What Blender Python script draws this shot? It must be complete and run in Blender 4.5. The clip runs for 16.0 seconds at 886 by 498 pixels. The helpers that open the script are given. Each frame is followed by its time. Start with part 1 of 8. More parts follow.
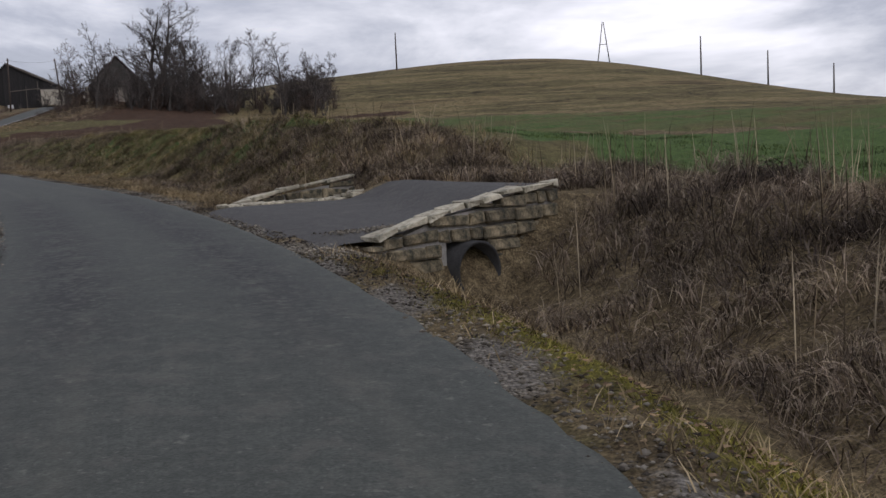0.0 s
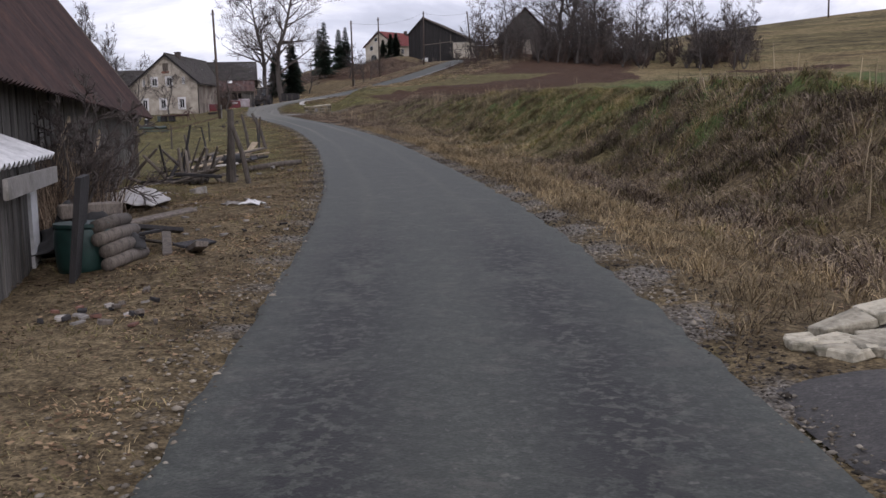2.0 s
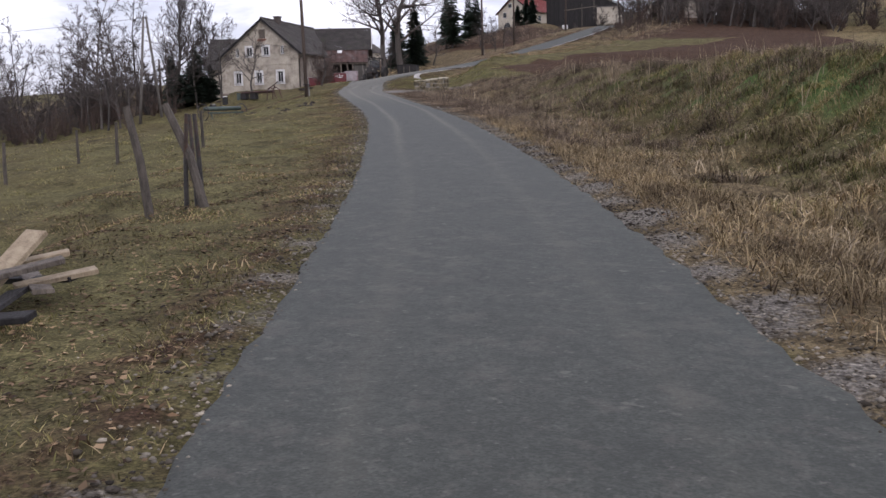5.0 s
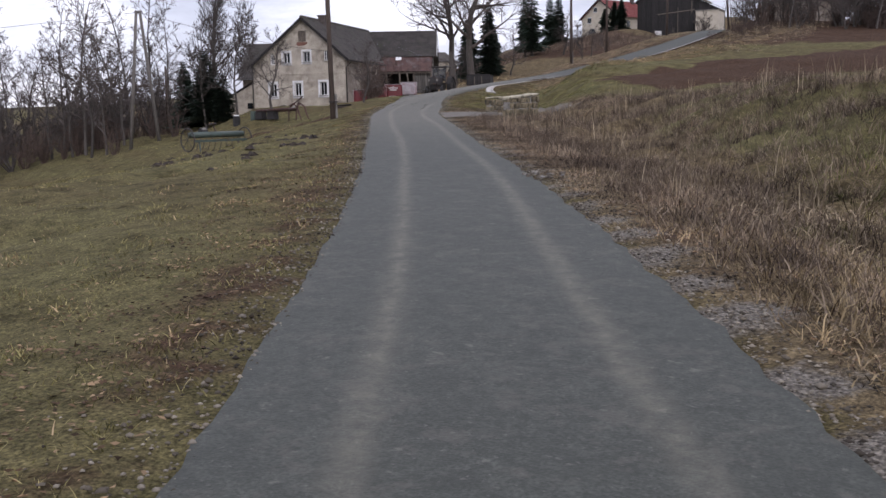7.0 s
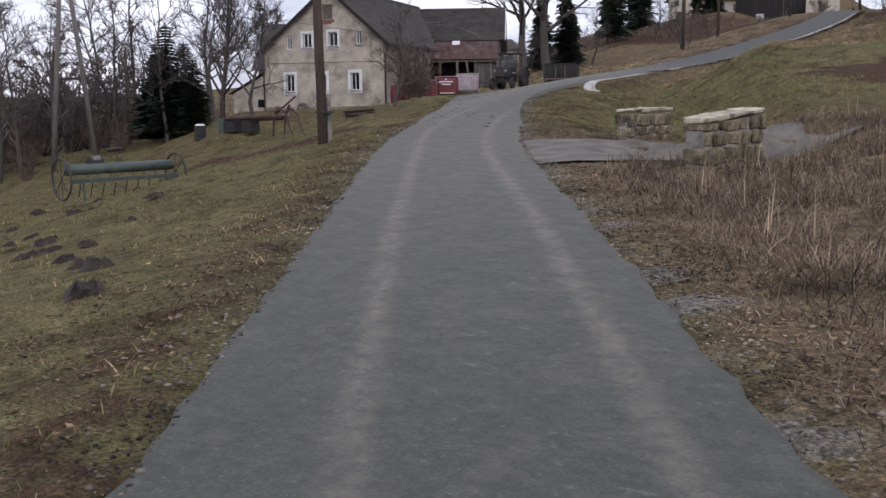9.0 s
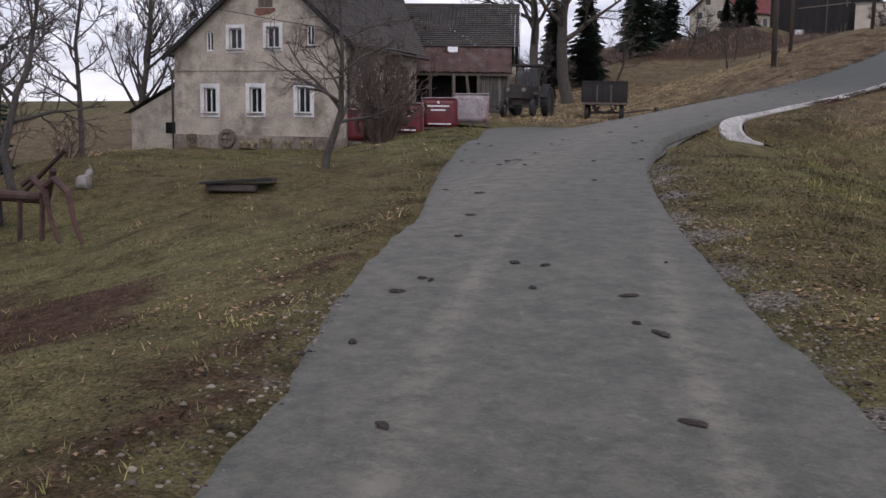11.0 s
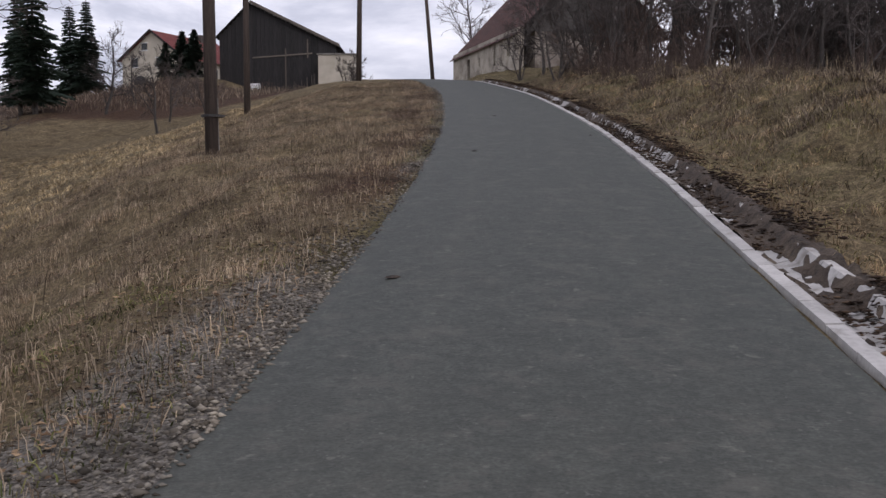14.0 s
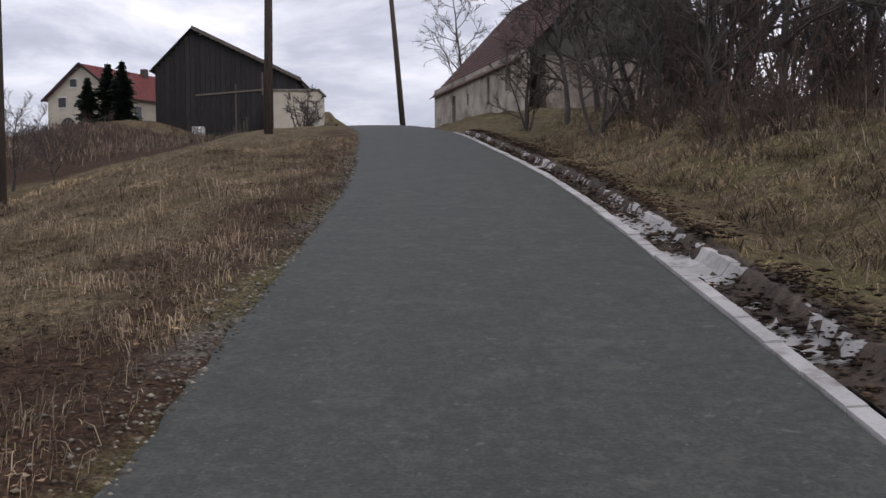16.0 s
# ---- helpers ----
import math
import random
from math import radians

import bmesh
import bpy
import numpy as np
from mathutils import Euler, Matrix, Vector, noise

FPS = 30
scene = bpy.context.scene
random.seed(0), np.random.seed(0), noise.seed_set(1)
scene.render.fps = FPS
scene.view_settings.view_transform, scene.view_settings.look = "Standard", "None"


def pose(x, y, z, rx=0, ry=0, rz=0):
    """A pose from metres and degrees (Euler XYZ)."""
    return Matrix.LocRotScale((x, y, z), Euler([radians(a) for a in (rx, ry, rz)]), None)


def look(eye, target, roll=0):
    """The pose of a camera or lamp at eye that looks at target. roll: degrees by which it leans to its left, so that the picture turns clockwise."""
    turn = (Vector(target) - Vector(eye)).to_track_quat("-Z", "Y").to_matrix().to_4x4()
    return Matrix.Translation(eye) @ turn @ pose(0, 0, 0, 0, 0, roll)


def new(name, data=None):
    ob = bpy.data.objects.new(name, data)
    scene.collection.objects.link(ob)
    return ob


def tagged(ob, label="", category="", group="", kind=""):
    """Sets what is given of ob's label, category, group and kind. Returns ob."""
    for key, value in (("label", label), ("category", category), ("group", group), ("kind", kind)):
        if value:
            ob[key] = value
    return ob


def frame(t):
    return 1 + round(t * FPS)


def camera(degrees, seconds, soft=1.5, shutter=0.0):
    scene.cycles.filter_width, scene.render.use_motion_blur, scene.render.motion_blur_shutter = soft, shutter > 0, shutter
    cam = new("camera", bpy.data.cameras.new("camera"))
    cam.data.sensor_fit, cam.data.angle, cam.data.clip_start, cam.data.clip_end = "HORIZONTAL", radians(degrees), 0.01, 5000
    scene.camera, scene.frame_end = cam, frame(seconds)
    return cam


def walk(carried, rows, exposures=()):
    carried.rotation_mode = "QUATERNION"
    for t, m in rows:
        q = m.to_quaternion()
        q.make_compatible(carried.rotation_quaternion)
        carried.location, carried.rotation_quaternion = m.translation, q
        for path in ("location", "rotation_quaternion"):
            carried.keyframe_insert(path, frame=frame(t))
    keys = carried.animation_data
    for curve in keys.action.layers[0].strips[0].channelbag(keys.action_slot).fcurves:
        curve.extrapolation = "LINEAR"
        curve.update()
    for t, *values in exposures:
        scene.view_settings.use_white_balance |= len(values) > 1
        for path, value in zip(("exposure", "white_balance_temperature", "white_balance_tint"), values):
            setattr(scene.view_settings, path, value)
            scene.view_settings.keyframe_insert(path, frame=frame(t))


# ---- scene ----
cam = camera(48.0, 16.0)
PATH = [
    (0, (0.136, -0.028, 1.44), (0.119, 1.963, 1.257), -2.6),
    (0.5, (-0.365, 2.371, 1.609), (-0.607, 4.347, 1.414), -1.6),
    (1, (-1.101, 4.817, 1.781), (-1.592, 6.743, 1.563), -0.4),
    (1.5, (-1.979, 7.21, 1.96), (-2.634, 9.086, 1.731), -0.1),
    (2, (-3.195, 9.978, 2.088), (-3.968, 11.806, 1.84), -1.4),
    (2.5, (-4.301, 12.52, 2.158), (-5.133, 14.317, 1.875), -2.0),
    (3, (-5.598, 15.41, 2.257), (-6.459, 17.191, 1.965), -2.1),
    (3.5, (-6.93, 18.229, 2.344), (-7.812, 19.998, 2.038), -2.1),
    (4, (-8.509, 21.529, 2.418), (-9.421, 23.283, 2.113), -1.8),
    (4.5, (-10.36, 24.927, 2.468), (-11.309, 26.662, 2.17), -1.5),
    (5, (-12.711, 28.802, 2.545), (-13.714, 30.507, 2.251), -1.4),
    (7.5, (-25.974, 50.136, 3.384), (-27.127, 51.747, 3.114), -1.1),
    (8, (-29.036, 54.551, 3.522), (-30.225, 56.135, 3.244), -1.2),
    (8.5, (-32.148, 58.719, 3.756), (-33.365, 60.279, 3.463), -0.9),
    (11, (-48.077, 79.055, 4.788), (-49.281, 80.63, 4.524), 0.8),
    (11.5, (-50.885, 83.329, 5.015), (-52.006, 84.962, 4.74), 0.6),
    (12, (-53.433, 88.071, 5.303), (-54.42, 89.791, 5.039), 0.2),
    (12.5, (-55.183, 92.106, 5.582), (-56.003, 93.916, 5.35), -1.1),
    (13, (-56.42, 97.98, 6.17), (-57.056, 99.865, 5.961), -2.1),
    (13.5, (-57.369, 102.89, 6.517), (-57.773, 104.84, 6.326), -0.5),
    (14, (-57.976, 108.332, 6.946), (-58.237, 110.309, 6.796), -0.0),
    (14.5, (-58.244, 113.491, 7.401), (-58.46, 115.476, 7.286), 0.1),
    (15, (-58.583, 118.684, 8.066), (-58.786, 120.671, 7.967), 0.1),
    (15.5, (-58.977, 123.381, 8.682), (-59.198, 125.366, 8.584), -0.1),
    (16, (-59.383, 128.505, 9.361), (-59.644, 130.486, 9.278), -0.5),
]
EXPOSURE = [(0, -.38, 6250, 18), (1, -.2, 6250, 20), (2.5, .16, 6250, 23), (4, .3, 6250, 23), (9, .2, 6150, 22), (11, -.05, 6250, 23), (12.5, -.16, 6250, 24), (14, -.05, 6300, 22), (16, -.15, 6300, 20)]
walk(cam, [(t, look(eye, target, roll)) for t, eye, target, roll in PATH], EXPOSURE)

# ---- light ----
world = bpy.data.worlds.new("overcast_sky")
scene.world = world
world.use_nodes = True
wn, wl = world.node_tree.nodes, world.node_tree.links
wn.clear()
w_out, w_bg = wn.new("ShaderNodeOutputWorld"), wn.new("ShaderNodeBackground")
sky = wn.new("ShaderNodeTexSky")
sky.sky_type, sky.sun_disc, sky.sun_elevation, sky.sun_rotation = "NISHITA", False, radians(32), radians(110)
w_co, w_map, w_noise, w_ramp, w_mix = (wn.new("ShaderNode" + k) for k in ("TexCoord", "Mapping", "TexNoise", "ValToRGB", "MixRGB"))
w_map.inputs["Scale"].default_value = (1.6, 1.6, 5.0)
w_map.inputs["Location"].default_value = (.35, .1, .2)
w_map.inputs["Rotation"].default_value = (0, 0, radians(22))
w_noise.inputs["Scale"].default_value, w_noise.inputs["Detail"].default_value, w_noise.inputs["Roughness"].default_value = 1.9, 9, .58
w_noise.inputs["Distortion"].default_value = .35
while len(w_ramp.color_ramp.elements) < 4:
    w_ramp.color_ramp.elements.new(.5)
for e, (p, c) in zip(w_ramp.color_ramp.elements, ((.3, (.32, .345, .385)), (.46, (.52, .55, .6)), (.55, (.76, .785, .81)), (.66, (1.1, 1.11, 1.12)))):
    e.position, e.color = p, (*c, 1)
w_scale = wn.new("ShaderNodeMixRGB")
w_scale.blend_type, w_scale.inputs[0].default_value, w_scale.inputs[2].default_value = "MULTIPLY", 1, (.1, .1, .1, 1)
wl.new(sky.outputs[0], w_scale.inputs[1])
wl.new(w_co.outputs["Generated"], w_map.inputs["Vector"])
wl.new(w_map.outputs[0], w_noise.inputs["Vector"])
wl.new(w_noise.outputs["Fac"], w_ramp.inputs[0])
w_mix.inputs[0].default_value = .9
wl.new(w_scale.outputs[0], w_mix.inputs[1])
wl.new(w_ramp.outputs[0], w_mix.inputs[2])
wl.new(w_mix.outputs[0], w_bg.inputs["Color"])
w_bg.inputs["Strength"].default_value = 1.28
wl.new(w_bg.outputs[0], w_out.inputs[0])
sun = new("sun", bpy.data.lights.new("sun", "SUN"))
sun.data.energy, sun.data.angle, sun.data.color = 0.7, radians(25), (1, 0.96, 0.9)
sun.matrix_world = look((60, -20, 60), (0, 40, 0))

# ---- terrain ----
# road centre: x, y, surface height
ROAD = np.array([
    (6.2, -26, -1.6), (3.2, -12, -0.75), (0.41, 0.0, -0.02), (-0.84, 4.9, 0.33), (-2.9, 10.1, 0.63), (-5.35, 15.5, 0.81), (-8.25, 21.6, 0.97),
    (-12.3, 28.9, 1.13), (-18.6, 39.5, 1.5), (-25.75, 50.3, 1.93), (-31.9, 58.9, 2.3), (-39.8, 69.0, 2.75), (-47.9, 79.1, 3.22),
    (-51.4, 84.6, 3.55), (-54.0, 90.3, 4.02), (-56.2, 98.0, 4.72), (-57.4, 105.5, 5.3), (-57.96, 113.5, 6.0), (-59.1, 128.5, 7.9),
    (-61.1, 143.0, 9.75), (-64.4, 159.0, 11.7), (-68.8, 176.0, 13.4), (-73.7, 193.0, 14.1), (-82.7, 227.0, 14.6)])


def smoothed(points, step=0.5, sigma=3.0):
    """The line through points, resampled every step metres and rounded off."""
    run = np.r_[0, np.cumsum(np.hypot(*np.diff(points[:, :2], axis=0).T))]
    at = np.arange(0, run[-1], step)
    line = np.stack([np.interp(at, run, points[:, k]) for k in range(points.shape[1])], 1)
    n = int(3 * sigma / step)
    w = np.exp(-0.5 * (np.arange(-n, n + 1) * step / sigma) ** 2)
    pad = np.pad(line, ((n, n), (0, 0)), mode="reflect", reflect_type="odd")
    return np.stack([np.convolve(pad[:, k], w / w.sum(), "valid") for k in range(points.shape[1])], 1)


LINE = smoothed(ROAD)
TANG = np.gradient(LINE[:, :2], axis=0)
TANG /= np.hypot(TANG[:, 0], TANG[:, 1])[:, None]
RUN = np.r_[0, np.cumsum(np.hypot(*np.diff(LINE[:, :2], axis=0).T))]
RUN = RUN - RUN[np.argmin(np.hypot(LINE[:, 0] - 0.41, LINE[:, 1]))]   # 0 where the clip begins
EDGE_S = (-40, 50, 61, 73, 85, 98, 101, 104, 107.5, 111, 113.5, 115.2, 117, 122, 126, 136, 145, 240)
EDGE_L = (1.4, 1.4, 1.4, 1.55, 1.5, 1.4, 1.7, 1.8, 1.8, 1.8, 1.8, 1.8, 1.8, 1.8, 1.65, 1.42, 1.48, 1.6)      # half widths of the lane
EDGE_R = (1.3, 1.3, 1.2, 1.0, 1.15, 1.3, .98, .58, .06, -.2, -.03, .16, .43, 1.03, 1.24, 1.52, 1.5, 1.4)
GUTTER_S = (112.6, 113.2, 113.7, 114.2, 114.7, 115.3, 117, 122, 126, 130, 136, 145, 178)
GUTTER_D = (1.3, .9, .63, .48, .44, .46, .7, 1.32, 1.56, 1.7, 1.84, 1.82, 1.72)      # line of the concrete gutter
PARAPET_A, PARAPET_B = np.array((-.72, 10.3)), np.array((1.5, 12.35))                                  # foot of the stone parapet over the pipe
YARD_A, YARD_B = np.array((-52.6, 87.5)), np.array((-69.2, 110.5))   # axis of the paved yard entrance


def smooth(a, b, v):
    t = np.clip((v - a) / (b - a), 0, 1)
    return t * t * (3 - 2 * t)


def along(x, y):
    """Run along the road, offset to its right, and road height, for arrays x, y."""
    x, y = np.ravel(x), np.ravel(y)
    s, d, z = np.empty(x.size), np.empty(x.size), np.empty(x.size)
    for i in range(0, x.size, 20000):
        px, py = x[i:i + 20000], y[i:i + 20000]
        k = np.argmin((px[:, None] - LINE[None, ::2, 0]) ** 2 + (py[:, None] - LINE[None, ::2, 1]) ** 2, 1) * 2
        ox, oy = px - LINE[k, 0], py - LINE[k, 1]
        f = ox * TANG[k, 0] + oy * TANG[k, 1]
        side = ox * TANG[k, 1] - oy * TANG[k, 0]
        s[i:i + 20000] = RUN[k] + np.clip(f, -1, 1)
        d[i:i + 20000] = np.where(np.abs(f) > 1.2, np.sign(side) * np.hypot(ox, oy), side)
        z[i:i + 20000] = np.interp(s[i:i + 20000], RUN, LINE[:, 2])
    return s, d, z


# stations along the road: run, ditch depth, ditch offset, bank height, bank offset, left fall per metre
STATIONS = np.array([
    (-30, .72, 3.3, .35, 6.3, .02), (14, .72, 3.3, .32, 6.3, .02), (14.6, .0, 3.5, .28, 6, .03), (16, .0, 3.5, .28, 6, .03), (19, .35, 4.0, .95, 7, .04),
    (28, .35, 4.2, 1.55, 7.4, .07), (52, .25, 4.2, 1.5, 8.2, .1), (72, .15, 4, 1.2, 8, .1), (85, .05, 4, .65, 8.5, .2), (93, .1, 4, .3, 9, .24),
    (99, .5, 5, .7, 8.5, .24), (111, .5, 3.6, 1.3, 8, .12), (121, .3, 2.3, .9, 7, .1), (150, .2, 2.2, .8, 7, .1), (230, .2, 2.2, .8, 7, .05)])


def far_land(x, y):
    z = 0.03 * y + 15.5 * np.exp(-((x - 20) ** 2 / np.where(x > 20, 3600, 5200) + (y - 238) ** 2 / 5200))
    z = z + 14 * np.exp(-((x + 118) ** 2 + (y - 248) ** 2) / 6600) * (.5 + .5 * smooth(-10, 14, (x + 56) * .834 + (y - 98) * .552)) * (1 - .26 * (1 - smooth(-106, -95, x)))
    z = z - 4 * np.exp(-((x + 105) ** 2 + (y - 72) ** 2) / 1800)
    terrace = 1 - .012 * (x - 4) + .049 * (y - 14)       # the fields above the bank
    on = smooth(-60, -38, x) * (1 - smooth(185, 225, y)) * smooth(-45, 5, y + x * .2)
    z = z + on * (np.logaddexp(0, (terrace - z - .1) * 3.5) / 3.5)
    flat = smooth(350, 700, np.hypot(x, y - 150))
    return z * (1 - flat) + 6 * flat


def height(x, y):
    """Ground height for arrays x, y."""
    shape = np.shape(x)
    x, y = np.ravel(np.asarray(x, float)), np.ravel(np.asarray(y, float))
    s, d, zr = along(x, y)
    dd, do, bh, bo, lf = (np.interp(s, STATIONS[:, 0], STATIONS[:, k]) for k in range(1, 6))
    n = np.array((-(PARAPET_B - PARAPET_A)[1], (PARAPET_B - PARAPET_A)[0])) / np.linalg.norm(PARAPET_B - PARAPET_A)
    behind = smooth(-.05, .3, (x - PARAPET_A[0]) * n[0] + (y - PARAPET_A[1]) * n[1]) * (s > 5) * (s < 16.7)
    dd, bh, bo = dd * (1 - behind), bh * (1 - behind) + .28 * behind, bo * (1 - behind) + 4.8 * behind
    right = -dd * smooth(1.7, do, d) + (bh + dd) * smooth(do + 0.2, bo, d)
    left = -lf * np.clip(-d - 1.9, 0, 60) - .22 * np.clip(-d - 6, 0, 15) * smooth(134, 150, s) * (1 - smooth(185, 205, s))
    z = zr + np.where(d > 0, right, left)
    wide = np.where(d > 0, smooth(bo - 1, bo + np.interp(s, (70, 110), (12, 40)), d), smooth(0, 1, (-d - np.interp(s, (150, 200), (14, 4))) / np.interp(s, (150, 200), (46, 18))))
    z = z * (1 - wide) + far_land(x, y) * wide
    # the yard is level
    ax = (YARD_B - YARD_A) / np.linalg.norm(YARD_B - YARD_A)
    f, g = (x - YARD_A[0]) * ax[0] + (y - YARD_A[1]) * ax[1], (x - YARD_A[0]) * ax[1] - (y - YARD_A[1]) * ax[0]
    w = smooth(2, 14, f) * (1 - smooth(44, 60, f)) * (1 - smooth(6, 14, np.abs(g + 1))) * smooth(1.5, 7, -d)
    z = z * (1 - w) + (4.2 + 0.03 * np.clip(f - 20, 0, 40)) * w
    # the lawn falls towards the front of the farmhouse
    hx, hy = (x + 77.05) * .9441 + (y - 110.1) * .3297, -(x + 77.05) * .3297 + (y - 110.1) * .9441
    edge = 7 + .26 * np.clip(-hy - 3.7, 0, 30)
    w = (1 - smooth(edge - 5.5, edge - 1, hx)) * smooth(-22, -13, hx) * smooth(-36, -27, hy) * (1 - smooth(1, 5, hy)) * smooth(4, 9, -d)
    z = z * (1 - w) + np.minimum(z, 3.22 + .022 * np.clip(-hy, 0, 30)) * w
    z = z - .28 * np.exp(-((x - .75) ** 2 + (y - 10.75) ** 2) / .55) * (1 - behind)      # the pool below the pipe
    z = z - .3 * smooth(.25, 1.3, d) * smooth(108.5, 111.5, s) * (1 - smooth(113.2, 114.6, s)) * (1 - smooth(3, 5, d))      # the verge falls to the end of the gutter
    return z.reshape(shape)


def ground(x, y):
    return float(height(np.array([x]), np.array([y]))[0])
# ---- end of terrain ----


# ---- mesh tools ----
class Geo:
    """Vertices and faces of one part."""
    def __init__(self):
        self.v, self.f = [], []

    def add(self, verts, faces):
        n = len(self.v)
        self.v += [tuple(p) for p in verts]
        self.f += [tuple(i + n for i in face) for face in faces]
        return self

    def box(self, c, size, turn=None, taper=1.0):
        x, y, z = (k / 2 for k in size)
        pts = [Vector((sx * x * (taper if sz > 0 else 1), sy * y * (taper if sz > 0 else 1), sz * z)) for sz in (-1, 1) for sx, sy in ((-1, -1), (1, -1), (1, 1), (-1, 1))]
        if turn is not None:
            pts = [turn @ p for p in pts]
        return self.add([p + Vector(c) for p in pts], [(3, 2, 1, 0), (4, 5, 6, 7), (0, 1, 5, 4), (1, 2, 6, 5), (2, 3, 7, 6), (3, 0, 4, 7)])

    def beam(self, a, b, w, h):
        """A square timber from a to b."""
        a, b = Vector(a), Vector(b)
        d = b - a
        side = d.cross(Vector((0, 0, 1)))
        side = side.normalized() if side.length > 1e-4 else Vector((1, 0, 0))
        up = side.cross(d).normalized()
        pts = [p + side * sx * w / 2 + up * sy * h / 2 for p in (a, b) for sx, sy in ((-1, -1), (1, -1), (1, 1), (-1, 1))]
        return self.add(pts, [(0, 1, 2, 3), (7, 6, 5, 4), (4, 5, 1, 0), (5, 6, 2, 1), (6, 7, 3, 2), (7, 4, 0, 3)])

    def tube(self, pts, radii, n=6, caps=True):
        pts = [Vector(p) for p in pts]
        rings = []
        for k, p in enumerate(pts):
            d = pts[min(k + 1, len(pts) - 1)] - pts[max(k - 1, 0)]
            d = d.normalized() if d.length > 1e-6 else Vector((0, 0, 1))
            a = d.cross(Vector((0.31, 0.2, 0.93)) if abs(d.z) < 0.9 else Vector((1, 0, 0))).normalized()
            b = d.cross(a)
            rings += [p + (a * math.cos(2 * math.pi * i / n) + b * math.sin(2 * math.pi * i / n)) * radii[k] for i in range(n)]
        faces = [(k * n + i, k * n + (i + 1) % n, (k + 1) * n + (i + 1) % n, (k + 1) * n + i) for k in range(len(pts) - 1) for i in range(n)]
        if caps:
            faces += [tuple(range(n - 1, -1, -1)), tuple(range((len(pts) - 1) * n, len(pts) * n))]
        return self.add(rings, faces)

    def wheel(self, c, r, width, axis, n=20, inner=0.0):
        """A tyre or disc about the axis through c, with rounded shoulders."""
        c, axis = Vector(c), Vector(axis).normalized()
        a = axis.cross(Vector((0, 0, 1))).normalized() if abs(axis.z) < 0.9 else Vector((1, 0, 0))
        b = axis.cross(a)
        prof = [(inner, -width * .42), (r * .9, -width * .5), (r, -width * .3), (r, width * .3), (r * .9, width * .5), (inner, width * .42)]
        pts = [c + axis * w + (a * math.cos(2 * math.pi * i / n) + b * math.sin(2 * math.pi * i / n)) * q for q, w in prof for i in range(n)]
        return self.add(pts, [(k * n + i, (k + 1) * n + i, (k + 1) * n + (i + 1) % n, k * n + (i + 1) % n) for k in range(len(prof) - 1) for i in range(n)])

    def solid(self, outline, a, b):
        """A prism: the outline (points of 3D) swept from offset a to offset b."""
        n, a, b = len(outline), Vector(a), Vector(b)
        pts = [Vector(p) + a for p in outline] + [Vector(p) + b for p in outline]
        return self.add(pts, [tuple(range(n - 1, -1, -1)), tuple(range(n, 2 * n))] + [(i, (i + 1) % n, n + (i + 1) % n, n + i) for i in range(n)])

    def mesh(self, name, round_off=False):
        me = bpy.data.meshes.new(name)
        me.from_pydata(self.v, [], self.f)
        if round_off:
            me.polygons.foreach_set("use_smooth", [True] * len(me.polygons))
        me.update()
        return me


def fix_normals(me):
    bm = bmesh.new()
    bm.from_mesh(me)
    bmesh.ops.recalc_face_normals(bm, faces=bm.faces)
    bm.to_mesh(me)
    bm.free()


def part(name, geo, material, parent=None, label="", round_off=False, m=None):
    """One mesh object under a thing, a part, or at top level."""
    me = geo if isinstance(geo, bpy.types.Mesh) else geo.mesh(name, round_off)
    if isinstance(geo, Geo) and len(geo.f) < 4000:
        fix_normals(me)
    if material is not None and not me.materials:
        me.materials.append(material)
    ob = new(name, me)
    ob.parent = parent
    if m is not None:
        ob.matrix_basis = m
    return tagged(ob, label)


def thing(name, label, category, m=None, group="", kind=""):
    ob = tagged(new(name), label, category, group, kind)
    ob.empty_display_size = 0.3
    if m is not None:
        ob.matrix_basis = m
    return ob


def heading(x, y, z, degrees):
    """A pose whose local y points degrees to the left of +y."""
    return pose(x, y, z, 0, 0, degrees)


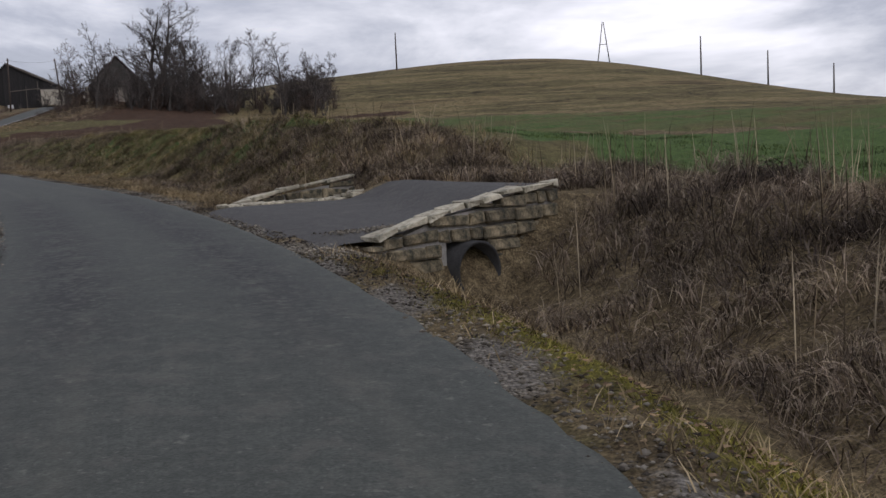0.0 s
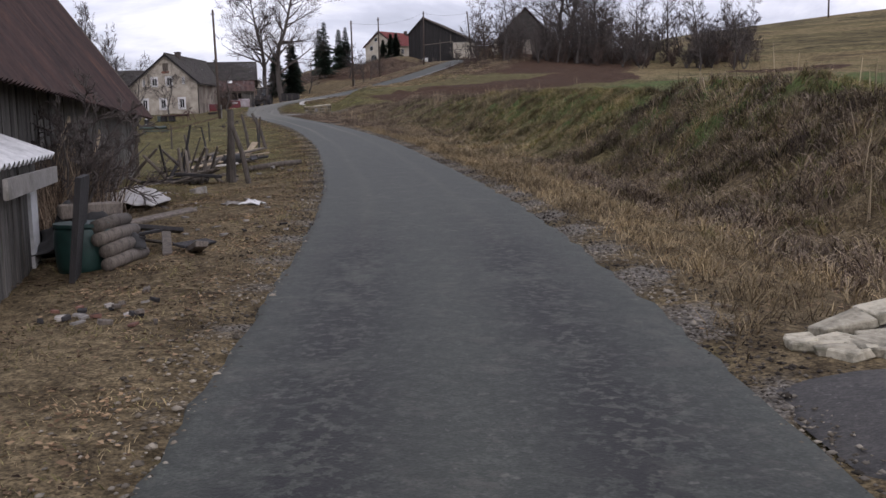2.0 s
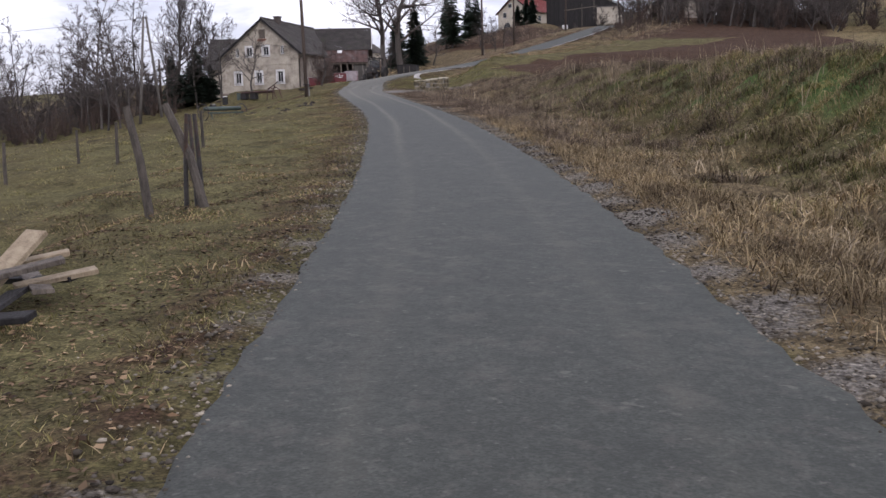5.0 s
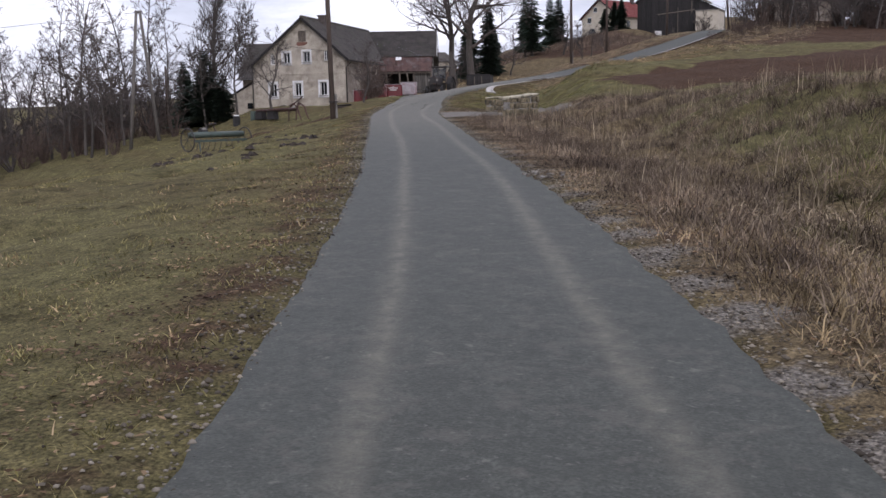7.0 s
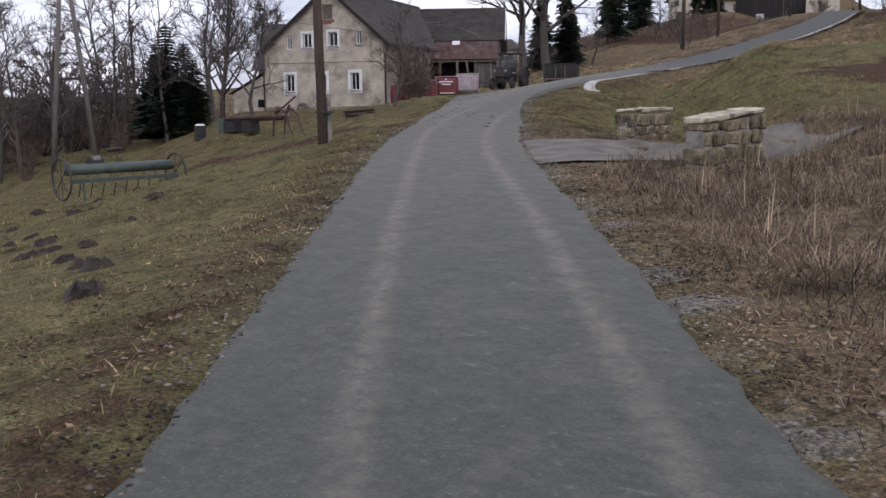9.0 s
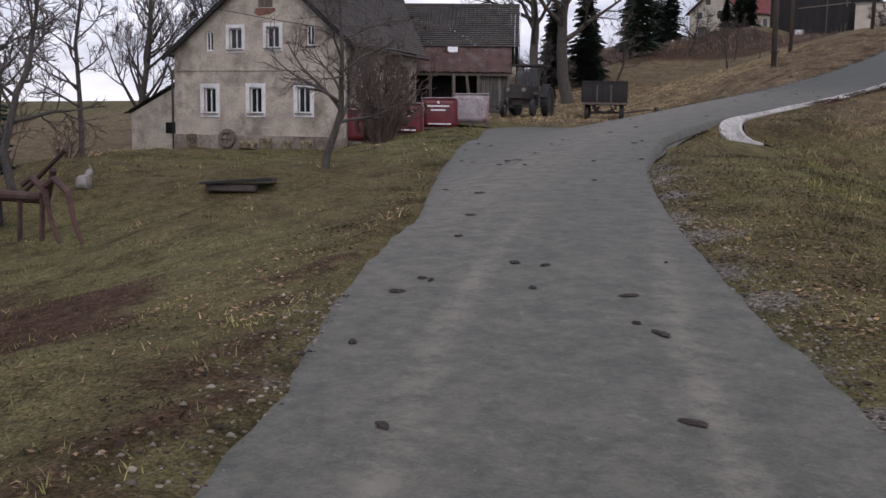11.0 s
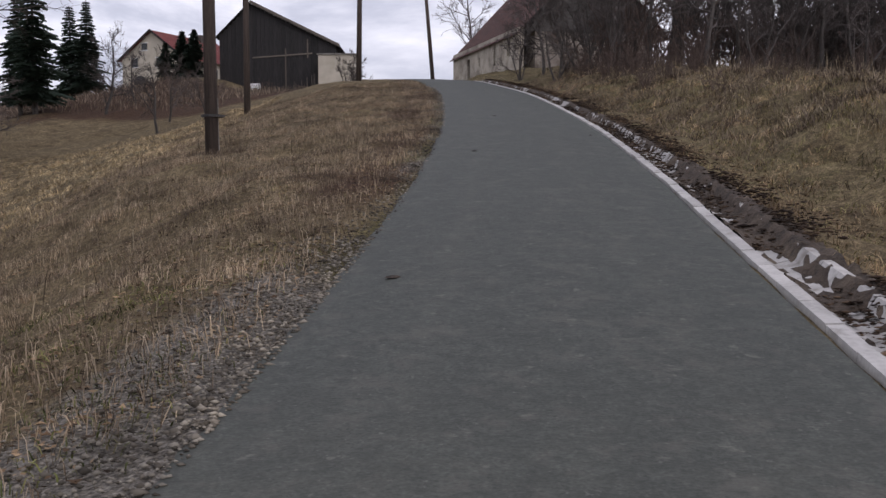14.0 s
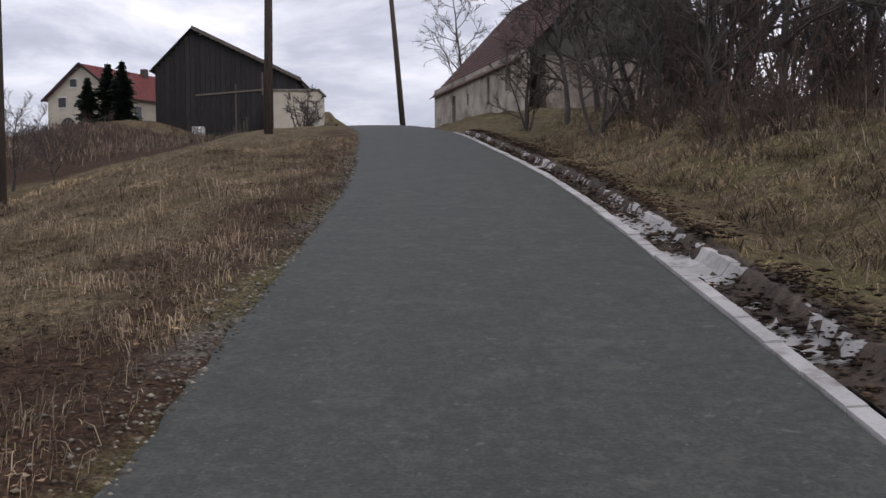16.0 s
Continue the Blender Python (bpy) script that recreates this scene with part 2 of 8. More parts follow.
# ---- materials ----
def surface(name, dark, light, scale=3.0, rough=0.9, bump=0.3, fine=40.0, stretch=(1, 1, 1), metal=0.0, stain=None, stain_amount=0.4, vary=0.25):
    """Two scales of noise between two colours, stains of a third, relief from the fine grain."""
    mt = bpy.data.materials.new(name)
    mt.use_nodes = True
    nt = mt.node_tree
    n, l = nt.nodes, nt.links
    bsdf = n["Principled BSDF"]
    co, mp = n.new("ShaderNodeTexCoord"), n.new("ShaderNodeMapping")
    mp.inputs["Scale"].default_value = stretch
    l.new(co.outputs["Object"], mp.inputs["Vector"])
    big, small = n.new("ShaderNodeTexNoise"), n.new("ShaderNodeTexNoise")
    big.inputs["Scale"].default_value, big.inputs["Detail"].default_value = scale, 6
    small.inputs["Scale"].default_value, small.inputs["Detail"].default_value = fine, 4
    for t in (big, small):
        l.new(mp.outputs[0], t.inputs["Vector"])
    info = n.new("ShaderNodeObjectInfo")
    mixed = n.new("ShaderNodeMath")
    mixed.operation = "MULTIPLY_ADD"
    l.new(small.outputs["Fac"], mixed.inputs[0])
    mixed.inputs[1].default_value = 0.7
    l.new(big.outputs["Fac"], mixed.inputs[2])
    ramp = n.new("ShaderNodeValToRGB")
    ramp.color_ramp.elements[0].position, ramp.color_ramp.elements[0].color = 0.55, (*dark, 1)
    ramp.color_ramp.elements[1].position, ramp.color_ramp.elements[1].color = 1.0, (*light, 1)
    l.new(mixed.outputs[0], ramp.inputs[0])
    colour = ramp.outputs[0]
    if stain is not None:
        st, sr, mx = n.new("ShaderNodeTexNoise"), n.new("ShaderNodeValToRGB"), n.new("ShaderNodeMixRGB")
        st.inputs["Scale"].default_value, st.inputs["Detail"].default_value = scale * 0.7, 8
        st.inputs["Roughness"].default_value = 0.7
        off = n.new("ShaderNodeMapping")
        off.inputs["Location"].default_value = (7, 3, 5)
        l.new(mp.outputs[0], off.inputs["Vector"])
        l.new(off.outputs[0], st.inputs["Vector"])
        sr.color_ramp.elements[0].position, sr.color_ramp.elements[1].position = 0.62 - 0.25 * stain_amount, 0.72 - 0.1 * stain_amount
        l.new(st.outputs["Fac"], sr.inputs[0])
        l.new(sr.outputs[0], mx.inputs[0])
        l.new(colour, mx.inputs[1])
        mx.inputs[2].default_value = (*stain, 1)
        colour = mx.outputs[0]
    if vary:
        hsv, mr = n.new("ShaderNodeHueSaturation"), n.new("ShaderNodeMapRange")
        mr.inputs["To Min"].default_value, mr.inputs["To Max"].default_value = 1 - vary, 1 + vary
        l.new(info.outputs["Random"], mr.inputs["Value"])
        l.new(mr.outputs[0], hsv.inputs["Value"])
        l.new(colour, hsv.inputs["Color"])
        colour = hsv.outputs[0]
    l.new(colour, bsdf.inputs["Base Color"])
    bsdf.inputs["Roughness"].default_value, bsdf.inputs["Metallic"].default_value = rough, metal
    if bump:
        bp = n.new("ShaderNodeBump")
        bp.inputs["Strength"].default_value, bp.inputs["Distance"].default_value = bump, 0.03
        l.new(mixed.outputs[0], bp.inputs["Height"])
        l.new(bp.outputs[0], bsdf.inputs["Normal"])
    return mt


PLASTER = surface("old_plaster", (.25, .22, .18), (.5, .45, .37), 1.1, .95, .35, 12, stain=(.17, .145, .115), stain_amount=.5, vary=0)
# darker base and heavier stains than old_plaster
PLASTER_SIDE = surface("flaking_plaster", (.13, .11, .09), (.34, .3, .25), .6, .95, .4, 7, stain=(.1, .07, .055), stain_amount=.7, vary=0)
LIMEWASH = surface("white_limewash", (.5, .5, .5), (.75, .75, .74), 2, .9, .15, 20, vary=.05)
ROOFTILE = surface("dark_roof_tile", (.03, .027, .025), (.085, .075, .068), 1.5, .9, .3, 14, stain=(.07, .075, .05), stain_amount=.3, vary=.2)
RUST = surface("rusty_sheet_iron", (.032, .018, .016), (.088, .046, .038), 1.2, .85, .25, 12, stain=(.12, .1, .092), stain_amount=.3, vary=.15)
SHEDRUST = surface("dark_rusty_corrugated", (.02, .013, .012), (.06, .034, .029), 1.2, .85, .25, 12, stretch=(1, 1, .3), stain=(.1, .05, .035), stain_amount=.35, vary=.15)
BOARD = surface("weathered_grey_board", (.05, .047, .043), (.16, .15, .135), 2.5, .95, .5, 25, stretch=(6, 6, .5), stain=(.035, .03, .026), vary=.3)
# black of tarred boards; under the barn porch it stands for shade
DARKWOOD = surface("tarred_and_shade_black_board", (.008, .008, .009), (.032, .029, .028), 2.5, .9, .4, 25, stretch=(6, 6, .5), vary=.3)
TIMBER = surface("cut_timber", (.2, .15, .095), (.42, .34, .23), 3, .85, .3, 30, stretch=(4, 4, 1), vary=.25)
OLDWOOD = surface("old_grey_wood", (.055, .046, .038), (.17, .145, .12), 4, .95, .5, 30, stretch=(4, 4, 1), vary=.3)
POLEWOOD = surface("brown_pole_wood", (.03, .022, .018), (.085, .064, .052), 3, .9, .3, 30, stretch=(8, 8, .6), vary=.2)
CONCRETE = surface("pale_concrete", (.34, .325, .305), (.5, .48, .455), 2.5, .9, .3, 30, stain=(.17, .15, .125), stain_amount=.35, vary=.1)
GREYCONC = surface("grey_concrete", (.15, .14, .125), (.3, .285, .26), 2.5, .95, .3, 30, stain=(.09, .08, .06), stain_amount=.4, vary=.15)
STONE = surface("sandstone_block", (.085, .068, .043), (.33, .27, .17), 5, .95, .8, 26, stain=(.03, .031, .022), stain_amount=.75, vary=.35)
COPING = surface("pale_sandstone_cap", (.22, .195, .14), (.46, .42, .32), 6, .95, .7, 26, stain=(.075, .075, .05), stain_amount=.5, vary=.3)
# one even dark grey, far below the other plasters
DARKPLASTER = surface("dark_grey_gable", (.045, .042, .038), (.1, .094, .085), .8, .95, .3, 9, vary=0)
SOOT = surface("sooty_brick", (.04, .034, .031), (.1, .082, .072), 4, .95, .3, 30, vary=.1)
BARK = surface("grey_bark", (.03, .026, .023), (.1, .088, .078), 6, .95, .6, 30, stretch=(3, 3, .6), vary=.25)
TWIG = surface("bare_twigs", (.04, .033, .03), (.105, .088, .078), 3, .95, 0, 30, vary=.3)
SHRUB = surface("brown_bare_shrub", (.045, .031, .026), (.11, .078, .062), 3, .95, 0, 30, vary=.3)
NEEDLE = surface("dark_spruce_needles", (.008, .016, .011), (.028, .05, .03), 4, .85, 0, 30, vary=.3)
RUBBER = surface("black_rubber", (.012, .012, .012), (.035, .034, .033), 6, .85, .2, 40, vary=.1)
IRON = surface("dark_painted_iron", (.02, .02, .021), (.06, .055, .052), 4, .6, .2, 30, metal=.3, stain=(.08, .04, .025), stain_amount=.3, vary=.15)
TRACTORPAINT = surface("faded_dark_tractor_paint", (.012, .011, .0115), (.036, .032, .031), 3, .7, .1, 30, stain=(.08, .05, .035), stain_amount=.25, vary=.1)
REDSHEET = surface("red_printed_wrap", (.08, .01, .013), (.15, .022, .026), 3, .4, .2, 18, vary=.1)
FOIL = surface("grey_stretch_film", (.2, .17, .18), (.42, .38, .39), 3, .3, .4, 16, stain=(.2, .06, .06), stain_amount=.5, vary=.1)
WHITE = surface("white_plastic", (.6, .6, .6), (.78, .78, .77), 3, .5, .1, 20, stain=(.35, .33, .3), stain_amount=.3, vary=.08)
GREENPL = surface("dark_green_plastic", (.006, .022, .019), (.014, .045, .038), 3, .5, .1, 20, vary=.1)
GREENPAINT = surface("green_painted_steel", (.028, .044, .038), (.065, .09, .078), 3, .55, .1, 25, stain=(.09, .05, .03), stain_amount=.3, vary=.1)
OLDTILE = surface("old_red_roof_tile", (.05, .024, .02), (.125, .056, .044), 2, .85, .2, 15, vary=.2)
REDROOF = surface("red_roof_sheet", (.13, .022, .018), (.2, .04, .032), 2, .7, .1, 15, vary=.05)
CREAM = surface("cream_render", (.4, .36, .28), (.56, .51, .42), 1, .9, .1, 15, vary=.05)
CLOTH = surface("grey_tarpaulin", (.2, .19, .18), (.4, .385, .365), 2, .7, .3, 12, vary=.1)
RUBBLE = surface("pale_rubble", (.13, .118, .1), (.36, .335, .3), 5, .95, .3, 30, vary=.4)
MUCK = surface("wet_dark_muck", (.012, .009, .007), (.05, .037, .027), 9, .9, .6, 45, vary=.2)
BRICKRED = surface("red_brick", (.11, .05, .036), (.22, .11, .08), 4, .95, .3, 30, vary=.3)


def glass_material():
    mt = bpy.data.materials.new("window_glass")
    mt.use_nodes = True
    b = mt.node_tree.nodes["Principled BSDF"]
    b.inputs["Base Color"].default_value, b.inputs["Roughness"].default_value = (.012, .014, .016, 1), .08
    return mt


GLASS = glass_material()


# ---- ground ----
def inside(x, y, poly):
    """Which of the points x, y lie in the polygon."""
    hit = np.zeros(np.shape(x), bool)
    for (ax, ay), (bx, by) in zip(poly, poly[1:] + poly[:1]):
        cross = ((ay > y) != (by > y)) & (x < (bx - ax) * (y - ay) / (by - ay + 1e-9) + ax)
        hit ^= cross
    return hit


def soft_noise(x, y, scale, seed=0):
    """Cheap smooth noise in 0..1 from sums of waves."""
    rng = np.random.RandomState(seed)
    out = np.zeros(np.shape(x))
    for k in range(7):
        a, f, p = rng.rand() * 6.28, (0.5 + rng.rand() * 1.6) / scale, rng.rand() * 6.28
        out = out + np.sin(2 * np.pi * f * (x * np.cos(a) + y * np.sin(a)) + p)
    return np.clip(0.5 + out / 9, 0, 1)


WHEAT = [(14, -60), (8.0, 0), (6.2, 11), (3.6, 20), (-2.2, 33), (-7.5, 43), (18, 29), (70, 8), (90, -60)]
PASTURE = [(-9, 49), (-16, 62), (-22, 84), (-20, 112), (-8, 128), (60, 98), (120, 60), (70, 14), (18, 33)]


def segment_distance(x, y, a, b):
    a, b = np.array(a, float), np.array(b, float)
    t = np.clip(((x - a[0]) * (b - a)[0] + (y - a[1]) * (b - a)[1]) / ((b - a) @ (b - a)), 0, 1)
    return np.hypot(x - a[0] - t * (b - a)[0], y - a[1] - t * (b - a)[1])


PLOUGHED = [(-44.9, 90.8), (-41.5, 89.3), (-30, 97.5), (-24.2, 106), (-24.2, 115), (-30, 133), (-36, 133), (-38.8, 114), (-42, 99)]


def masks(x, y):
    """How much of each ground cover lies at the points x, y."""
    s, d, _ = along(x, y)
    x, y = np.ravel(x), np.ravel(y)
    n1, n2 = soft_noise(x, y, 3.0, 1), soft_noise(x, y, 11.0, 2)
    green = inside(x + 1.2 * (n1 - .5), y + 1.2 * (n2 - .5), WHEAT).astype(float)
    edge = np.minimum(segment_distance(x, y, (-8, 46.5), (18, 31)), segment_distance(x, y, (18, 31), (70, 11)))
    edge = np.minimum(edge, segment_distance(x, y, (-8, 131), (60, 101)))
    tan = np.maximum(1 - smooth(1, 2.6, edge + 1.2 * (n1 - .5)), 0)
    pasture = inside(x + 3 * (n1 - .5), y + 3 * (n2 - .5), PASTURE) * .5 * (.6 + .8 * n2)
    green = np.maximum(green, pasture)
    green = np.maximum(green, smooth(1.3, 2.0, d) * (1 - smooth(8, 11, d)) * smooth(95, 99, s) * (1 - smooth(108, 118, s)) * (.22 + .22 * n2))
    green = np.maximum(green, smooth(5, 6.5, d + n1 - .5) * (1 - smooth(9, 11, d)) * smooth(22, 30, s) * (1 - smooth(60, 68, s)) * (.4 + .4 * n1))
    terraces = smooth(92, 112, y + x * .3) * smooth(-45, -30, x)
    near = 2.2 * (1 - smooth(22, 34, s))
    crest = smooth(4.8 + near, 6.2 + near, d + 1.4 * (n1 - .5)) * smooth(10, 18, s) * (1 - smooth(74, 84, s)) * 1.0
    right_bank = (1 - .45 * smooth(28, 36, s) * (1 - smooth(66, 76, s)) * smooth(3, 4.5, d)) * smooth(.9, 1.5, d) * (1 - smooth(7, 10, d)) * (1 - crest) * (1 - green) * (1 - smooth(128, 140, s) * .4) * (1 - .75 * smooth(91, 97, s) * (1 - smooth(114, 124, s)))
    left_upper = smooth(1.3, 1.9, -d) * smooth(122, 134, s) * (1 - smooth(60, 90, -d))
    first_verge = smooth(.9, 1.2, -d) * (1 - smooth(3.5, 6, -d)) * (1 - smooth(24, 46, s))
    left_upper = left_upper * (1 - .6 * smooth(5, 7, -d) * (1 - smooth(124, 136, s)))
    dry = np.clip(np.maximum.reduce([tan, right_bank * (.75 + .4 * n2), left_upper * (.8 + .3 * n1), first_verge * .85]), 0, 1)
    over = np.where(d > 0, d - np.interp(s, EDGE_S, EDGE_R), -d - np.interp(s, EDGE_S, EDGE_L))
    upper = smooth(116, 122, s) * (d < 0)
    wide_ = upper * np.exp(-((s - 128.5) / 4) ** 2)
    strip_ = .1 * (d > 0) * smooth(16, 22, s) * (1 - smooth(60, 70, s))
    gravel = smooth(-.3, 0, over) * (1 - smooth(.08 + .12 * n1 + .5 * wide_ + strip_, .24 + .24 * n2 + .8 * wide_ + strip_, over)) * (s < 240) * np.where(d > 0, .7 + .5 * n1, (.5 + .5 * n1) * (1 - .5 * smooth(38, 48, s)) + .1 * upper + .5 * wide_)
    gravel = gravel * np.where(d > 0, 1 - smooth(108, 112, s), 1)
    soil = inside(x + 1.0 * (n1 - .5), y + 1.0 * (n2 - .5), PLOUGHED).astype(float)
    soil = np.maximum(soil, 1 - smooth(2.5, 4, segment_distance(x, y, (-17, 150), (-8, 152))))
    soil = np.maximum(soil, smooth(0, .1, over) * (1 - smooth(1.3 + 1.7 * smooth(106, 116, s), 2.2 + 2 * smooth(106, 116, s), d)) * smooth(96, 102, s) * (d > 0) * (.22 + .3 * n1))       # wet leaves by the gutter
    soil = np.maximum(soil, smooth(5.5, 9, d) * (1 - smooth(26, 34, d)) * smooth(136, 144, s) * .8)           # leaf litter under the thicket
    soil = np.maximum(soil, smooth(0, .15, over) * (1 - smooth(.5, 1.3, over + .6 * (n1 - .5))) * smooth(22, 32, s) * (1 - smooth(100, 108, s)) * (d < 0) * .62)      # leaf litter at the edge
    yard = segment_distance(x, y, (-59, 82.5), (-55.6, 83.2))
    soil = np.maximum(soil, (1 - smooth(1.2, 2.4, yard + n1)) * .9)
    soil = np.maximum(soil, smooth(0, .1, over) * (1 - smooth(.8, 1.6, over + .6 * (n1 - .5))) * smooth(30, 45, s) * (1 - smooth(96, 102, s)) * (d > 0) * (.3 + .3 * n2))
    soil = np.maximum(soil, smooth(0, .1, over) * (1 - smooth(.8, 2.2, over + (n1 - .5))) * smooth(131, 137, s) * (1 - smooth(180, 190, s)) * (d < 0) * (.5 + .35 * n2))
    slope = (1 - smooth(13, 19, segment_distance(x, y, (-118, 196), (-90, 186)) + 4 * (n2 - .5))) * smooth(4, 8, -d)
    soil = np.maximum(soil, slope * .85)
    moss = smooth(1.5, 2.2, d) * (1 - smooth(2.5, 3.3, d)) * smooth(1, 4, s) * (1 - smooth(8.5, 10, s))
    return {"m_green": green, "m_dry": dry, "m_gravel": gravel, "m_soil": soil, "m_moss": moss, "m_terrace": terraces}


def ground_material():
    mt = bpy.data.materials.new("winter_grassland")
    mt.use_nodes = True
    n, l = mt.node_tree.nodes, mt.node_tree.links
    bsdf = n["Principled BSDF"]
    bsdf.inputs["Roughness"].default_value = 1.0
    bsdf.inputs["Specular IOR Level"].default_value = 0.1
    co = n.new("ShaderNodeTexCoord")

    def noise_of(scale, detail=6, stretch=None):
        t = n.new("ShaderNodeTexNoise")
        t.inputs["Scale"].default_value, t.inputs["Detail"].default_value, t.inputs["Roughness"].default_value = scale, detail, .65
        if stretch:
            mp = n.new("ShaderNodeMapping")
            mp.inputs["Scale"].default_value = stretch
            l.new(co.outputs["Object"], mp.inputs["Vector"])
            l.new(mp.outputs[0], t.inputs["Vector"])
        else:
            l.new(co.outputs["Object"], t.inputs["Vector"])
        return t.outputs["Fac"]

    def ramp(fac, *stops):
        r = n.new("ShaderNodeValToRGB")
        while len(r.color_ramp.elements) < len(stops):
            r.color_ramp.elements.new(0.5)
        for e, (p, c) in zip(r.color_ramp.elements, stops):
            e.position, e.color = p, (*c, 1)
        l.new(fac, r.inputs[0])
        return r.outputs[0]

    def mix(fac, a, b):
        m = n.new("ShaderNodeMixRGB")
        l.new(fac, m.inputs[0])
        l.new(a, m.inputs[1])
        l.new(b, m.inputs[2])
        return m.outputs[0]

    def mask(name, wobble=0.5, scale=5.0):
        a = n.new("ShaderNodeAttribute")
        a.attribute_name = name
        add = n.new("ShaderNodeMath")
        add.operation = "MULTIPLY_ADD"
        shift = n.new("ShaderNodeMath")
        shift.operation = "SUBTRACT"
        shift.inputs[1].default_value = 0.5
        l.new(noise_of(scale), shift.inputs[0])
        l.new(shift.outputs[0], add.inputs[0])
        add.inputs[1].default_value = wobble * 2
        l.new(a.outputs["Fac"], add.inputs[2])
        sm = n.new("ShaderNodeMapRange")
        sm.interpolation_type = "SMOOTHSTEP"
        sm.inputs["From Min"].default_value, sm.inputs["From Max"].default_value = .3, .7
        l.new(add.outputs[0], sm.inputs["Value"])
        return sm.outputs[0]

    fine, mid = noise_of(9, 8), noise_of(.6, 5)
    grass = mix(mid, ramp(fine, (.3, (.06, .063, .029)), (.75, (.155, .148, .072))), ramp(fine, (.3, (.075, .068, .034)), (.75, (.195, .17, .088))))
    far_bands = noise_of(.55, 3, (.12, .12, 2.2))
    grass = mix(ramp(far_bands, (.45, (0, 0, 0)), (.62, (.55, .55, .55))), grass, ramp(fine, (.3, (.06, .048, .026)), (.75, (.135, .105, .058))))
    # strips and lips of the old field terraces
    lips = n.new("ShaderNodeTexNoise")
    lips.inputs["Scale"].default_value, lips.inputs["Detail"].default_value, lips.inputs["Roughness"].default_value = 1.0, 4, .7
    flatten = n.new("ShaderNodeMapping")
    flatten.inputs["Scale"].default_value = (.02, .02, .45)
    l.new(co.outputs["Object"], flatten.inputs["Vector"])
    l.new(flatten.outputs[0], lips.inputs["Vector"])
    strips = ramp(lips.outputs["Fac"], (.34, (.09, .075, .046)), (.4, (.18, .146, .083)), (.46, (.215, .18, .103)), (.5, (.135, .121, .063)), (.555, (.14, .124, .07)), (.57, (.045, .038, .024)), (.59, (.16, .14, .078)), (.68, (.2, .167, .097)))
    speck = n.new("ShaderNodeMixRGB")
    speck.blend_type, speck.inputs[0].default_value = "MULTIPLY", .6
    l.new(strips, speck.inputs[1])
    l.new(ramp(noise_of(1.3, 8), (.3, (.5, .5, .5)), (.7, (1.3, 1.25, 1.2))), speck.inputs[2])
    grass = mix(mask("m_terrace", .1), grass, speck.outputs[0])
    dry = ramp(fine, (.28, (.05, .04, .027)), (.5, (.14, .112, .07)), (.78, (.27, .22, .14)))
    green = ramp(noise_of(5, 6), (.3, (.05, .082, .026)), (.75, (.1, .155, .05)))
    soil = ramp(fine, (.3, (.03, .018, .012)), (.75, (.11, .068, .046)))
    gravel = ramp(noise_of(28, 6), (.3, (.06, .054, .047)), (.5, (.16, .147, .128)), (.75, (.33, .31, .28)))
    moss = ramp(fine, (.3, (.055, .055, .012)), (.75, (.19, .165, .035)))
    colour = mix(mask("m_dry", .35), grass, dry)
    worn = n.new("ShaderNodeMixRGB")
    worn.blend_type, worn.inputs[0].default_value = "MULTIPLY", 1
    l.new(colour, worn.inputs[1])
    l.new(ramp(noise_of(1.6, 9), (.32, (.45, .41, .37)), (.45, (.88, .86, .82)), (.62, (1.18, 1.15, 1.08))), worn.inputs[2])
    colour = worn.outputs[0]
    colour = mix(mask("m_green", .15), colour, green)
    colour = mix(mask("m_moss", .3), colour, moss)
    colour = mix(mask("m_soil", .3), colour, soil)
    colour = mix(mask("m_gravel", .45, 7), colour, gravel)
    grit = n.new("ShaderNodeMixRGB")
    grit.blend_type, grit.inputs[0].default_value = "MULTIPLY", 1
    l.new(colour, grit.inputs[1])
    l.new(ramp(noise_of(42, 5), (.36, (.45, .43, .42)), (.5, (.95, .94, .92)), (.64, (1.6, 1.55, 1.45))), grit.inputs[2])
    l.new(grit.outputs[0], bsdf.inputs["Base Color"])
    bp = n.new("ShaderNodeBump")
    bp.inputs["Strength"].default_value, bp.inputs["Distance"].default_value = .7, .06
    l.new(fine, bp.inputs["Height"])
    l.new(bp.outputs[0], bsdf.inputs["Normal"])
    return mt


def steps(lo, hi, step, reach, growth=1.12):
    """Grid lines: even between lo and hi, ever wider outside, out to reach."""
    a = list(np.arange(lo, hi + step / 2, step))
    up, down, w = [], [], step
    while (up[-1] if up else a[-1]) < reach:
        w *= growth
        up.append((up[-1] if up else a[-1]) + w)
    w = step
    while (down[-1] if down else a[0]) > -reach:
        w *= growth
        down.append((down[-1] if down else a[0]) - w)
    return np.array(down[::-1] + a + up)


def grid_mesh(name, X, Y, Z):
    ny, nx = X.shape
    me = bpy.data.meshes.new(name)
    idx = np.arange(nx * ny).reshape(ny, nx)
    quads = np.stack([idx[:-1, :-1], idx[:-1, 1:], idx[1:, 1:], idx[1:, :-1]], -1).reshape(-1, 4)
    me.vertices.add(nx * ny)
    me.vertices.foreach_set("co", np.stack([X, Y, Z], -1).astype(np.float32).ravel())
    me.loops.add(quads.size)
    me.loops.foreach_set("vertex_index", quads.astype(np.int32).ravel())
    me.polygons.add(len(quads))
    me.polygons.foreach_set("loop_start", np.arange(0, quads.size, 4, dtype=np.int32))
    me.polygons.foreach_set("use_smooth", np.ones(len(quads), bool))
    me.update(calc_edges=True)
    me.validate()
    return me


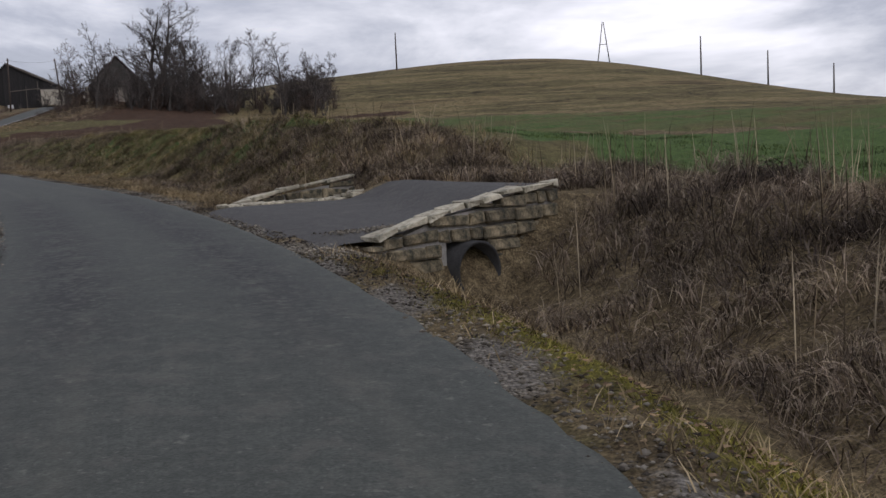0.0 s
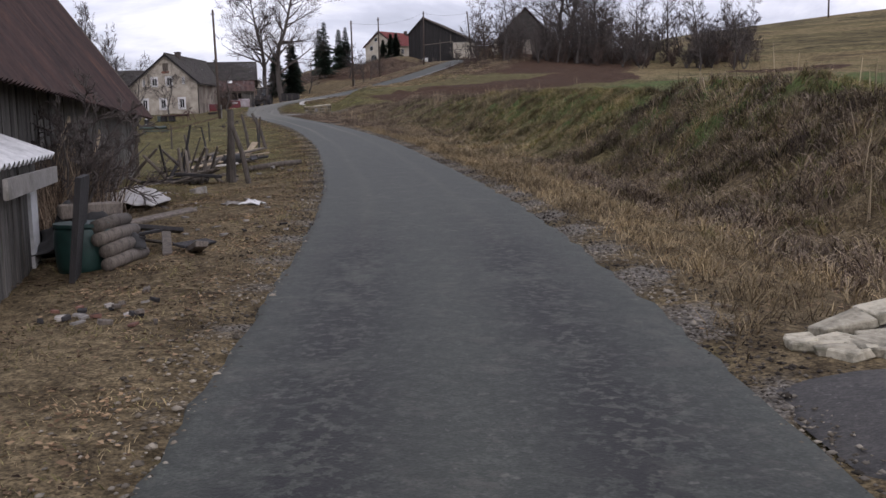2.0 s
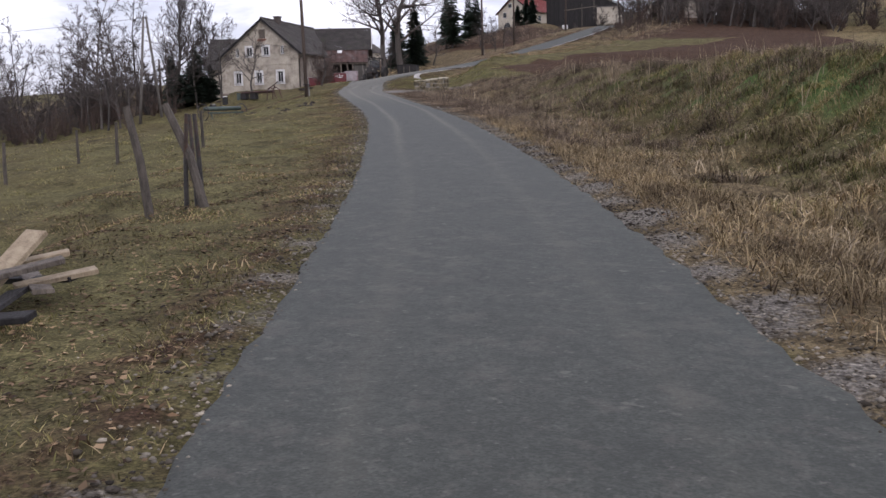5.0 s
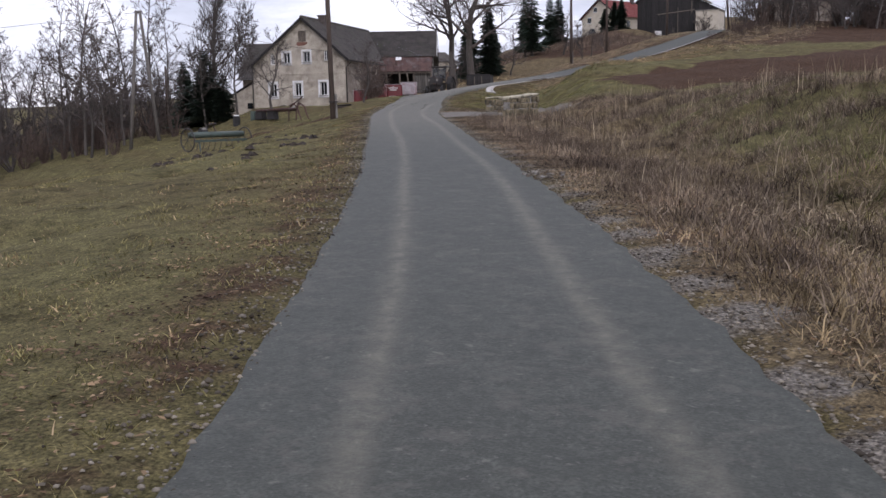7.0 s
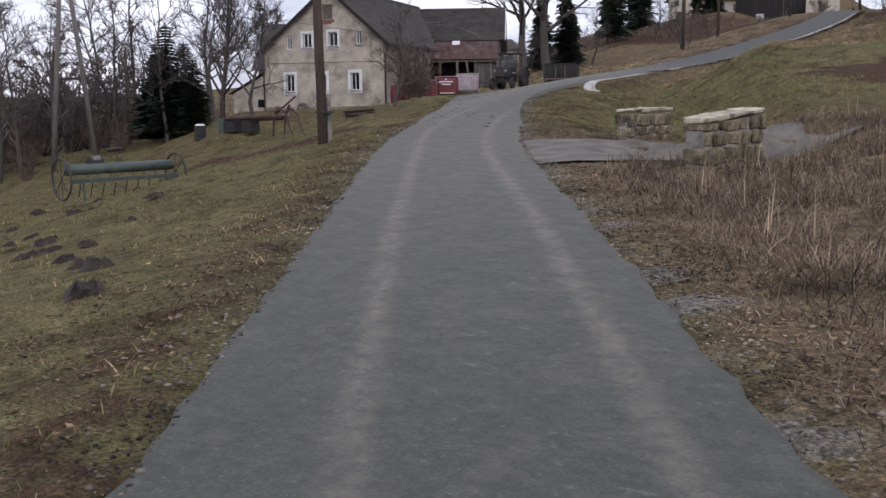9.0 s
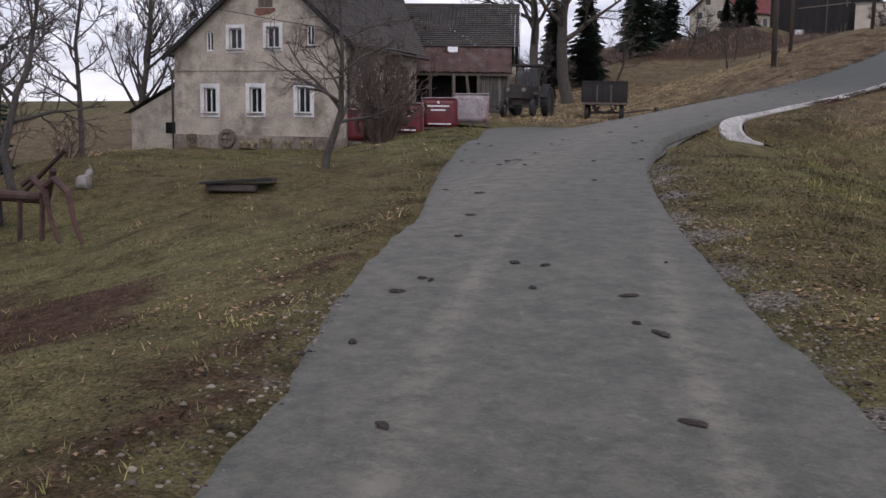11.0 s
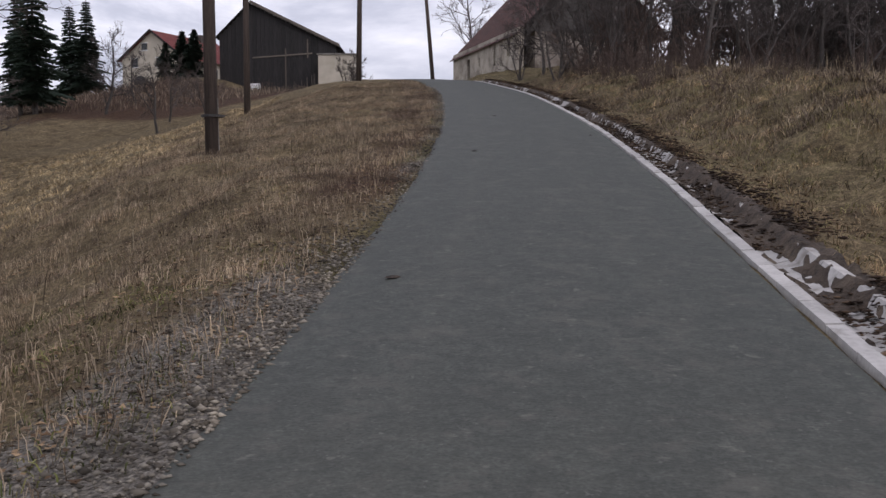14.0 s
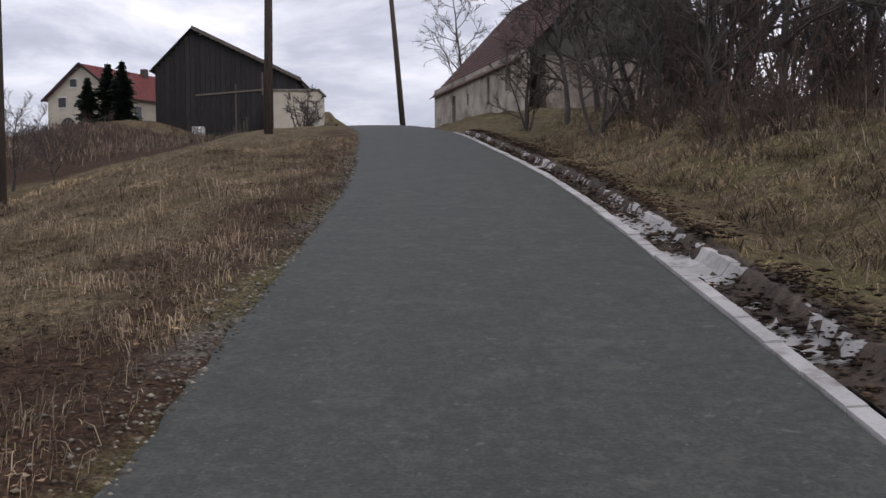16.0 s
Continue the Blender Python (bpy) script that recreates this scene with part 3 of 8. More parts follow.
def lumps(x, y, d):
    """Unevenness of the grassland away from the lane."""
    near = 1 - smooth(120, 150, np.hypot(x + 30, y - 70))
    near = near * (1 - (np.hypot(x + .4, y - 13.8) < 4.2) * (d < 6.5) * smooth(-1.5, -.3, (x + 3.1) * .62 + (17.6 - y) * .78 + 2))
    bank = smooth(2.8, 3.8, d) * (1 - smooth(7, 9, d))
    return ((soft_noise(x, y, 1.7, 5) - .5) * (.16 + .3 * bank) + (soft_noise(x, y, 5.0, 6) - .5) * .3) * near * smooth(1.6, 4.5, np.abs(d))


def lay(x, y):
    """Height of the finished ground for arrays x, y."""
    return height(x, y) + lumps(x, y, along(x, y)[1].reshape(np.shape(x)))


def ground(x, y):
    return float(lay(np.array([x]), np.array([y]))[0])


YARD_OUTLINE = [(-52.4, 84.6), (-54.9, 87.5), (-57.2, 90.8), (-60.6, 96.0), (-65.0, 102.8), (-69.2, 108.9), (-68.9, 110.9), (-67.0, 111.9), (-65.4, 109.6), (-63.5, 106.7), (-61.8, 105.2), (-60.4, 104.5), (-59.5, 104.9), (-59.0, 105.8)]
GX, GY = np.meshgrid(steps(-92, 14, .65, 1500, 1.08), steps(-8, 150, .65, 1500, 1.06))
GZ = height(GX, GY)
gs, gd, _ = along(GX, GY)
gs, gd = gs.reshape(GX.shape), gd.reshape(GX.shape)
GZ = GZ + lumps(GX, GY, gd)
GZ = GZ - .09 * smooth(-.1, .25, np.interp(gs, EDGE_S, EDGE_L) + gd) * smooth(-.1, .25, np.interp(gs, EDGE_S, EDGE_R) - gd)
GZ = GZ - .14 * inside(GX, GY, YARD_OUTLINE + [(-57.6, 108), (-56.3, 99), (-53.6, 90)])
gg = np.abs(gd - np.interp(gs, GUTTER_S, GUTTER_D))
GZ = GZ - .4 * (1 - smooth(.35, .7, gg)) * smooth(112.9, 113.5, gs) * (1 - smooth(176, 182, gs))   # bed of the gutter
ground_mesh = grid_mesh("ground", GX, GY, GZ)
for key, value in masks(GX, GY).items():
    ground_mesh.attributes.new(key, "FLOAT", "POINT").data.foreach_set("value", value.astype(np.float32))
ground_mesh.materials.append(ground_material())
tagged(new("ground", ground_mesh), "winter grassland with dry verges, banks and fields", "ground", kind="structure")


# ---- road ----
def asphalt_material(name, dark, light, tracks=True):
    """Asphalt with grain, patches, and pale dusty wheel tracks that follow the lane."""
    mt = bpy.data.materials.new(name)
    mt.use_nodes = True
    n, l = mt.node_tree.nodes, mt.node_tree.links
    b = n["Principled BSDF"]
    co = n.new("ShaderNodeTexCoord")

    def tex(scale, detail=6, rough=.6, vec=None):
        t = n.new("ShaderNodeTexNoise")
        t.inputs["Scale"].default_value, t.inputs["Detail"].default_value, t.inputs["Roughness"].default_value = scale, detail, rough
        l.new(vec or co.outputs["Object"], t.inputs["Vector"])
        return t.outputs["Fac"]

    def ramp(fac, *stops):
        r = n.new("ShaderNodeValToRGB")
        while len(r.color_ramp.elements) < len(stops):
            r.color_ramp.elements.new(.5)
        for e, (p, c) in zip(r.color_ramp.elements, stops):
            e.position, e.color = p, (*c, 1) if isinstance(c, tuple) else (c, c, c, 1)
        l.new(fac, r.inputs[0])
        return r.outputs[0]

    def mix(fac, p, q, kind="MIX"):
        m = n.new("ShaderNodeMixRGB")
        m.blend_type = kind
        for i, v in enumerate((fac, p, q)):
            if hasattr(v, "links"):
                l.new(v, m.inputs[i])
            else:
                m.inputs[i].default_value = v if i == 0 else (*v, 1)
        return m.outputs[0]

    grain, mid, wide = tex(55, 3), tex(3.5, 6), tex(.35, 5)
    colour = mix(wide, dark, light)
    colour = mix(ramp(mid, (.35, .0), (.7, .6)), colour, tuple(c * 1.3 for c in light))
    colour = mix(ramp(grain, (.3, .85), (.7, .0)), colour, tuple(c * .5 for c in dark))
    colour = mix(ramp(tex(14, 5, .7), (.4, .55), (.58, 0.)), colour, tuple(c * .6 for c in dark))
    chips = tex(9, 4, .6)
    colour = mix(ramp(chips, (.65, 0.), (.71, .42)), colour, (.2, .19, .165))
    colour = mix(ramp(tex(30, 2, .5), (.67, 0.), (.73, .35)), colour, (.2, .193, .175))
    colour = mix(ramp(tex(3.2, 8, .8), (.53, 0.), (.6, .3)), colour, (.135, .125, .105))
    if tracks:
        at = n.new("ShaderNodeAttribute")
        at.attribute_name = "m_track"
        dust = n.new("ShaderNodeMath")
        dust.operation = "MULTIPLY"
        l.new(at.outputs["Fac"], dust.inputs[0])
        l.new(ramp(tex(4.5, 10, .85), (.41, .25), (.59, 1.0)), dust.inputs[1])
        colour = mix(dust.outputs[0], colour, (.2, .186, .146))
        ap = n.new("ShaderNodeAttribute")
        ap.attribute_name = "m_patch"
        tar = n.new("ShaderNodeMath")
        tar.operation = "MULTIPLY"
        l.new(ap.outputs["Fac"], tar.inputs[0])
        mp = n.new("ShaderNodeMapping")
        mp.inputs["Scale"].default_value, mp.inputs["Rotation"].default_value = (1.3, 1, 1), (0, 0, radians(25))
        l.new(co.outputs["Object"], mp.inputs["Vector"])
        pits = mix(1.0, ramp(tex(1.7, 5, .7, mp.outputs[0]), (.34, 0.), (.5, 1.)), ramp(tex(15, 5, .65), (.42, 0.), (.5, 1.)), "MULTIPLY")
        l.new(pits, tar.inputs[1])
        colour = mix(tar.outputs[0], colour, (.016, .0155, .016))
    vo = n.new("ShaderNodeTexVoronoi")
    vo.feature = "DISTANCE_TO_EDGE"
    vo.inputs["Scale"].default_value = .55
    wob = n.new("ShaderNodeMixRGB")
    wob.blend_type, wob.inputs[0].default_value = "ADD", .5
    l.new(co.outputs["Object"], wob.inputs[1])
    tn = n.new("ShaderNodeTexNoise")
    tn.inputs["Scale"].default_value = 1.3
    l.new(co.outputs["Object"], tn.inputs["Vector"])
    l.new(tn.outputs["Color"], wob.inputs[2])
    l.new(wob.outputs[0], vo.inputs["Vector"])
    crack = mix(ramp(tex(.25, 3), (.54, 0.), (.68, .35)), (0, 0, 0), ramp(vo.outputs["Distance"], (.002, 1.), (.007, 0.)))
    colour = mix(crack, colour, (.02, .019, .018))
    l.new(colour, b.inputs["Base Color"])
    b.inputs["Roughness"].default_value, b.inputs["Specular IOR Level"].default_value = .72, .34
    bp = n.new("ShaderNodeBump")
    bp.inputs["Strength"].default_value, bp.inputs["Distance"].default_value = .35, .012
    l.new(grain, bp.inputs["Height"])
    l.new(bp.outputs[0], b.inputs["Normal"])
    return mt


ASPHALT = asphalt_material("worn_asphalt", (.0545, .0605, .0505), (.0855, .092, .077))
NEWASPHALT = asphalt_material("dark_drive_asphalt", (.05, .047, .044), (.088, .081, .073), False)


def lane_marks(me):
    """Where dust lies in the wheel tracks, and where the tar is patched."""
    co = np.empty(len(me.vertices) * 3, np.float32)
    me.vertices.foreach_get("co", co)
    co = co.reshape(-1, 3).astype(float)
    s, d, _ = along(co[:, 0], co[:, 1])
    pair = np.exp(-((np.abs(d + .08) - .66 - .03 * np.sin(s * .4)) / .08) ** 2)
    mouth = smooth(98, 106, s) * (1 - smooth(120, 130, s))
    track = (pair * (.16 + .48 * smooth(45, 60, s) - .58 * smooth(112, 126, s)) + .52 * smooth(68, 92, s) * (1 - smooth(118, 130, s))) * (1 - mouth) + mouth * (.4 + .4 * np.exp(-((d + 1.6) / 1.0) ** 2))
    patch = .95 * smooth(4, 9, s) * (1 - smooth(19, 25, s)) * np.exp(-((np.abs(d + .1) - .7) / .42) ** 2)
    me.attributes.new("m_track", "FLOAT", "POINT").data.foreach_set("value", np.clip(track, 0, 1).astype(np.float32))
    me.attributes.new("m_patch", "FLOAT", "POINT").data.foreach_set("value", np.clip(patch, 0, 1).astype(np.float32))


def road_edges(s):
    """Left and right half width of the road at the runs s, ragged."""
    rag = .5 * (.025 * np.sin(s * 2.1) + .025 * np.sin(s * 5.3 + 1) + .03 * np.sin(s * 11.7 + 2))
    rag2 = .5 * (.03 * np.sin(s * 1.7 + 4) + .035 * np.sin(s * 4.7 + 2) + .05 * np.sin(s * 9.1)) * (1 - .8 * smooth(6, 8, s) * (1 - smooth(15, 17, s)))
    return np.interp(s, EDGE_S, EDGE_L) + rag, np.interp(s, EDGE_S, EDGE_R) + rag2 * (1 - smooth(97, 103, s) * .85)


def build_road():
    s = np.arange(RUN[0] + 1, RUN[-1] - 1, .25)
    cx, cy, cz = (np.interp(s, RUN, LINE[:, k]) for k in range(3))
    tx, ty = np.interp(s, RUN, TANG[:, 0]), np.interp(s, RUN, TANG[:, 1])
    wl, wr = road_edges(s)
    k = np.r_[0, np.linspace(0, 1, 31), 1]
    across = np.arange(len(k))
    d = -wl[:, None] + (wl + wr)[:, None] * k[None]
    drop = np.where((across == 0) | (across == 32), .12, 0)
    d = d + np.where(across == 0, -.06, np.where(across == 32, .06, 0))[None]
    X, Y = cx[:, None] + d * ty[:, None], cy[:, None] - d * tx[:, None]
    Z = cz[:, None] + .03 - .012 * d ** 2 - drop[None]
    return grid_mesh("road", X.T, Y.T, Z.T)


road_mesh = build_road()
lane_marks(road_mesh)
road_mesh.materials.append(ASPHALT)
tagged(new("road", road_mesh), "narrow worn grey asphalt lane with ragged edges", "road", kind="structure")


def build_yard():
    """The paved mouth between the lane and the farm yard."""
    outer = smoothed(np.array(YARD_OUTLINE), .4, .5)
    run = np.linspace(97.5, 122, len(outer))
    inner = np.stack([np.interp(run, RUN, LINE[:, k]) for k in range(2)], 1)
    t = np.linspace(0, 1, 16)[None, :, None]
    P = outer[:, None] * (1 - t) + inner[:, None] * t
    s, d, _ = (v.reshape(P.shape[:2]) for v in along(P[..., 0], P[..., 1]))
    over = -d - np.interp(s, EDGE_S, EDGE_L)
    Z = height(P[..., 0], P[..., 1]) + .03 - .045 * (1 - smooth(0, 2.5, over)) - .09 * (1 - smooth(-.7, -.1, over))
    Z[:, 0] -= .1
    return grid_mesh("yard", P[..., 0].T, P[..., 1].T, Z.T)


yard_mesh = build_yard()
lane_marks(yard_mesh)
yard_mesh.materials.append(ASPHALT)
tagged(new("yard_paving", yard_mesh), "wide dusty asphalt mouth leading to the farm yard", "pavement", kind="structure")


def strip_mesh(name, s0, s1, inner, outer, zin, zout, sag=0.0):
    """A narrow strip of verge along the lane between two offsets."""
    s = np.arange(s0, s1, .4)
    cx, cy = np.interp(s, RUN, LINE[:, 0]), np.interp(s, RUN, LINE[:, 1])
    tx, ty = np.interp(s, RUN, TANG[:, 0]), np.interp(s, RUN, TANG[:, 1])
    t = np.linspace(0, 1, 7)[None]
    d = inner(s)[:, None] * (1 - t) + outer(s)[:, None] * t
    X, Y = cx[:, None] + d * ty[:, None], cy[:, None] - d * tx[:, None]
    Z = zin(s)[:, None] * (1 - t) + zout(X[:, -1], Y[:, -1], s)[:, None] * t
    Z = Z + (soft_noise(X, Y, .5, 4) - .5) * .05 * np.sin(np.pi * t) - sag * np.sin(np.pi * t)
    return grid_mesh(name, X.T, Y.T, Z.T)


road_z = lambda s: np.interp(s, RUN, LINE[:, 2])
gutter_z = lambda s: road_z(s) - .27 * (1 - smooth(112.9, 115.0, s))
vs1 = strip_mesh("gutter_verge", 112.9, 178, lambda s: np.interp(s, EDGE_S, EDGE_R) - .12, lambda s: np.interp(s, GUTTER_S, GUTTER_D) - .24, lambda s: road_z(s) - .03 - .5 * (1 - smooth(112.9, 114.2, s)), lambda x, y, s: gutter_z(s) - .03 - .3 * (1 - smooth(112.9, 113.4, s)))
vs2 = strip_mesh("gutter_verge", 112.9, 178, lambda s: np.interp(s, GUTTER_S, GUTTER_D) + .24, lambda s: np.interp(s, GUTTER_S, GUTTER_D) + 1.7, lambda s: gutter_z(s) + .025, lambda x, y, s: lay(x, y) - .16)
for me in (vs1, vs2):
    co = np.empty(len(me.vertices) * 3, np.float32)
    me.vertices.foreach_get("co", co)
    co = co.reshape(-1, 3).astype(float)
    for key, value in masks(co[:, 0], co[:, 1]).items():
        me.attributes.new(key, "FLOAT", "POINT").data.foreach_set("value", value.astype(np.float32))
    me.materials.append(ground_mesh.materials[0])
    tagged(new("gutter_verge", me), "rough grassy verge beside the concrete gutter", "verge", kind="structure")


# ---- buildings ----
def plank_wall(geo_list, a, b, z0, top, width=.18, thick=.03, seed=1):
    """Upright boards from a to b; top(t) gives the height of the top edge at 0..1 along the wall."""
    rng = random.Random(seed)
    a, b = Vector(a), Vector(b)
    n = max(1, int((b - a).length / width))
    turn = Matrix.Rotation(math.atan2((b - a).y, (b - a).x), 3, "Z")
    for i in range(n):
        t = (i + .5) / n
        lift, out = rng.uniform(0, .06), rng.uniform(-.012, .012)
        p = a.lerp(b, t) + turn @ Vector((0, out, 0))
        h = top(t) - z0 - lift
        if h > .05:
            geo_list.append(Geo().box((p.x, p.y, z0 + lift + h / 2), ((b - a).length / n * rng.uniform(.9, .97), thick, h), turn))
    return geo_list


def tiled_slope(a, b, c, d, rows, cols, seed=0, thick=.03, wave=.0):
    """Overlapping tiles over the quad a (eave left), b (eave right), c (ridge right), d (ridge left)."""
    rng = random.Random(seed)
    a, b, c, d = (Vector(p) for p in (a, b, c, d))
    up = (b - a).cross(d - a).normalized()
    if up.z < 0:
        up = -up
    g = Geo()
    for r in range(rows):
        v0, v1 = r / rows, min((r + 1.12) / rows, 1)
        l0, l1, r0, r1 = a.lerp(d, v0), a.lerp(d, v1), b.lerp(c, v0), b.lerp(c, v1)
        for k in range(cols):
            u0, u1 = (k + .03) / cols, (k + .97) / cols
            off = up * rng.uniform(0, .012)
            slip = (l0 - l1) * rng.uniform(0, .06)
            p = [l0.lerp(r0, u0) + slip + up * thick * 1.6, l0.lerp(r0, u1) + slip + up * thick * 1.6, l1.lerp(r1, u1) + up * .004, l1.lerp(r1, u0) + up * .004]
            q = [p[0] - up * thick, p[1] - up * thick]
            g.add([x + off for x in p] + [x + off for x in q], [(0, 1, 2, 3), (4, 5, 1, 0), (4, 0, 3), (1, 5, 2)])
    return g


def sheet_slope(a, b, c, d, waves, thick=.02, depth=.025, seed=0):
    """Corrugated sheet over the quad (eave left, eave right, ridge right, ridge left)."""
    a, b, c, d = (Vector(p) for p in (a, b, c, d))
    up = (b - a).cross(d - a).normalized()
    if up.z < 0:
        up = -up
    rng = random.Random(seed)
    n = waves * 4
    pts = []
    for i in range(n + 1):
        u = i / n
        h = depth * math.sin(u * waves * 2 * math.pi)
        sag = rng.uniform(-.006, .006)
        pts += [a.lerp(b, u) + up * (h + sag), a.lerp(b, u).lerp(d.lerp(c, u), .5) + up * (h + rng.uniform(-.006, .006)), d.lerp(c, u) + up * h]
    g = Geo().add(pts, [(3 * i + k, 3 * i + 3 + k, 3 * i + 4 + k, 3 * i + 1 + k) for i in range(n) for k in (0, 1)])
    low = [p - up * thick for p in pts]
    g.add(low, [(3 * i + 1 + k, 3 * i + 4 + k, 3 * i + 3 + k, 3 * i + k) for i in range(n) for k in (0, 1)])
    return g


def wall_with_holes(outline_top, x0, x1, z0, holes, y, thick):
    """A wall in the plane y, from x0 to x1, under the line outline_top(x), with rectangular holes (xa, xb, za, zb)."""
    xs = sorted({x0, x1, *[h[0] for h in holes], *[h[1] for h in holes], *np.linspace(x0, x1, 9).tolist()})
    g = Geo()
    for xa, xb in zip(xs, xs[1:]):
        zs = [z0]
        for h in sorted(holes, key=lambda q: q[2]):
            if h[0] <= xa + 1e-6 and h[1] >= xb - 1e-6:
                zs += [h[2], h[3]]
        for k in range(0, len(zs), 2):
            za = zs[k]
            last = k + 1 >= len(zs)
            ta, tb = (outline_top(xa), outline_top(xb)) if last else (zs[k + 1], zs[k + 1])
            if min(ta, tb) - za < 1e-4 and max(ta, tb) - za < 1e-4:
                continue
            front = [(xa, y, za), (xb, y, za), (xb, y, tb), (xa, y, ta)]
            back = [(p[0], y + thick, p[2]) for p in front]
            g.add(front + back, [(0, 1, 2, 3), (7, 6, 5, 4), (3, 2, 6, 7), (0, 4, 5, 1), (0, 3, 7, 4), (1, 5, 6, 2)])
    # weld the columns and drop the faces between them
    index, order = {}, []
    for p in g.v:
        key = tuple(round(c, 4) for c in p)
        if key not in index:
            index[key] = len(order)
            order.append(p)
    new_faces = [tuple(index[tuple(round(c, 4) for c in g.v[i])] for i in f) for f in g.f]
    times = {}
    for f in new_faces:
        times[frozenset(f)] = times.get(frozenset(f), 0) + 1
    g.v, g.f = order, [f for f in new_faces if times[frozenset(f)] == 1 and len(set(f)) == len(f)]
    return g


def window(parent, x, z, w, h, y=0.0, surround=.16, sill=True, blind=None):
    """A window in a wall of the plane y that faces -y: surround, frame, pane, sill."""
    win = part("window", Geo().box((x, y + .16, z), (w, .02, h)), GLASS, parent, "dark window pane")
    fr = Geo()
    for sx in (-1, 1):
        fr.box((x + sx * (w / 2 - .03), y + .13, z), (.06, .06, h))
        fr.box((x, y + .13, z + sx * (h / 2 - .03)), (w - .12, .06, .06))
    fr.box((x, y + .125, z), (.045, .05, h - .12))
    part("frame", fr, LIMEWASH, win, "white wooden frame")
    if surround:
        g = Geo()
        s = surround
        for sx in (-1, 1):
            g.box((x + sx * (w / 2 + s / 2), y - .015, z), (s, .05, h + 2 * s))
        g.box((x, y - .015, z + h / 2 + s / 2), (w, .05, s))
        g.box((x, y - .015, z - h / 2 - s / 2), (w, .05, s))
        part("surround", g, LIMEWASH, win, "whitewashed surround")
    if sill:
        part("sill", Geo().box((x, y - .05, z - h / 2 - .02), (w + .2, .16, .04)), GREYCONC, win)
    return win


# the farmhouse: local x along the gable wall, local y towards the back, origin at the front right corner
HB = 3.25
HOUSE = heading(-77.05, 110.1, HB, 19.25)
house = thing("farmhouse", "old two-storey plastered farmhouse with white window surrounds and dark tiled roof", "house", HOUSE)
RIDGE, EAVE_R, EAVE_L, MIDX, DEEP = 7.95, 4.75, 4.2, -3.65, 16.4


def gable_top(x):
    return EAVE_L + (RIDGE - EAVE_L) * (x + 8.3) / (MIDX + 8.3) if x < MIDX else EAVE_R + (RIDGE - EAVE_R) * (-x) / (-MIDX)


LOW = [(-6.5, 2.1), (-4.25, 2.12), (-1.95, 2.15)]
HIGH = [(-5.2, 4.75), (-3.4, 4.8)]
SLIM = [(-6.5, 4.65), (-1.65, 4.85)]
holes = [(x - .3, x + .3, z - .55, z + .55) for x, z in LOW] + [(x - .31, x + .31, z - .45, z + .45) for x, z in HIGH] + [(x - .19, x + .19, z - .42, z + .42) for x, z in SLIM] + [(-4.1, -3.4, 6.05, 6.95)]
part("gable_wall", wall_with_holes(gable_top, -8.3, 0, -.6, holes, 0, .4), PLASTER, house, "flaking beige plaster gable wall")
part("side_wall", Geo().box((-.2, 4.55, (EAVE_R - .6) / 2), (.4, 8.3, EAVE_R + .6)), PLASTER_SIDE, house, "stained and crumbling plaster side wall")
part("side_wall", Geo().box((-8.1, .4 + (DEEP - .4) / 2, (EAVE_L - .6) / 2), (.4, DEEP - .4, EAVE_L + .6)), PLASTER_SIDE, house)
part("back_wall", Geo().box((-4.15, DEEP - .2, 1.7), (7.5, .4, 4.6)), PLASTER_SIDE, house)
for x, z in LOW:
    window(house, x, z, .6, 1.1, 0, .18)
for x, z in HIGH:
    window(house, x, z, .62, .9, 0, .15)
for x, z in SLIM:
    window(house, x, z, .38, .84, 0, .0, sill=x > -3)
part("attic_shutter", Geo().box((-3.75, .12, 6.5), (.7, .05, .9)).box((-3.75, .08, 6.5), (.06, .04, .9)).box((-3.75, .08, 6.75), (.7, .04, .06)), OLDWOOD, house, "weathered wooden attic shutter")
part("bare_brick_patch", Geo().solid([(-4.3, -.006, 5.82), (-4.05, -.006, 5.7), (-3.55, -.006, 5.75), (-3.25, -.006, 5.9), (-3.3, -.006, 6.02), (-4.2, -.006, 6.02)], (0, 0, 0), (0, .02, 0)), BRICKRED, house, "bare red brick under fallen plaster")
part("cornice", Geo().box((-4.15, -.02, 3.42), (8.3, .05, .07)), PLASTER, house)
part("plinth", Geo().box((-4.15, -.05, .1), (8.34, .12, 1.0)), PLASTER_SIDE, house, "dark crumbling stone plinth")
OV = .35
sr = (RIDGE - EAVE_R) / -MIDX
sl = (RIDGE - EAVE_L) / (8.3 + MIDX)
part("roof", tiled_slope((.4, -OV, EAVE_R - .4 * sr + .1), (.4, 9.0, EAVE_R - .4 * sr + .1), (MIDX, DEEP, RIDGE + .1), (MIDX, -OV, RIDGE + .1), 26, 60, 1), ROOFTILE, house, "dark mossy tiled roof slope")
part("roof", tiled_slope((-8.7, DEEP, EAVE_L - .4 * sl + .1), (-8.7, -OV, EAVE_L - .4 * sl + .1), (MIDX, -OV, RIDGE + .1), (MIDX, DEEP, RIDGE + .1), 26, 60, 2), ROOFTILE, house)
rake = Geo()
rake.beam((.42, -OV + .03, EAVE_R - .4 * sr), (MIDX, -OV + .03, RIDGE), .05, .2)
rake.beam((-8.72, -OV + .03, EAVE_L - .4 * sl), (MIDX, -OV + .03, RIDGE), .05, .2)
part("bargeboard", rake, DARKWOOD, house)
part("ridge_cap", Geo().tube([(MIDX, -OV, RIDGE + .12), (MIDX, DEEP, RIDGE + .12)], [.13, .13], 8), ROOFTILE, house, round_off=True)
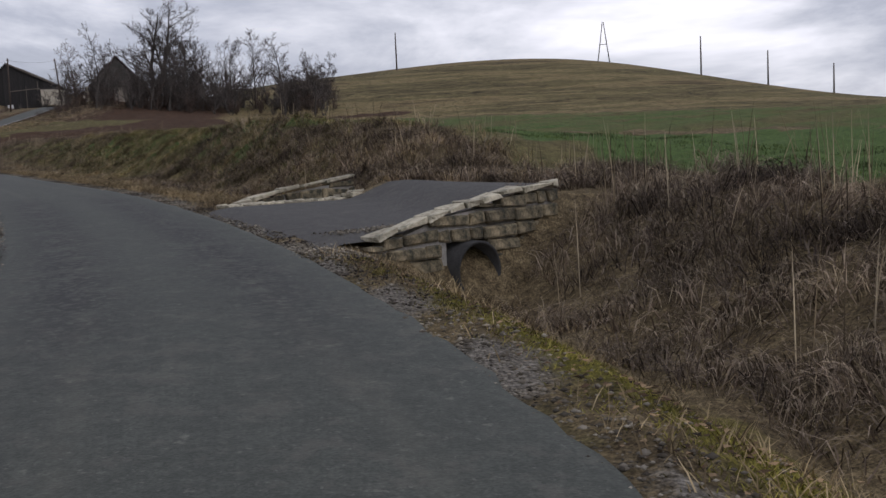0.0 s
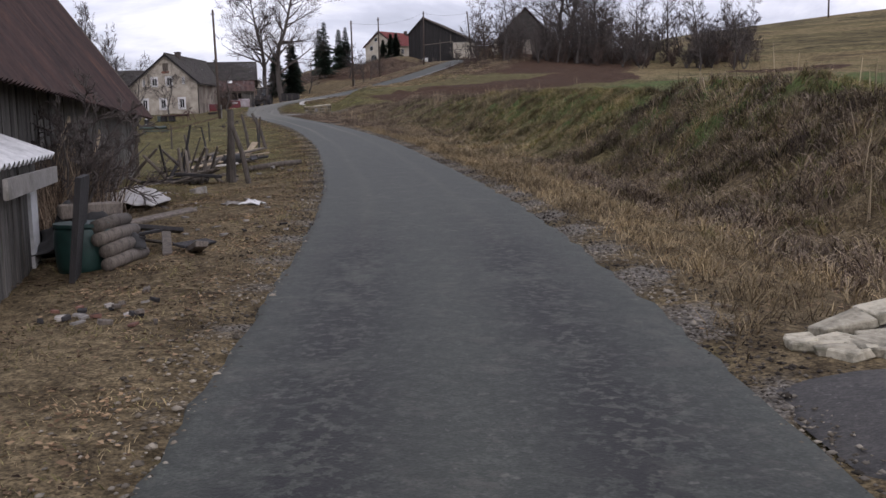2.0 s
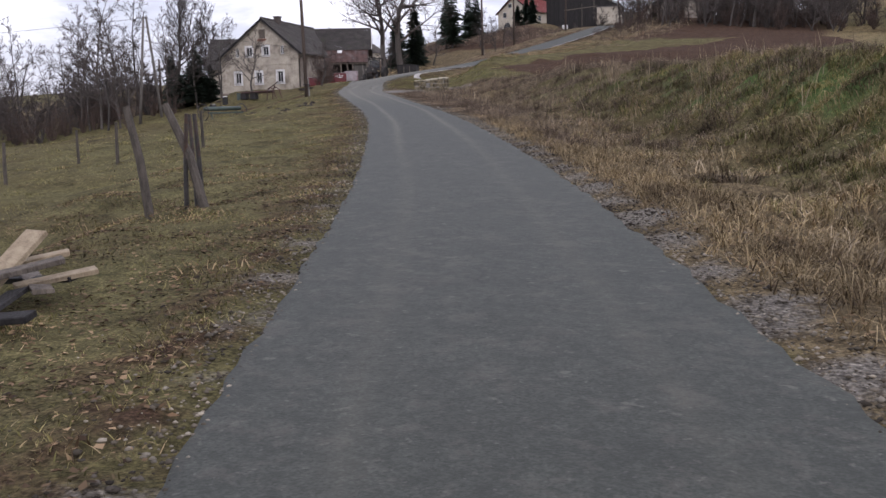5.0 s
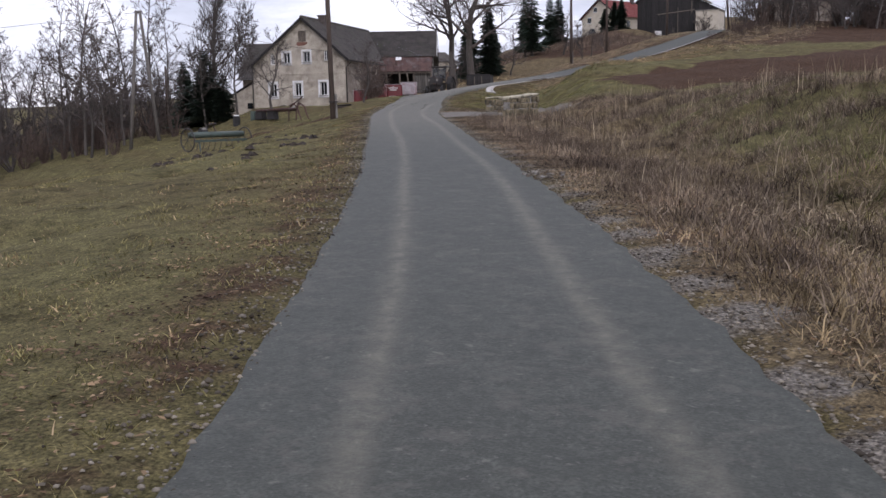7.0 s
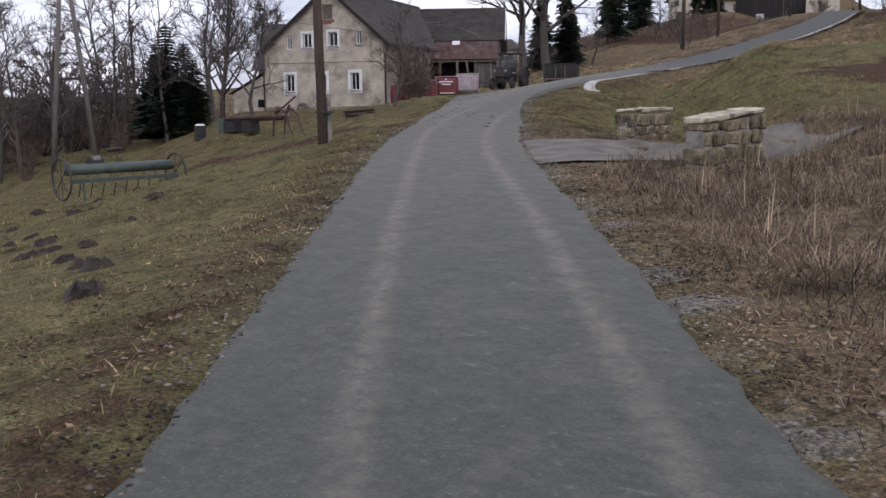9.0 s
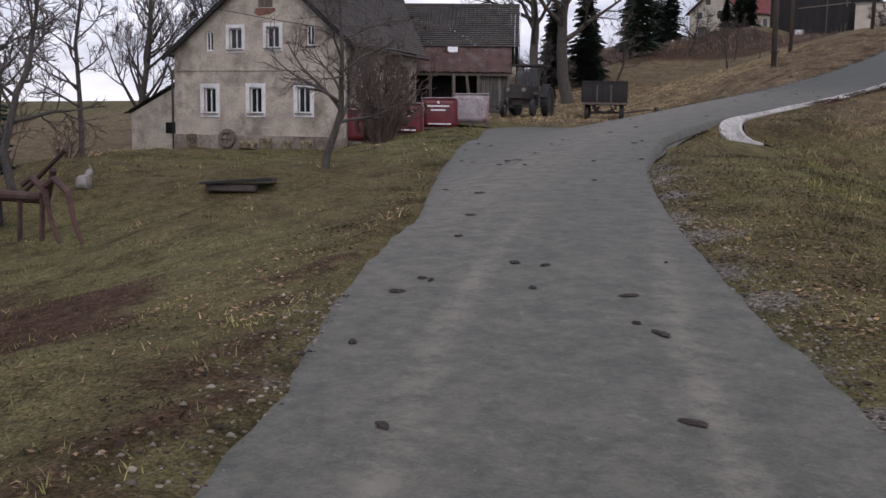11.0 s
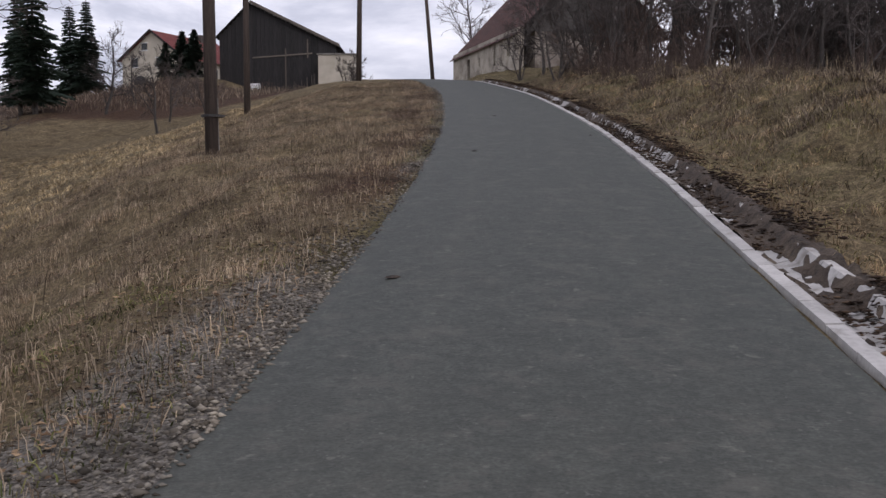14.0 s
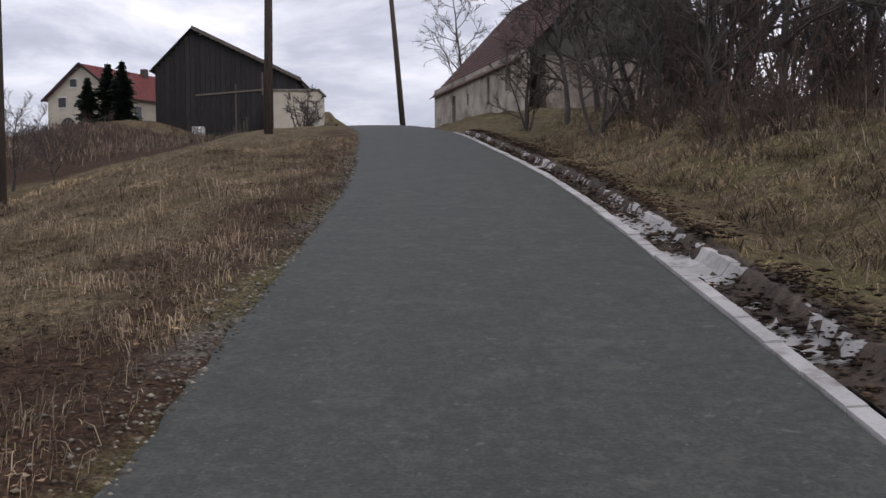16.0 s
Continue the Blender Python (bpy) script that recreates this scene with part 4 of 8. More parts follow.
part("chimney", Geo().box((-3.35, 3.7, RIDGE), (.6, .6, 1.0)).box((-3.35, 3.7, RIDGE + .5), (.72, .72, .12)), SOOT, house, "soot-dark brick chimney")
part("gutter", Geo().tube([(.5, -OV, EAVE_R - .42 * sr + .02), (.5, 9.0, EAVE_R - .42 * sr - .04)], [.07, .07], 8), IRON, house, round_off=True)
part("downpipe", Geo().tube([(.48, .1, EAVE_R - .5), (.08, .1, EAVE_R - .9), (.08, .1, -.3)], [.05, .05, .05], 8), IRON, house, round_off=True)
part("downpipe", Geo().tube([(-8.6, -.1, EAVE_L - .5), (-8.36, -.08, EAVE_L - .9), (-8.36, -.08, -.3)], [.05, .05, .05], 8), IRON, house, round_off=True)
part("skylight", Geo().box((-2.0, 9.3, RIDGE - 2.0 * sr + .34), (.5, .9, .06), Matrix.Rotation(math.atan(sr), 3, "Y")), LIMEWASH, house, "pale open skylight")
# small openings in the side wall, facing the lane
for yy, zz, w, h in ((2.3, 1.2, .7, 1.9), (4.4, 3.0, .45, .6), (5.8, 2.9, .4, .55), (6.2, 1.2, .5, .7)):
    part("side_opening", Geo().box((.012, yy, zz), (.03, w, h)), OLDWOOD, house, "boarded opening in the side wall")
# lean-to on the left
part("lean_to_wall", Geo().solid([(-11.3, 1.0, -.9), (-8.3, 1.0, -.9), (-8.3, 1.0, 3.0), (-11.3, 1.0, 1.5)], (0, 0, 0), (0, 5, 0)), PLASTER, house, "low plastered lean-to")
part("lean_to_roof", tiled_slope((-11.6, 6.2, 1.45), (-11.6, .8, 1.45), (-8.32, .8, 3.15), (-8.32, 6.2, 3.15), 10, 20, 3), ROOFTILE, house)
for x, z, w, h in ((-8.65, 2.25, .26, .55), (-9.2, .85, .5, .5)):
    part("lean_to_window", Geo().box((x, .985, z), (w, .04, h)), GLASS, house)

# the barn across the back, turned a little from the house: local x along the ridge, local y towards the back, origin at the porch's right eave corner
BARN = heading(-78.18, 124.14, HB, 33.5)
barn = thing("barn", "long dark-tiled wooden barn with a rusty metal porch roof", "barn", BARN)


def barn_top(y):
    """Underside of the roof over the gable wall."""
    if y < 1.95:
        return 3.86 + .73 * y
    return 5.3 + (y - 1.9) * .74 if y < 5.33 else 7.85 - (y - 5.33) * .72


# The porch's shade is put into this wall's near-black colour.
part("barn_wall", Geo().box((-4.9, 5.6, 2.0), (9.4, 7.0, 5.2)), DARKWOOD, barn, "boarded wall coloured near-black for the shade under the porch")
bg = []
plank_wall(bg, (0, .3, 0), (0, 9.55, 0), .1, lambda t: barn_top(.3 + 9.25 * t), .21, .035, 3)
plank_wall(bg, (-1.75, .42, 0), (-.03, .42, 0), .3, lambda t: 3.95, .2, .03, 13)
for g in bg:
    part("board", g, BOARD, barn)
# No hole is cut: the dark inside the loft is this panel's colour.
part("loft_door", Geo().box((.035, 4.35, 5.75), (.04, .8, 1.5)), DARKWOOD, barn, "dark loft opening in the gable")
part("gable_rail", Geo().beam((.05, .4, 4.55), (.05, 9.4, 4.45), .06, .14), OLDWOOD, barn)
part("barn_roof", tiled_slope((-11.2, 1.85, 5.38), (.45, 1.85, 5.38), (.45, 5.33, 7.98), (-11.2, 5.33, 7.98), 20, 48, 4), ROOFTILE, barn, "dark weathered tile roof")
part("barn_roof", tiled_slope((.45, 9.8, 4.7), (-11.2, 9.8, 4.7), (-11.2, 5.33, 7.98), (.45, 5.33, 7.98), 20, 48, 5), ROOFTILE, barn)
part("ridge_cap", Geo().tube([(-11.2, 5.33, 8.0), (.45, 5.33, 8.0)], [.11, .11], 8), ROOFTILE, barn, round_off=True)
part("porch_roof", sheet_slope((-7.2, 0, 3.94), (.06, 0, 3.94), (.06, 2.05, 5.46), (-7.2, 2.05, 5.46), 12, depth=.03, seed=2), RUST, barn, "rusty red sheet porch roof")
part("verge_board", Geo().beam((.5, 1.85, 5.42), (.5, 5.33, 8.02), .05, .2), LIMEWASH, barn, "white verge board")
part("verge_board", Geo().beam((.5, 9.8, 4.74), (.5, 5.33, 8.02), .05, .24), DARKWOOD, barn)
part("roof_hatch", Geo().box((-3.2, 1.62, 5.2), (.55, .5, .08), Matrix.Rotation(math.atan(.74), 3, "X")), WHITE, barn, "white roof hatch")
for x, lean in ((-4.3, 0), (-3.05, .05), (-2.35, .45), (-1.7, 0), (-.05, 0)):
    part("porch_post", Geo().beam((x + lean, .22, .2), (x, .2, 3.86), .15, .15), OLDWOOD, barn)
part("porch_plate", Geo().beam((-7.0, .2, 3.82), (.03, .2, 3.82), .14, .16), OLDWOOD, barn)
for x, h in ((-3.0, .9), (-2.6, .7), (-2.1, 1.1)):
    part("stored_board", Geo().beam((x, .6, .7), (x + .9, .75, .9 + h), .05, .16), OLDWOOD, barn, "loose boards stood under the porch")
part("rear_wing_wall", Geo().box((-14.4, 3.8, 1.2), (7.0, 8.6, 4.6)), PLASTER_SIDE, barn, "dark plastered rear wing")
part("rear_wing_gable", Geo().solid([(-17.9, -.5, 3.4), (-17.9, 8.1, 3.4), (-17.9, 4.3, 6.85)], (0, 0, 0), (.3, 0, 0)), DARKPLASTER, barn)
part("rear_wing_roof", tiled_slope((-18.3, -1.1, 3.3), (-11.0, -1.1, 3.3), (-11.0, 4.3, 7.05), (-18.3, 4.3, 7.05), 22, 30, 8), ROOFTILE, barn)
part("rear_wing_roof", tiled_slope((-11.0, 9.2, 3.4), (-18.3, 9.2, 3.4), (-18.3, 4.3, 7.05), (-11.0, 4.3, 7.05), 20, 30, 9), ROOFTILE, barn)

# the boarded shed by the lane: local y along its front wall towards the far corner, local x towards the lane
SHED = heading(-19.9, 29.95, .8, 37)
shed = thing("wooden_shed", "weathered grey board shed under a steep rusty corrugated roof", "shed", SHED)
sg = []
plank_wall(sg, (-.95, -17.5, 0), (0, 0, 0), -.3, lambda t: 1.95 - .2 * t, .17, .03, 5)
plank_wall(sg, (0, 0, 0), (-6.0, 0, 0), -.5, lambda t: 1.75 + 4.3 * (1 - abs(t - .5) / .5), .18, .03, 6)
plank_wall(sg, (-6.9, -17.5, 0), (-.95, -17.5, 0), -.5, lambda t: 1.75 + 4.3 * (1 - abs(t - .5) / .5), .3, .03, 16)
for g in sg:
    part("board", g, BOARD, shed)
part("corner_post", Geo().box((.0, .02, .7), (.16, .16, 2.3)), OLDWOOD, shed)
part("inner_wall", Geo().box((-4, -8.9, .6), (5.4, 17, 2.0)), DARKWOOD, shed)
part("roof", sheet_slope((.45, .35, 1.62), (-.5, -18, 1.86), (-3.9, -18, 6.5), (-3.0, .35, 6.4), 92, depth=.026, seed=3), SHEDRUST, shed, "rusty brown corrugated iron roof")
part("roof", sheet_slope((-7.3, -18, 1.62), (-6.45, .35, 1.62), (-3.0, .35, 6.4), (-3.9, -18, 6.5), 92, depth=.026, seed=4), SHEDRUST, shed)
part("bargeboard", Geo().beam((.42, .38, 1.6), (-3.0, .38, 6.38), .05, .14).beam((-6.5, .38, 1.6), (-3.0, .38, 6.42), .05, .14), OLDWOOD, shed)
for yy, z0, z1 in ((-9.6, 1.0, .4), (-8.3, .5, 1.3), (-11.4, .9, 1.5)):
    part("loose_plank", Geo().beam((.12 + yy * .054, yy, z0), (.2 + yy * .054, yy + 1.5, z1), .03, .12), TIMBER, shed, "pale plank nailed aslant")

# the low hut with a pale sheet roof in front of it
PALESHEET = surface("pale_sheet_roofing", (.34, .34, .34), (.62, .62, .61), 2, .7, .3, 14, vary=.05)
HUT = heading(-11.0, 17.75, .84, 37)
hut = thing("low_hut", "small board hut with a pale corrugated sheet roof", "shed", HUT)
hg = []
plank_wall(hg, (0, -2.8, 0), (0, 0, 0), -.2, lambda t: .96, .2, .03, 7)
plank_wall(hg, (0, 0, 0), (-.75, 0, 0), -.3, lambda t: 1.0 + .25 * t, .19, .03, 8)
for g in hg:
    part("board", g, BOARD, hut)
part("hut_core", Geo().box((-.4, -1.4, .35), (.7, 2.7, 1.2)), DARKWOOD, hut)
part("roof", sheet_slope((.2, .12, 1.04), (.2, -3.0, 1.02), (-.95, -3.0, 1.56), (-.95, .12, 1.5), 14, depth=.022, seed=5), PALESHEET, hut, "pale grey corrugated sheet roof")
part("fascia", Geo().box((.2, -1.4, .84), (.04, 2.9, .16)), GREYCONC, hut)
part("door_panel", Geo().box((.03, -.5, .4), (.05, .4, .95)), LIMEWASH, hut, "flaking white door panel")

# ---- buildings on the hill ----
BARN2 = heading(-96.5, 214.0, 17.0, 8)
hbarn = thing("black_barn", "tall tarred black wooden barn with a long roof slope", "barn", BARN2)
W2 = 12.6


def barn2_top(x):
    return 5.0 + 3.4 * x / 3.4 if x < 3.4 else 8.4 - (x - 3.4) * 4.4 / 9.2


hb = []
plank_wall(hb, (0, 0, 0), (W2, 0, 0), -1.5, lambda t: barn2_top(t * W2), .45, .04, 11)
for g in hb:
    part("board", g, DARKWOOD, hbarn)
part("barn_core", Geo().solid([(0.05, .1, -1.5), (W2 - .05, .1, -1.5), (W2 - .05, .1, 3.9), (3.4, .1, 8.2), (.05, .1, 4.9)], (0, 0, 0), (0, 14, 0)), DARKWOOD, hbarn)
part("roof", tiled_slope((W2 + .5, -.5, 3.85), (W2 + .5, 14.3, 3.85), (3.4, 14.3, 8.55), (3.4, -.5, 8.55), 14, 30, 12), ROOFTILE, hbarn, "brown tiled roof slope")
part("roof", tiled_slope((-.4, 14.3, 4.7), (-.4, -.5, 4.7), (3.4, -.5, 8.55), (3.4, 14.3, 8.55), 14, 30, 13), ROOFTILE, hbarn)
part("verge_board", Geo().beam((3.4, -.5, 8.6), (W2 + .5, -.5, 3.9), .06, .3), OLDWOOD, hbarn)
part("door_rail", Geo().beam((3.6, -.08, 2.6), (W2 - 2.5, -.08, 3.1), .08, .15), OLDWOOD, hbarn)
part("doorpost", Geo().beam((7.2, -.08, -1), (7.2, -.08, 3.6), .14, .1), OLDWOOD, hbarn)
part("cladding_post", Geo().beam((9.6, -.08, 2.6), (9.6, -.08, 4.6), .14, .1), OLDWOOD, hbarn)

REDH = heading(-108.6, 224.0, 17.0, -15)
redhouse = thing("cream_house", "cream rendered house with a red tiled roof and an arched doorway", "house", REDH)
part("wall", Geo().box((0, 6.3, 1.2), (9.0, 12.6, 5.4)), CREAM, redhouse)
part("gable", Geo().solid([(-4.5, 0, 3.9), (4.5, 0, 3.9), (0, 0, 7.0)], (0, 0, 0), (0, 12.6, 0)), CREAM, redhouse)
part("roof", tiled_slope((4.95, -.4, 3.6), (4.95, 13.0, 3.6), (0, 13.0, 7.2), (0, -.4, 7.2), 16, 34, 6), REDROOF, redhouse, "red tiled roof slope")
part("roof", tiled_slope((-4.95, 13.0, 3.6), (-4.95, -.4, 3.6), (0, -.4, 7.2), (0, 13.0, 7.2), 16, 34, 7), REDROOF, redhouse)
part("bargeboard", Geo().beam((-5.0, -.42, 3.6), (0, -.42, 7.2), .06, .22).beam((5.0, -.42, 3.6), (0, -.42, 7.2), .06, .22), DARKWOOD, redhouse)
for xx, zz, w, h in ((-1.1, 5.3, .8, .9), (1.1, 3.4, .9, 1.1), (-2.6, 3.4, .9, 1.1), (2.6, 1.2, .9, 1.1)):
    win = part("window", Geo().box((xx, -.03, zz), (w, .06, h)), GLASS, redhouse)
    part("lintel", Geo().box((xx, -.05, zz + h / 2), (w + .2, .08, .1)), LIMEWASH, win)
    part("sill", Geo().box((xx, -.05, zz - h / 2), (w + .2, .08, .1)), LIMEWASH, win)
# The doorway's dark inside is a flat panel in the near-black glass colour.
part("arched_doorway", Geo().solid([(-1.9 + math.cos(q) * .95, -.03, .9 + math.sin(q) * .95) for q in np.linspace(0, math.pi, 12)] + [(-2.85, -.03, -.8), (-.95, -.03, -.8)], (0, 0, 0), (0, .06, 0)), GLASS, redhouse, "dark arched doorway")
for yy in (3.0, 6.4, 9.8):
    part("window", Geo().box((4.52, yy, 2.4), (.06, .9, 1.1)), GLASS, redhouse)
part("chimney", Geo().box((.5, 9.0, 7.1), (.6, .6, 1.2)), SOOT, redhouse)
FARH = heading(-150.0, 228.0, ground(-150.0, 228.0), 20)
farhouse = thing("far_house", "distant cream house with a dark hipped roof on the skyline", "house", FARH)
part("wall", Geo().box((0, 3, 1.4), (6.6, 6, 3.4)), CREAM, farhouse)
part("roof", Geo().add([(-3.9, -.6, 2.9), (3.9, -.6, 2.9), (3.9, 6.6, 2.9), (-3.9, 6.6, 2.9), (-1.4, 3, 5.2), (1.4, 3, 5.2)], [(0, 1, 5, 4), (1, 2, 5), (2, 3, 4, 5), (3, 0, 4), (3, 2, 1, 0)]), ROOFTILE, farhouse, "dark hipped roof")
for xx in (-1.8, .2, 2.0):
    part("window", Geo().box((xx, -.03, 1.5), (.9, .06, 1.1)), GLASS, farhouse)

GARAGE = heading(-84.7, 211.0, 16.9, 8)
garage = thing("flat_roofed_garage", "cream rendered flat-roofed garage beside the black barn", "garage", GARAGE)
part("wall", Geo().box((1.9, 2.5, .9), (3.8, 5, 3.2)), CREAM, garage)
part("roof_slab", Geo().box((1.9, 2.5, 2.57), (4.1, 5.3, .14)), GREYCONC, garage)

ROWH = heading(-63.2, 178.2, 13.9, 22)
rowhouse = thing("roadside_house", "long low whitewashed house with a steep red tiled roof", "house", ROWH)
part("long_wall", wall_with_holes(lambda y: 2.5, -5, 11, -1.5, [(-.2, .25, .55, 1.95), (6.2, 6.9, .0, 1.7), (3.6, 3.9, .9, 1.5), (-3.5, -2.7, .9, 2.0)], 0, .4), PLASTER, rowhouse, "dirty white plastered long wall", m=Matrix.Rotation(radians(90), 4, "Z"))
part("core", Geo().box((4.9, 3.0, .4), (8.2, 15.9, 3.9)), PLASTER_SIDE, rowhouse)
part("gable", Geo().solid([(.2, -5, 2.3), (9.4, -5, 2.3), (4.8, -5, 7.4)], (0, 0, 0), (0, 16, 0)), DARKPLASTER, rowhouse, "dark grey gable")
part("roof", tiled_slope((-.6, 11.4, 2.0), (-.6, -5.4, 2.0), (4.8, -5.4, 7.7), (4.8, 11.4, 7.7), 22, 36, 21), OLDTILE, rowhouse, "weathered red tiled roof slope")
part("roof", tiled_slope((10.2, -5.4, 2.0), (10.2, 11.4, 2.0), (4.8, 11.4, 7.7), (4.8, -5.4, 7.7), 22, 36, 22), OLDTILE, rowhouse)
for y0, z0, w, h in ((.02, 1.25, .45, 1.4), (-3.1, 1.45, .8, 1.1)):
    win = part("window", Geo().box((.2, y0, z0), (.03, w, h)), GLASS, rowhouse)
    part("surround", Geo().box((-.03, y0 - w / 2 - .1, z0), (.06, .2, h + .3)).box((-.03, y0 + w / 2 + .1, z0), (.06, .2, h + .3)).box((-.03, y0, z0 + h / 2 + .08), (.06, w, .16)), LIMEWASH, win)
part("door", Geo().box((.2, 6.55, .85), (.05, .7, 1.7)), DARKWOOD, rowhouse)


# ---- poles ----
def pole(name, label, x, y, height_m, lean=(0, 0), r=.13, stub=False, group="", cap=True):
    z = ground(x, y)
    m = pose(x, y, z)
    t = thing(name, label, "utility pole", m, group)
    part("shaft", Geo().tube([(0, 0, -.4), (lean[0] * .5, lean[1] * .5, height_m * .5), (lean[0], lean[1], height_m)], [r * 1.15, r, r * .75], 10), POLEWOOD, t, round_off=True)
    if stub:
        part("concrete_stub", Geo().box((-.04, .2, .45), (.2, .14, 1.4), None, .85), GREYCONC, t, "concrete foot strapped to the pole")
        part("strap", Geo().tube([(0, .08, .75), (0, .08, .8)], [.24, .24], 10), IRON, t)
    if cap:
        for k in (-1, 1):
            part("insulator", Geo().tube([(lean[0] + k * .16, lean[1], height_m - .35), (lean[0] + k * .16, lean[1], height_m - .2)], [.045, .03], 8), WHITE, t)
        part("crossarm", Geo().beam((lean[0] - .2, lean[1], height_m - .4), (lean[0] + .2, lean[1], height_m - .4), .05, .05), IRON, t)
    return t


pole("utility_pole", "dark wooden utility pole on a concrete foot in the pasture", -53.2, 80.7, 9.0, (-.2, 0), .11, True)
pole("utility_pole", "dark wooden utility pole on a concrete foot in dry grass", -65.3, 127.9, 8.5, (-.1, .1), .12, True)
pole("utility_pole", "grey utility pole in dry hillside grass", -71.3, 148.0, 9.0, (0, 0), .12)
pole("utility_pole", "dark utility pole beside the lane", -69.3, 160.2, 8.5, (.15, 0), .13)
pole("utility_pole", "leaning utility pole at the crest of the lane", -67.9, 178.3, 8.5, (-.75, 0), .13)
for hx, hy, hh in ((-9.9, 217, 8), (54, 211, 8), (67, 208, 7), (79, 204, 6)):
    pole("utility_pole", "distant utility pole on the hilltop", hx, hy, hh, (0, 0), .16, False, "hilltop poles", False)


GREYPOLE = surface("grey_pole_wood", (.07, .064, .058), (.17, .155, .14), 3, .9, .3, 30, stretch=(8, 8, .6), vary=.2)


def a_pole(x, y, h, spread, label, turn=0):
    t = thing("a_frame_pole", label, "utility pole", heading(x, y, ground(x, y), turn))
    for k in (-1, 1):
        part("leg", Geo().tube([(k * spread, 0, -.4), (k * .1, 0, h)], [.12, .085], 10), GREYPOLE, t, round_off=True)
    part("crossarm", Geo().beam((-.22, 0, h - .1), (.22, 0, h - .1), .1, .1), IRON, t)
    part("brace", Geo().beam((-spread * .55, 0, h * .45), (spread * .55, 0, h * .45), .08, .1), POLEWOOD, t)
    return t


a_pole(-72.95, 86.0, 8.2, .9, "grey wooden double-legged utility pole in the pasture", 57)
pole("utility_pole", "short grey pole at the edge of the wood", -78.2, 92.3, 4.6, (0, 0), .1, False, "", False)
a_pole(34.2, 214, 8.5, 1.3, "distant double-legged pole on the hilltop", 0)


def wire(a, b, sag):
    pts = [Vector(a).lerp(Vector(b), t) - Vector((0, 0, sag * 4 * t * (1 - t))) for t in np.linspace(0, 1, 14)]
    return Geo().tube(pts, [.012] * 14, 4)


wires = thing("overhead_wires", "thin black overhead wires strung between the poles", "cable")
part("wire", wire((-72.95, 86.0, ground(-72.95, 86.0) + 8.1), (-77.3, 109.9, 8.3), .35), RUBBER, wires)
part("wire", wire((-72.95, 86.0, ground(-72.95, 86.0) + 8.1), (-120, 60, 8), .8), RUBBER, wires)
part("wire", wire((-69.15, 160.2, ground(-69.3, 160.2) + 8.2), (-68.6, 178.3, ground(-67.9, 178.3) + 8.2), .4), RUBBER, wires)
part("wire", wire((-65.4, 128.0, ground(-65.3, 127.9) + 8.2), (-69.15, 160.2, ground(-69.3, 160.2) + 8.2), .8), RUBBER, wires)


# ---- culvert with stone parapets, and the field drive ----
def on_line(s, d):
    """The place at run s and offset d to the right of the road."""
    x, y, z = (float(np.interp(s, RUN, LINE[:, k])) for k in range(3))
    tx, ty = float(np.interp(s, RUN, TANG[:, 0])), float(np.interp(s, RUN, TANG[:, 1]))
    return Vector((x + d * ty, y - d * tx, z))


def rough_block(size, seed, rough=.03):
    """A hewn stone about the origin with uneven faces."""
    rng = random.Random(seed)
    bm = bmesh.new()
    bmesh.ops.create_cube(bm, size=1)
    for v in bm.verts:
        v.co = Vector((v.co.x * size[0], v.co.y * size[1], v.co.z * size[2])) + Vector([rng.uniform(-rough, rough) for _ in range(3)])
    bmesh.ops.bevel(bm, geom=bm.edges, offset=min(.02, min(size) * .14), segments=1, affect="EDGES")
    me = bpy.data.meshes.new("stone")
    bm.to_mesh(me)
    bm.free()
    return me


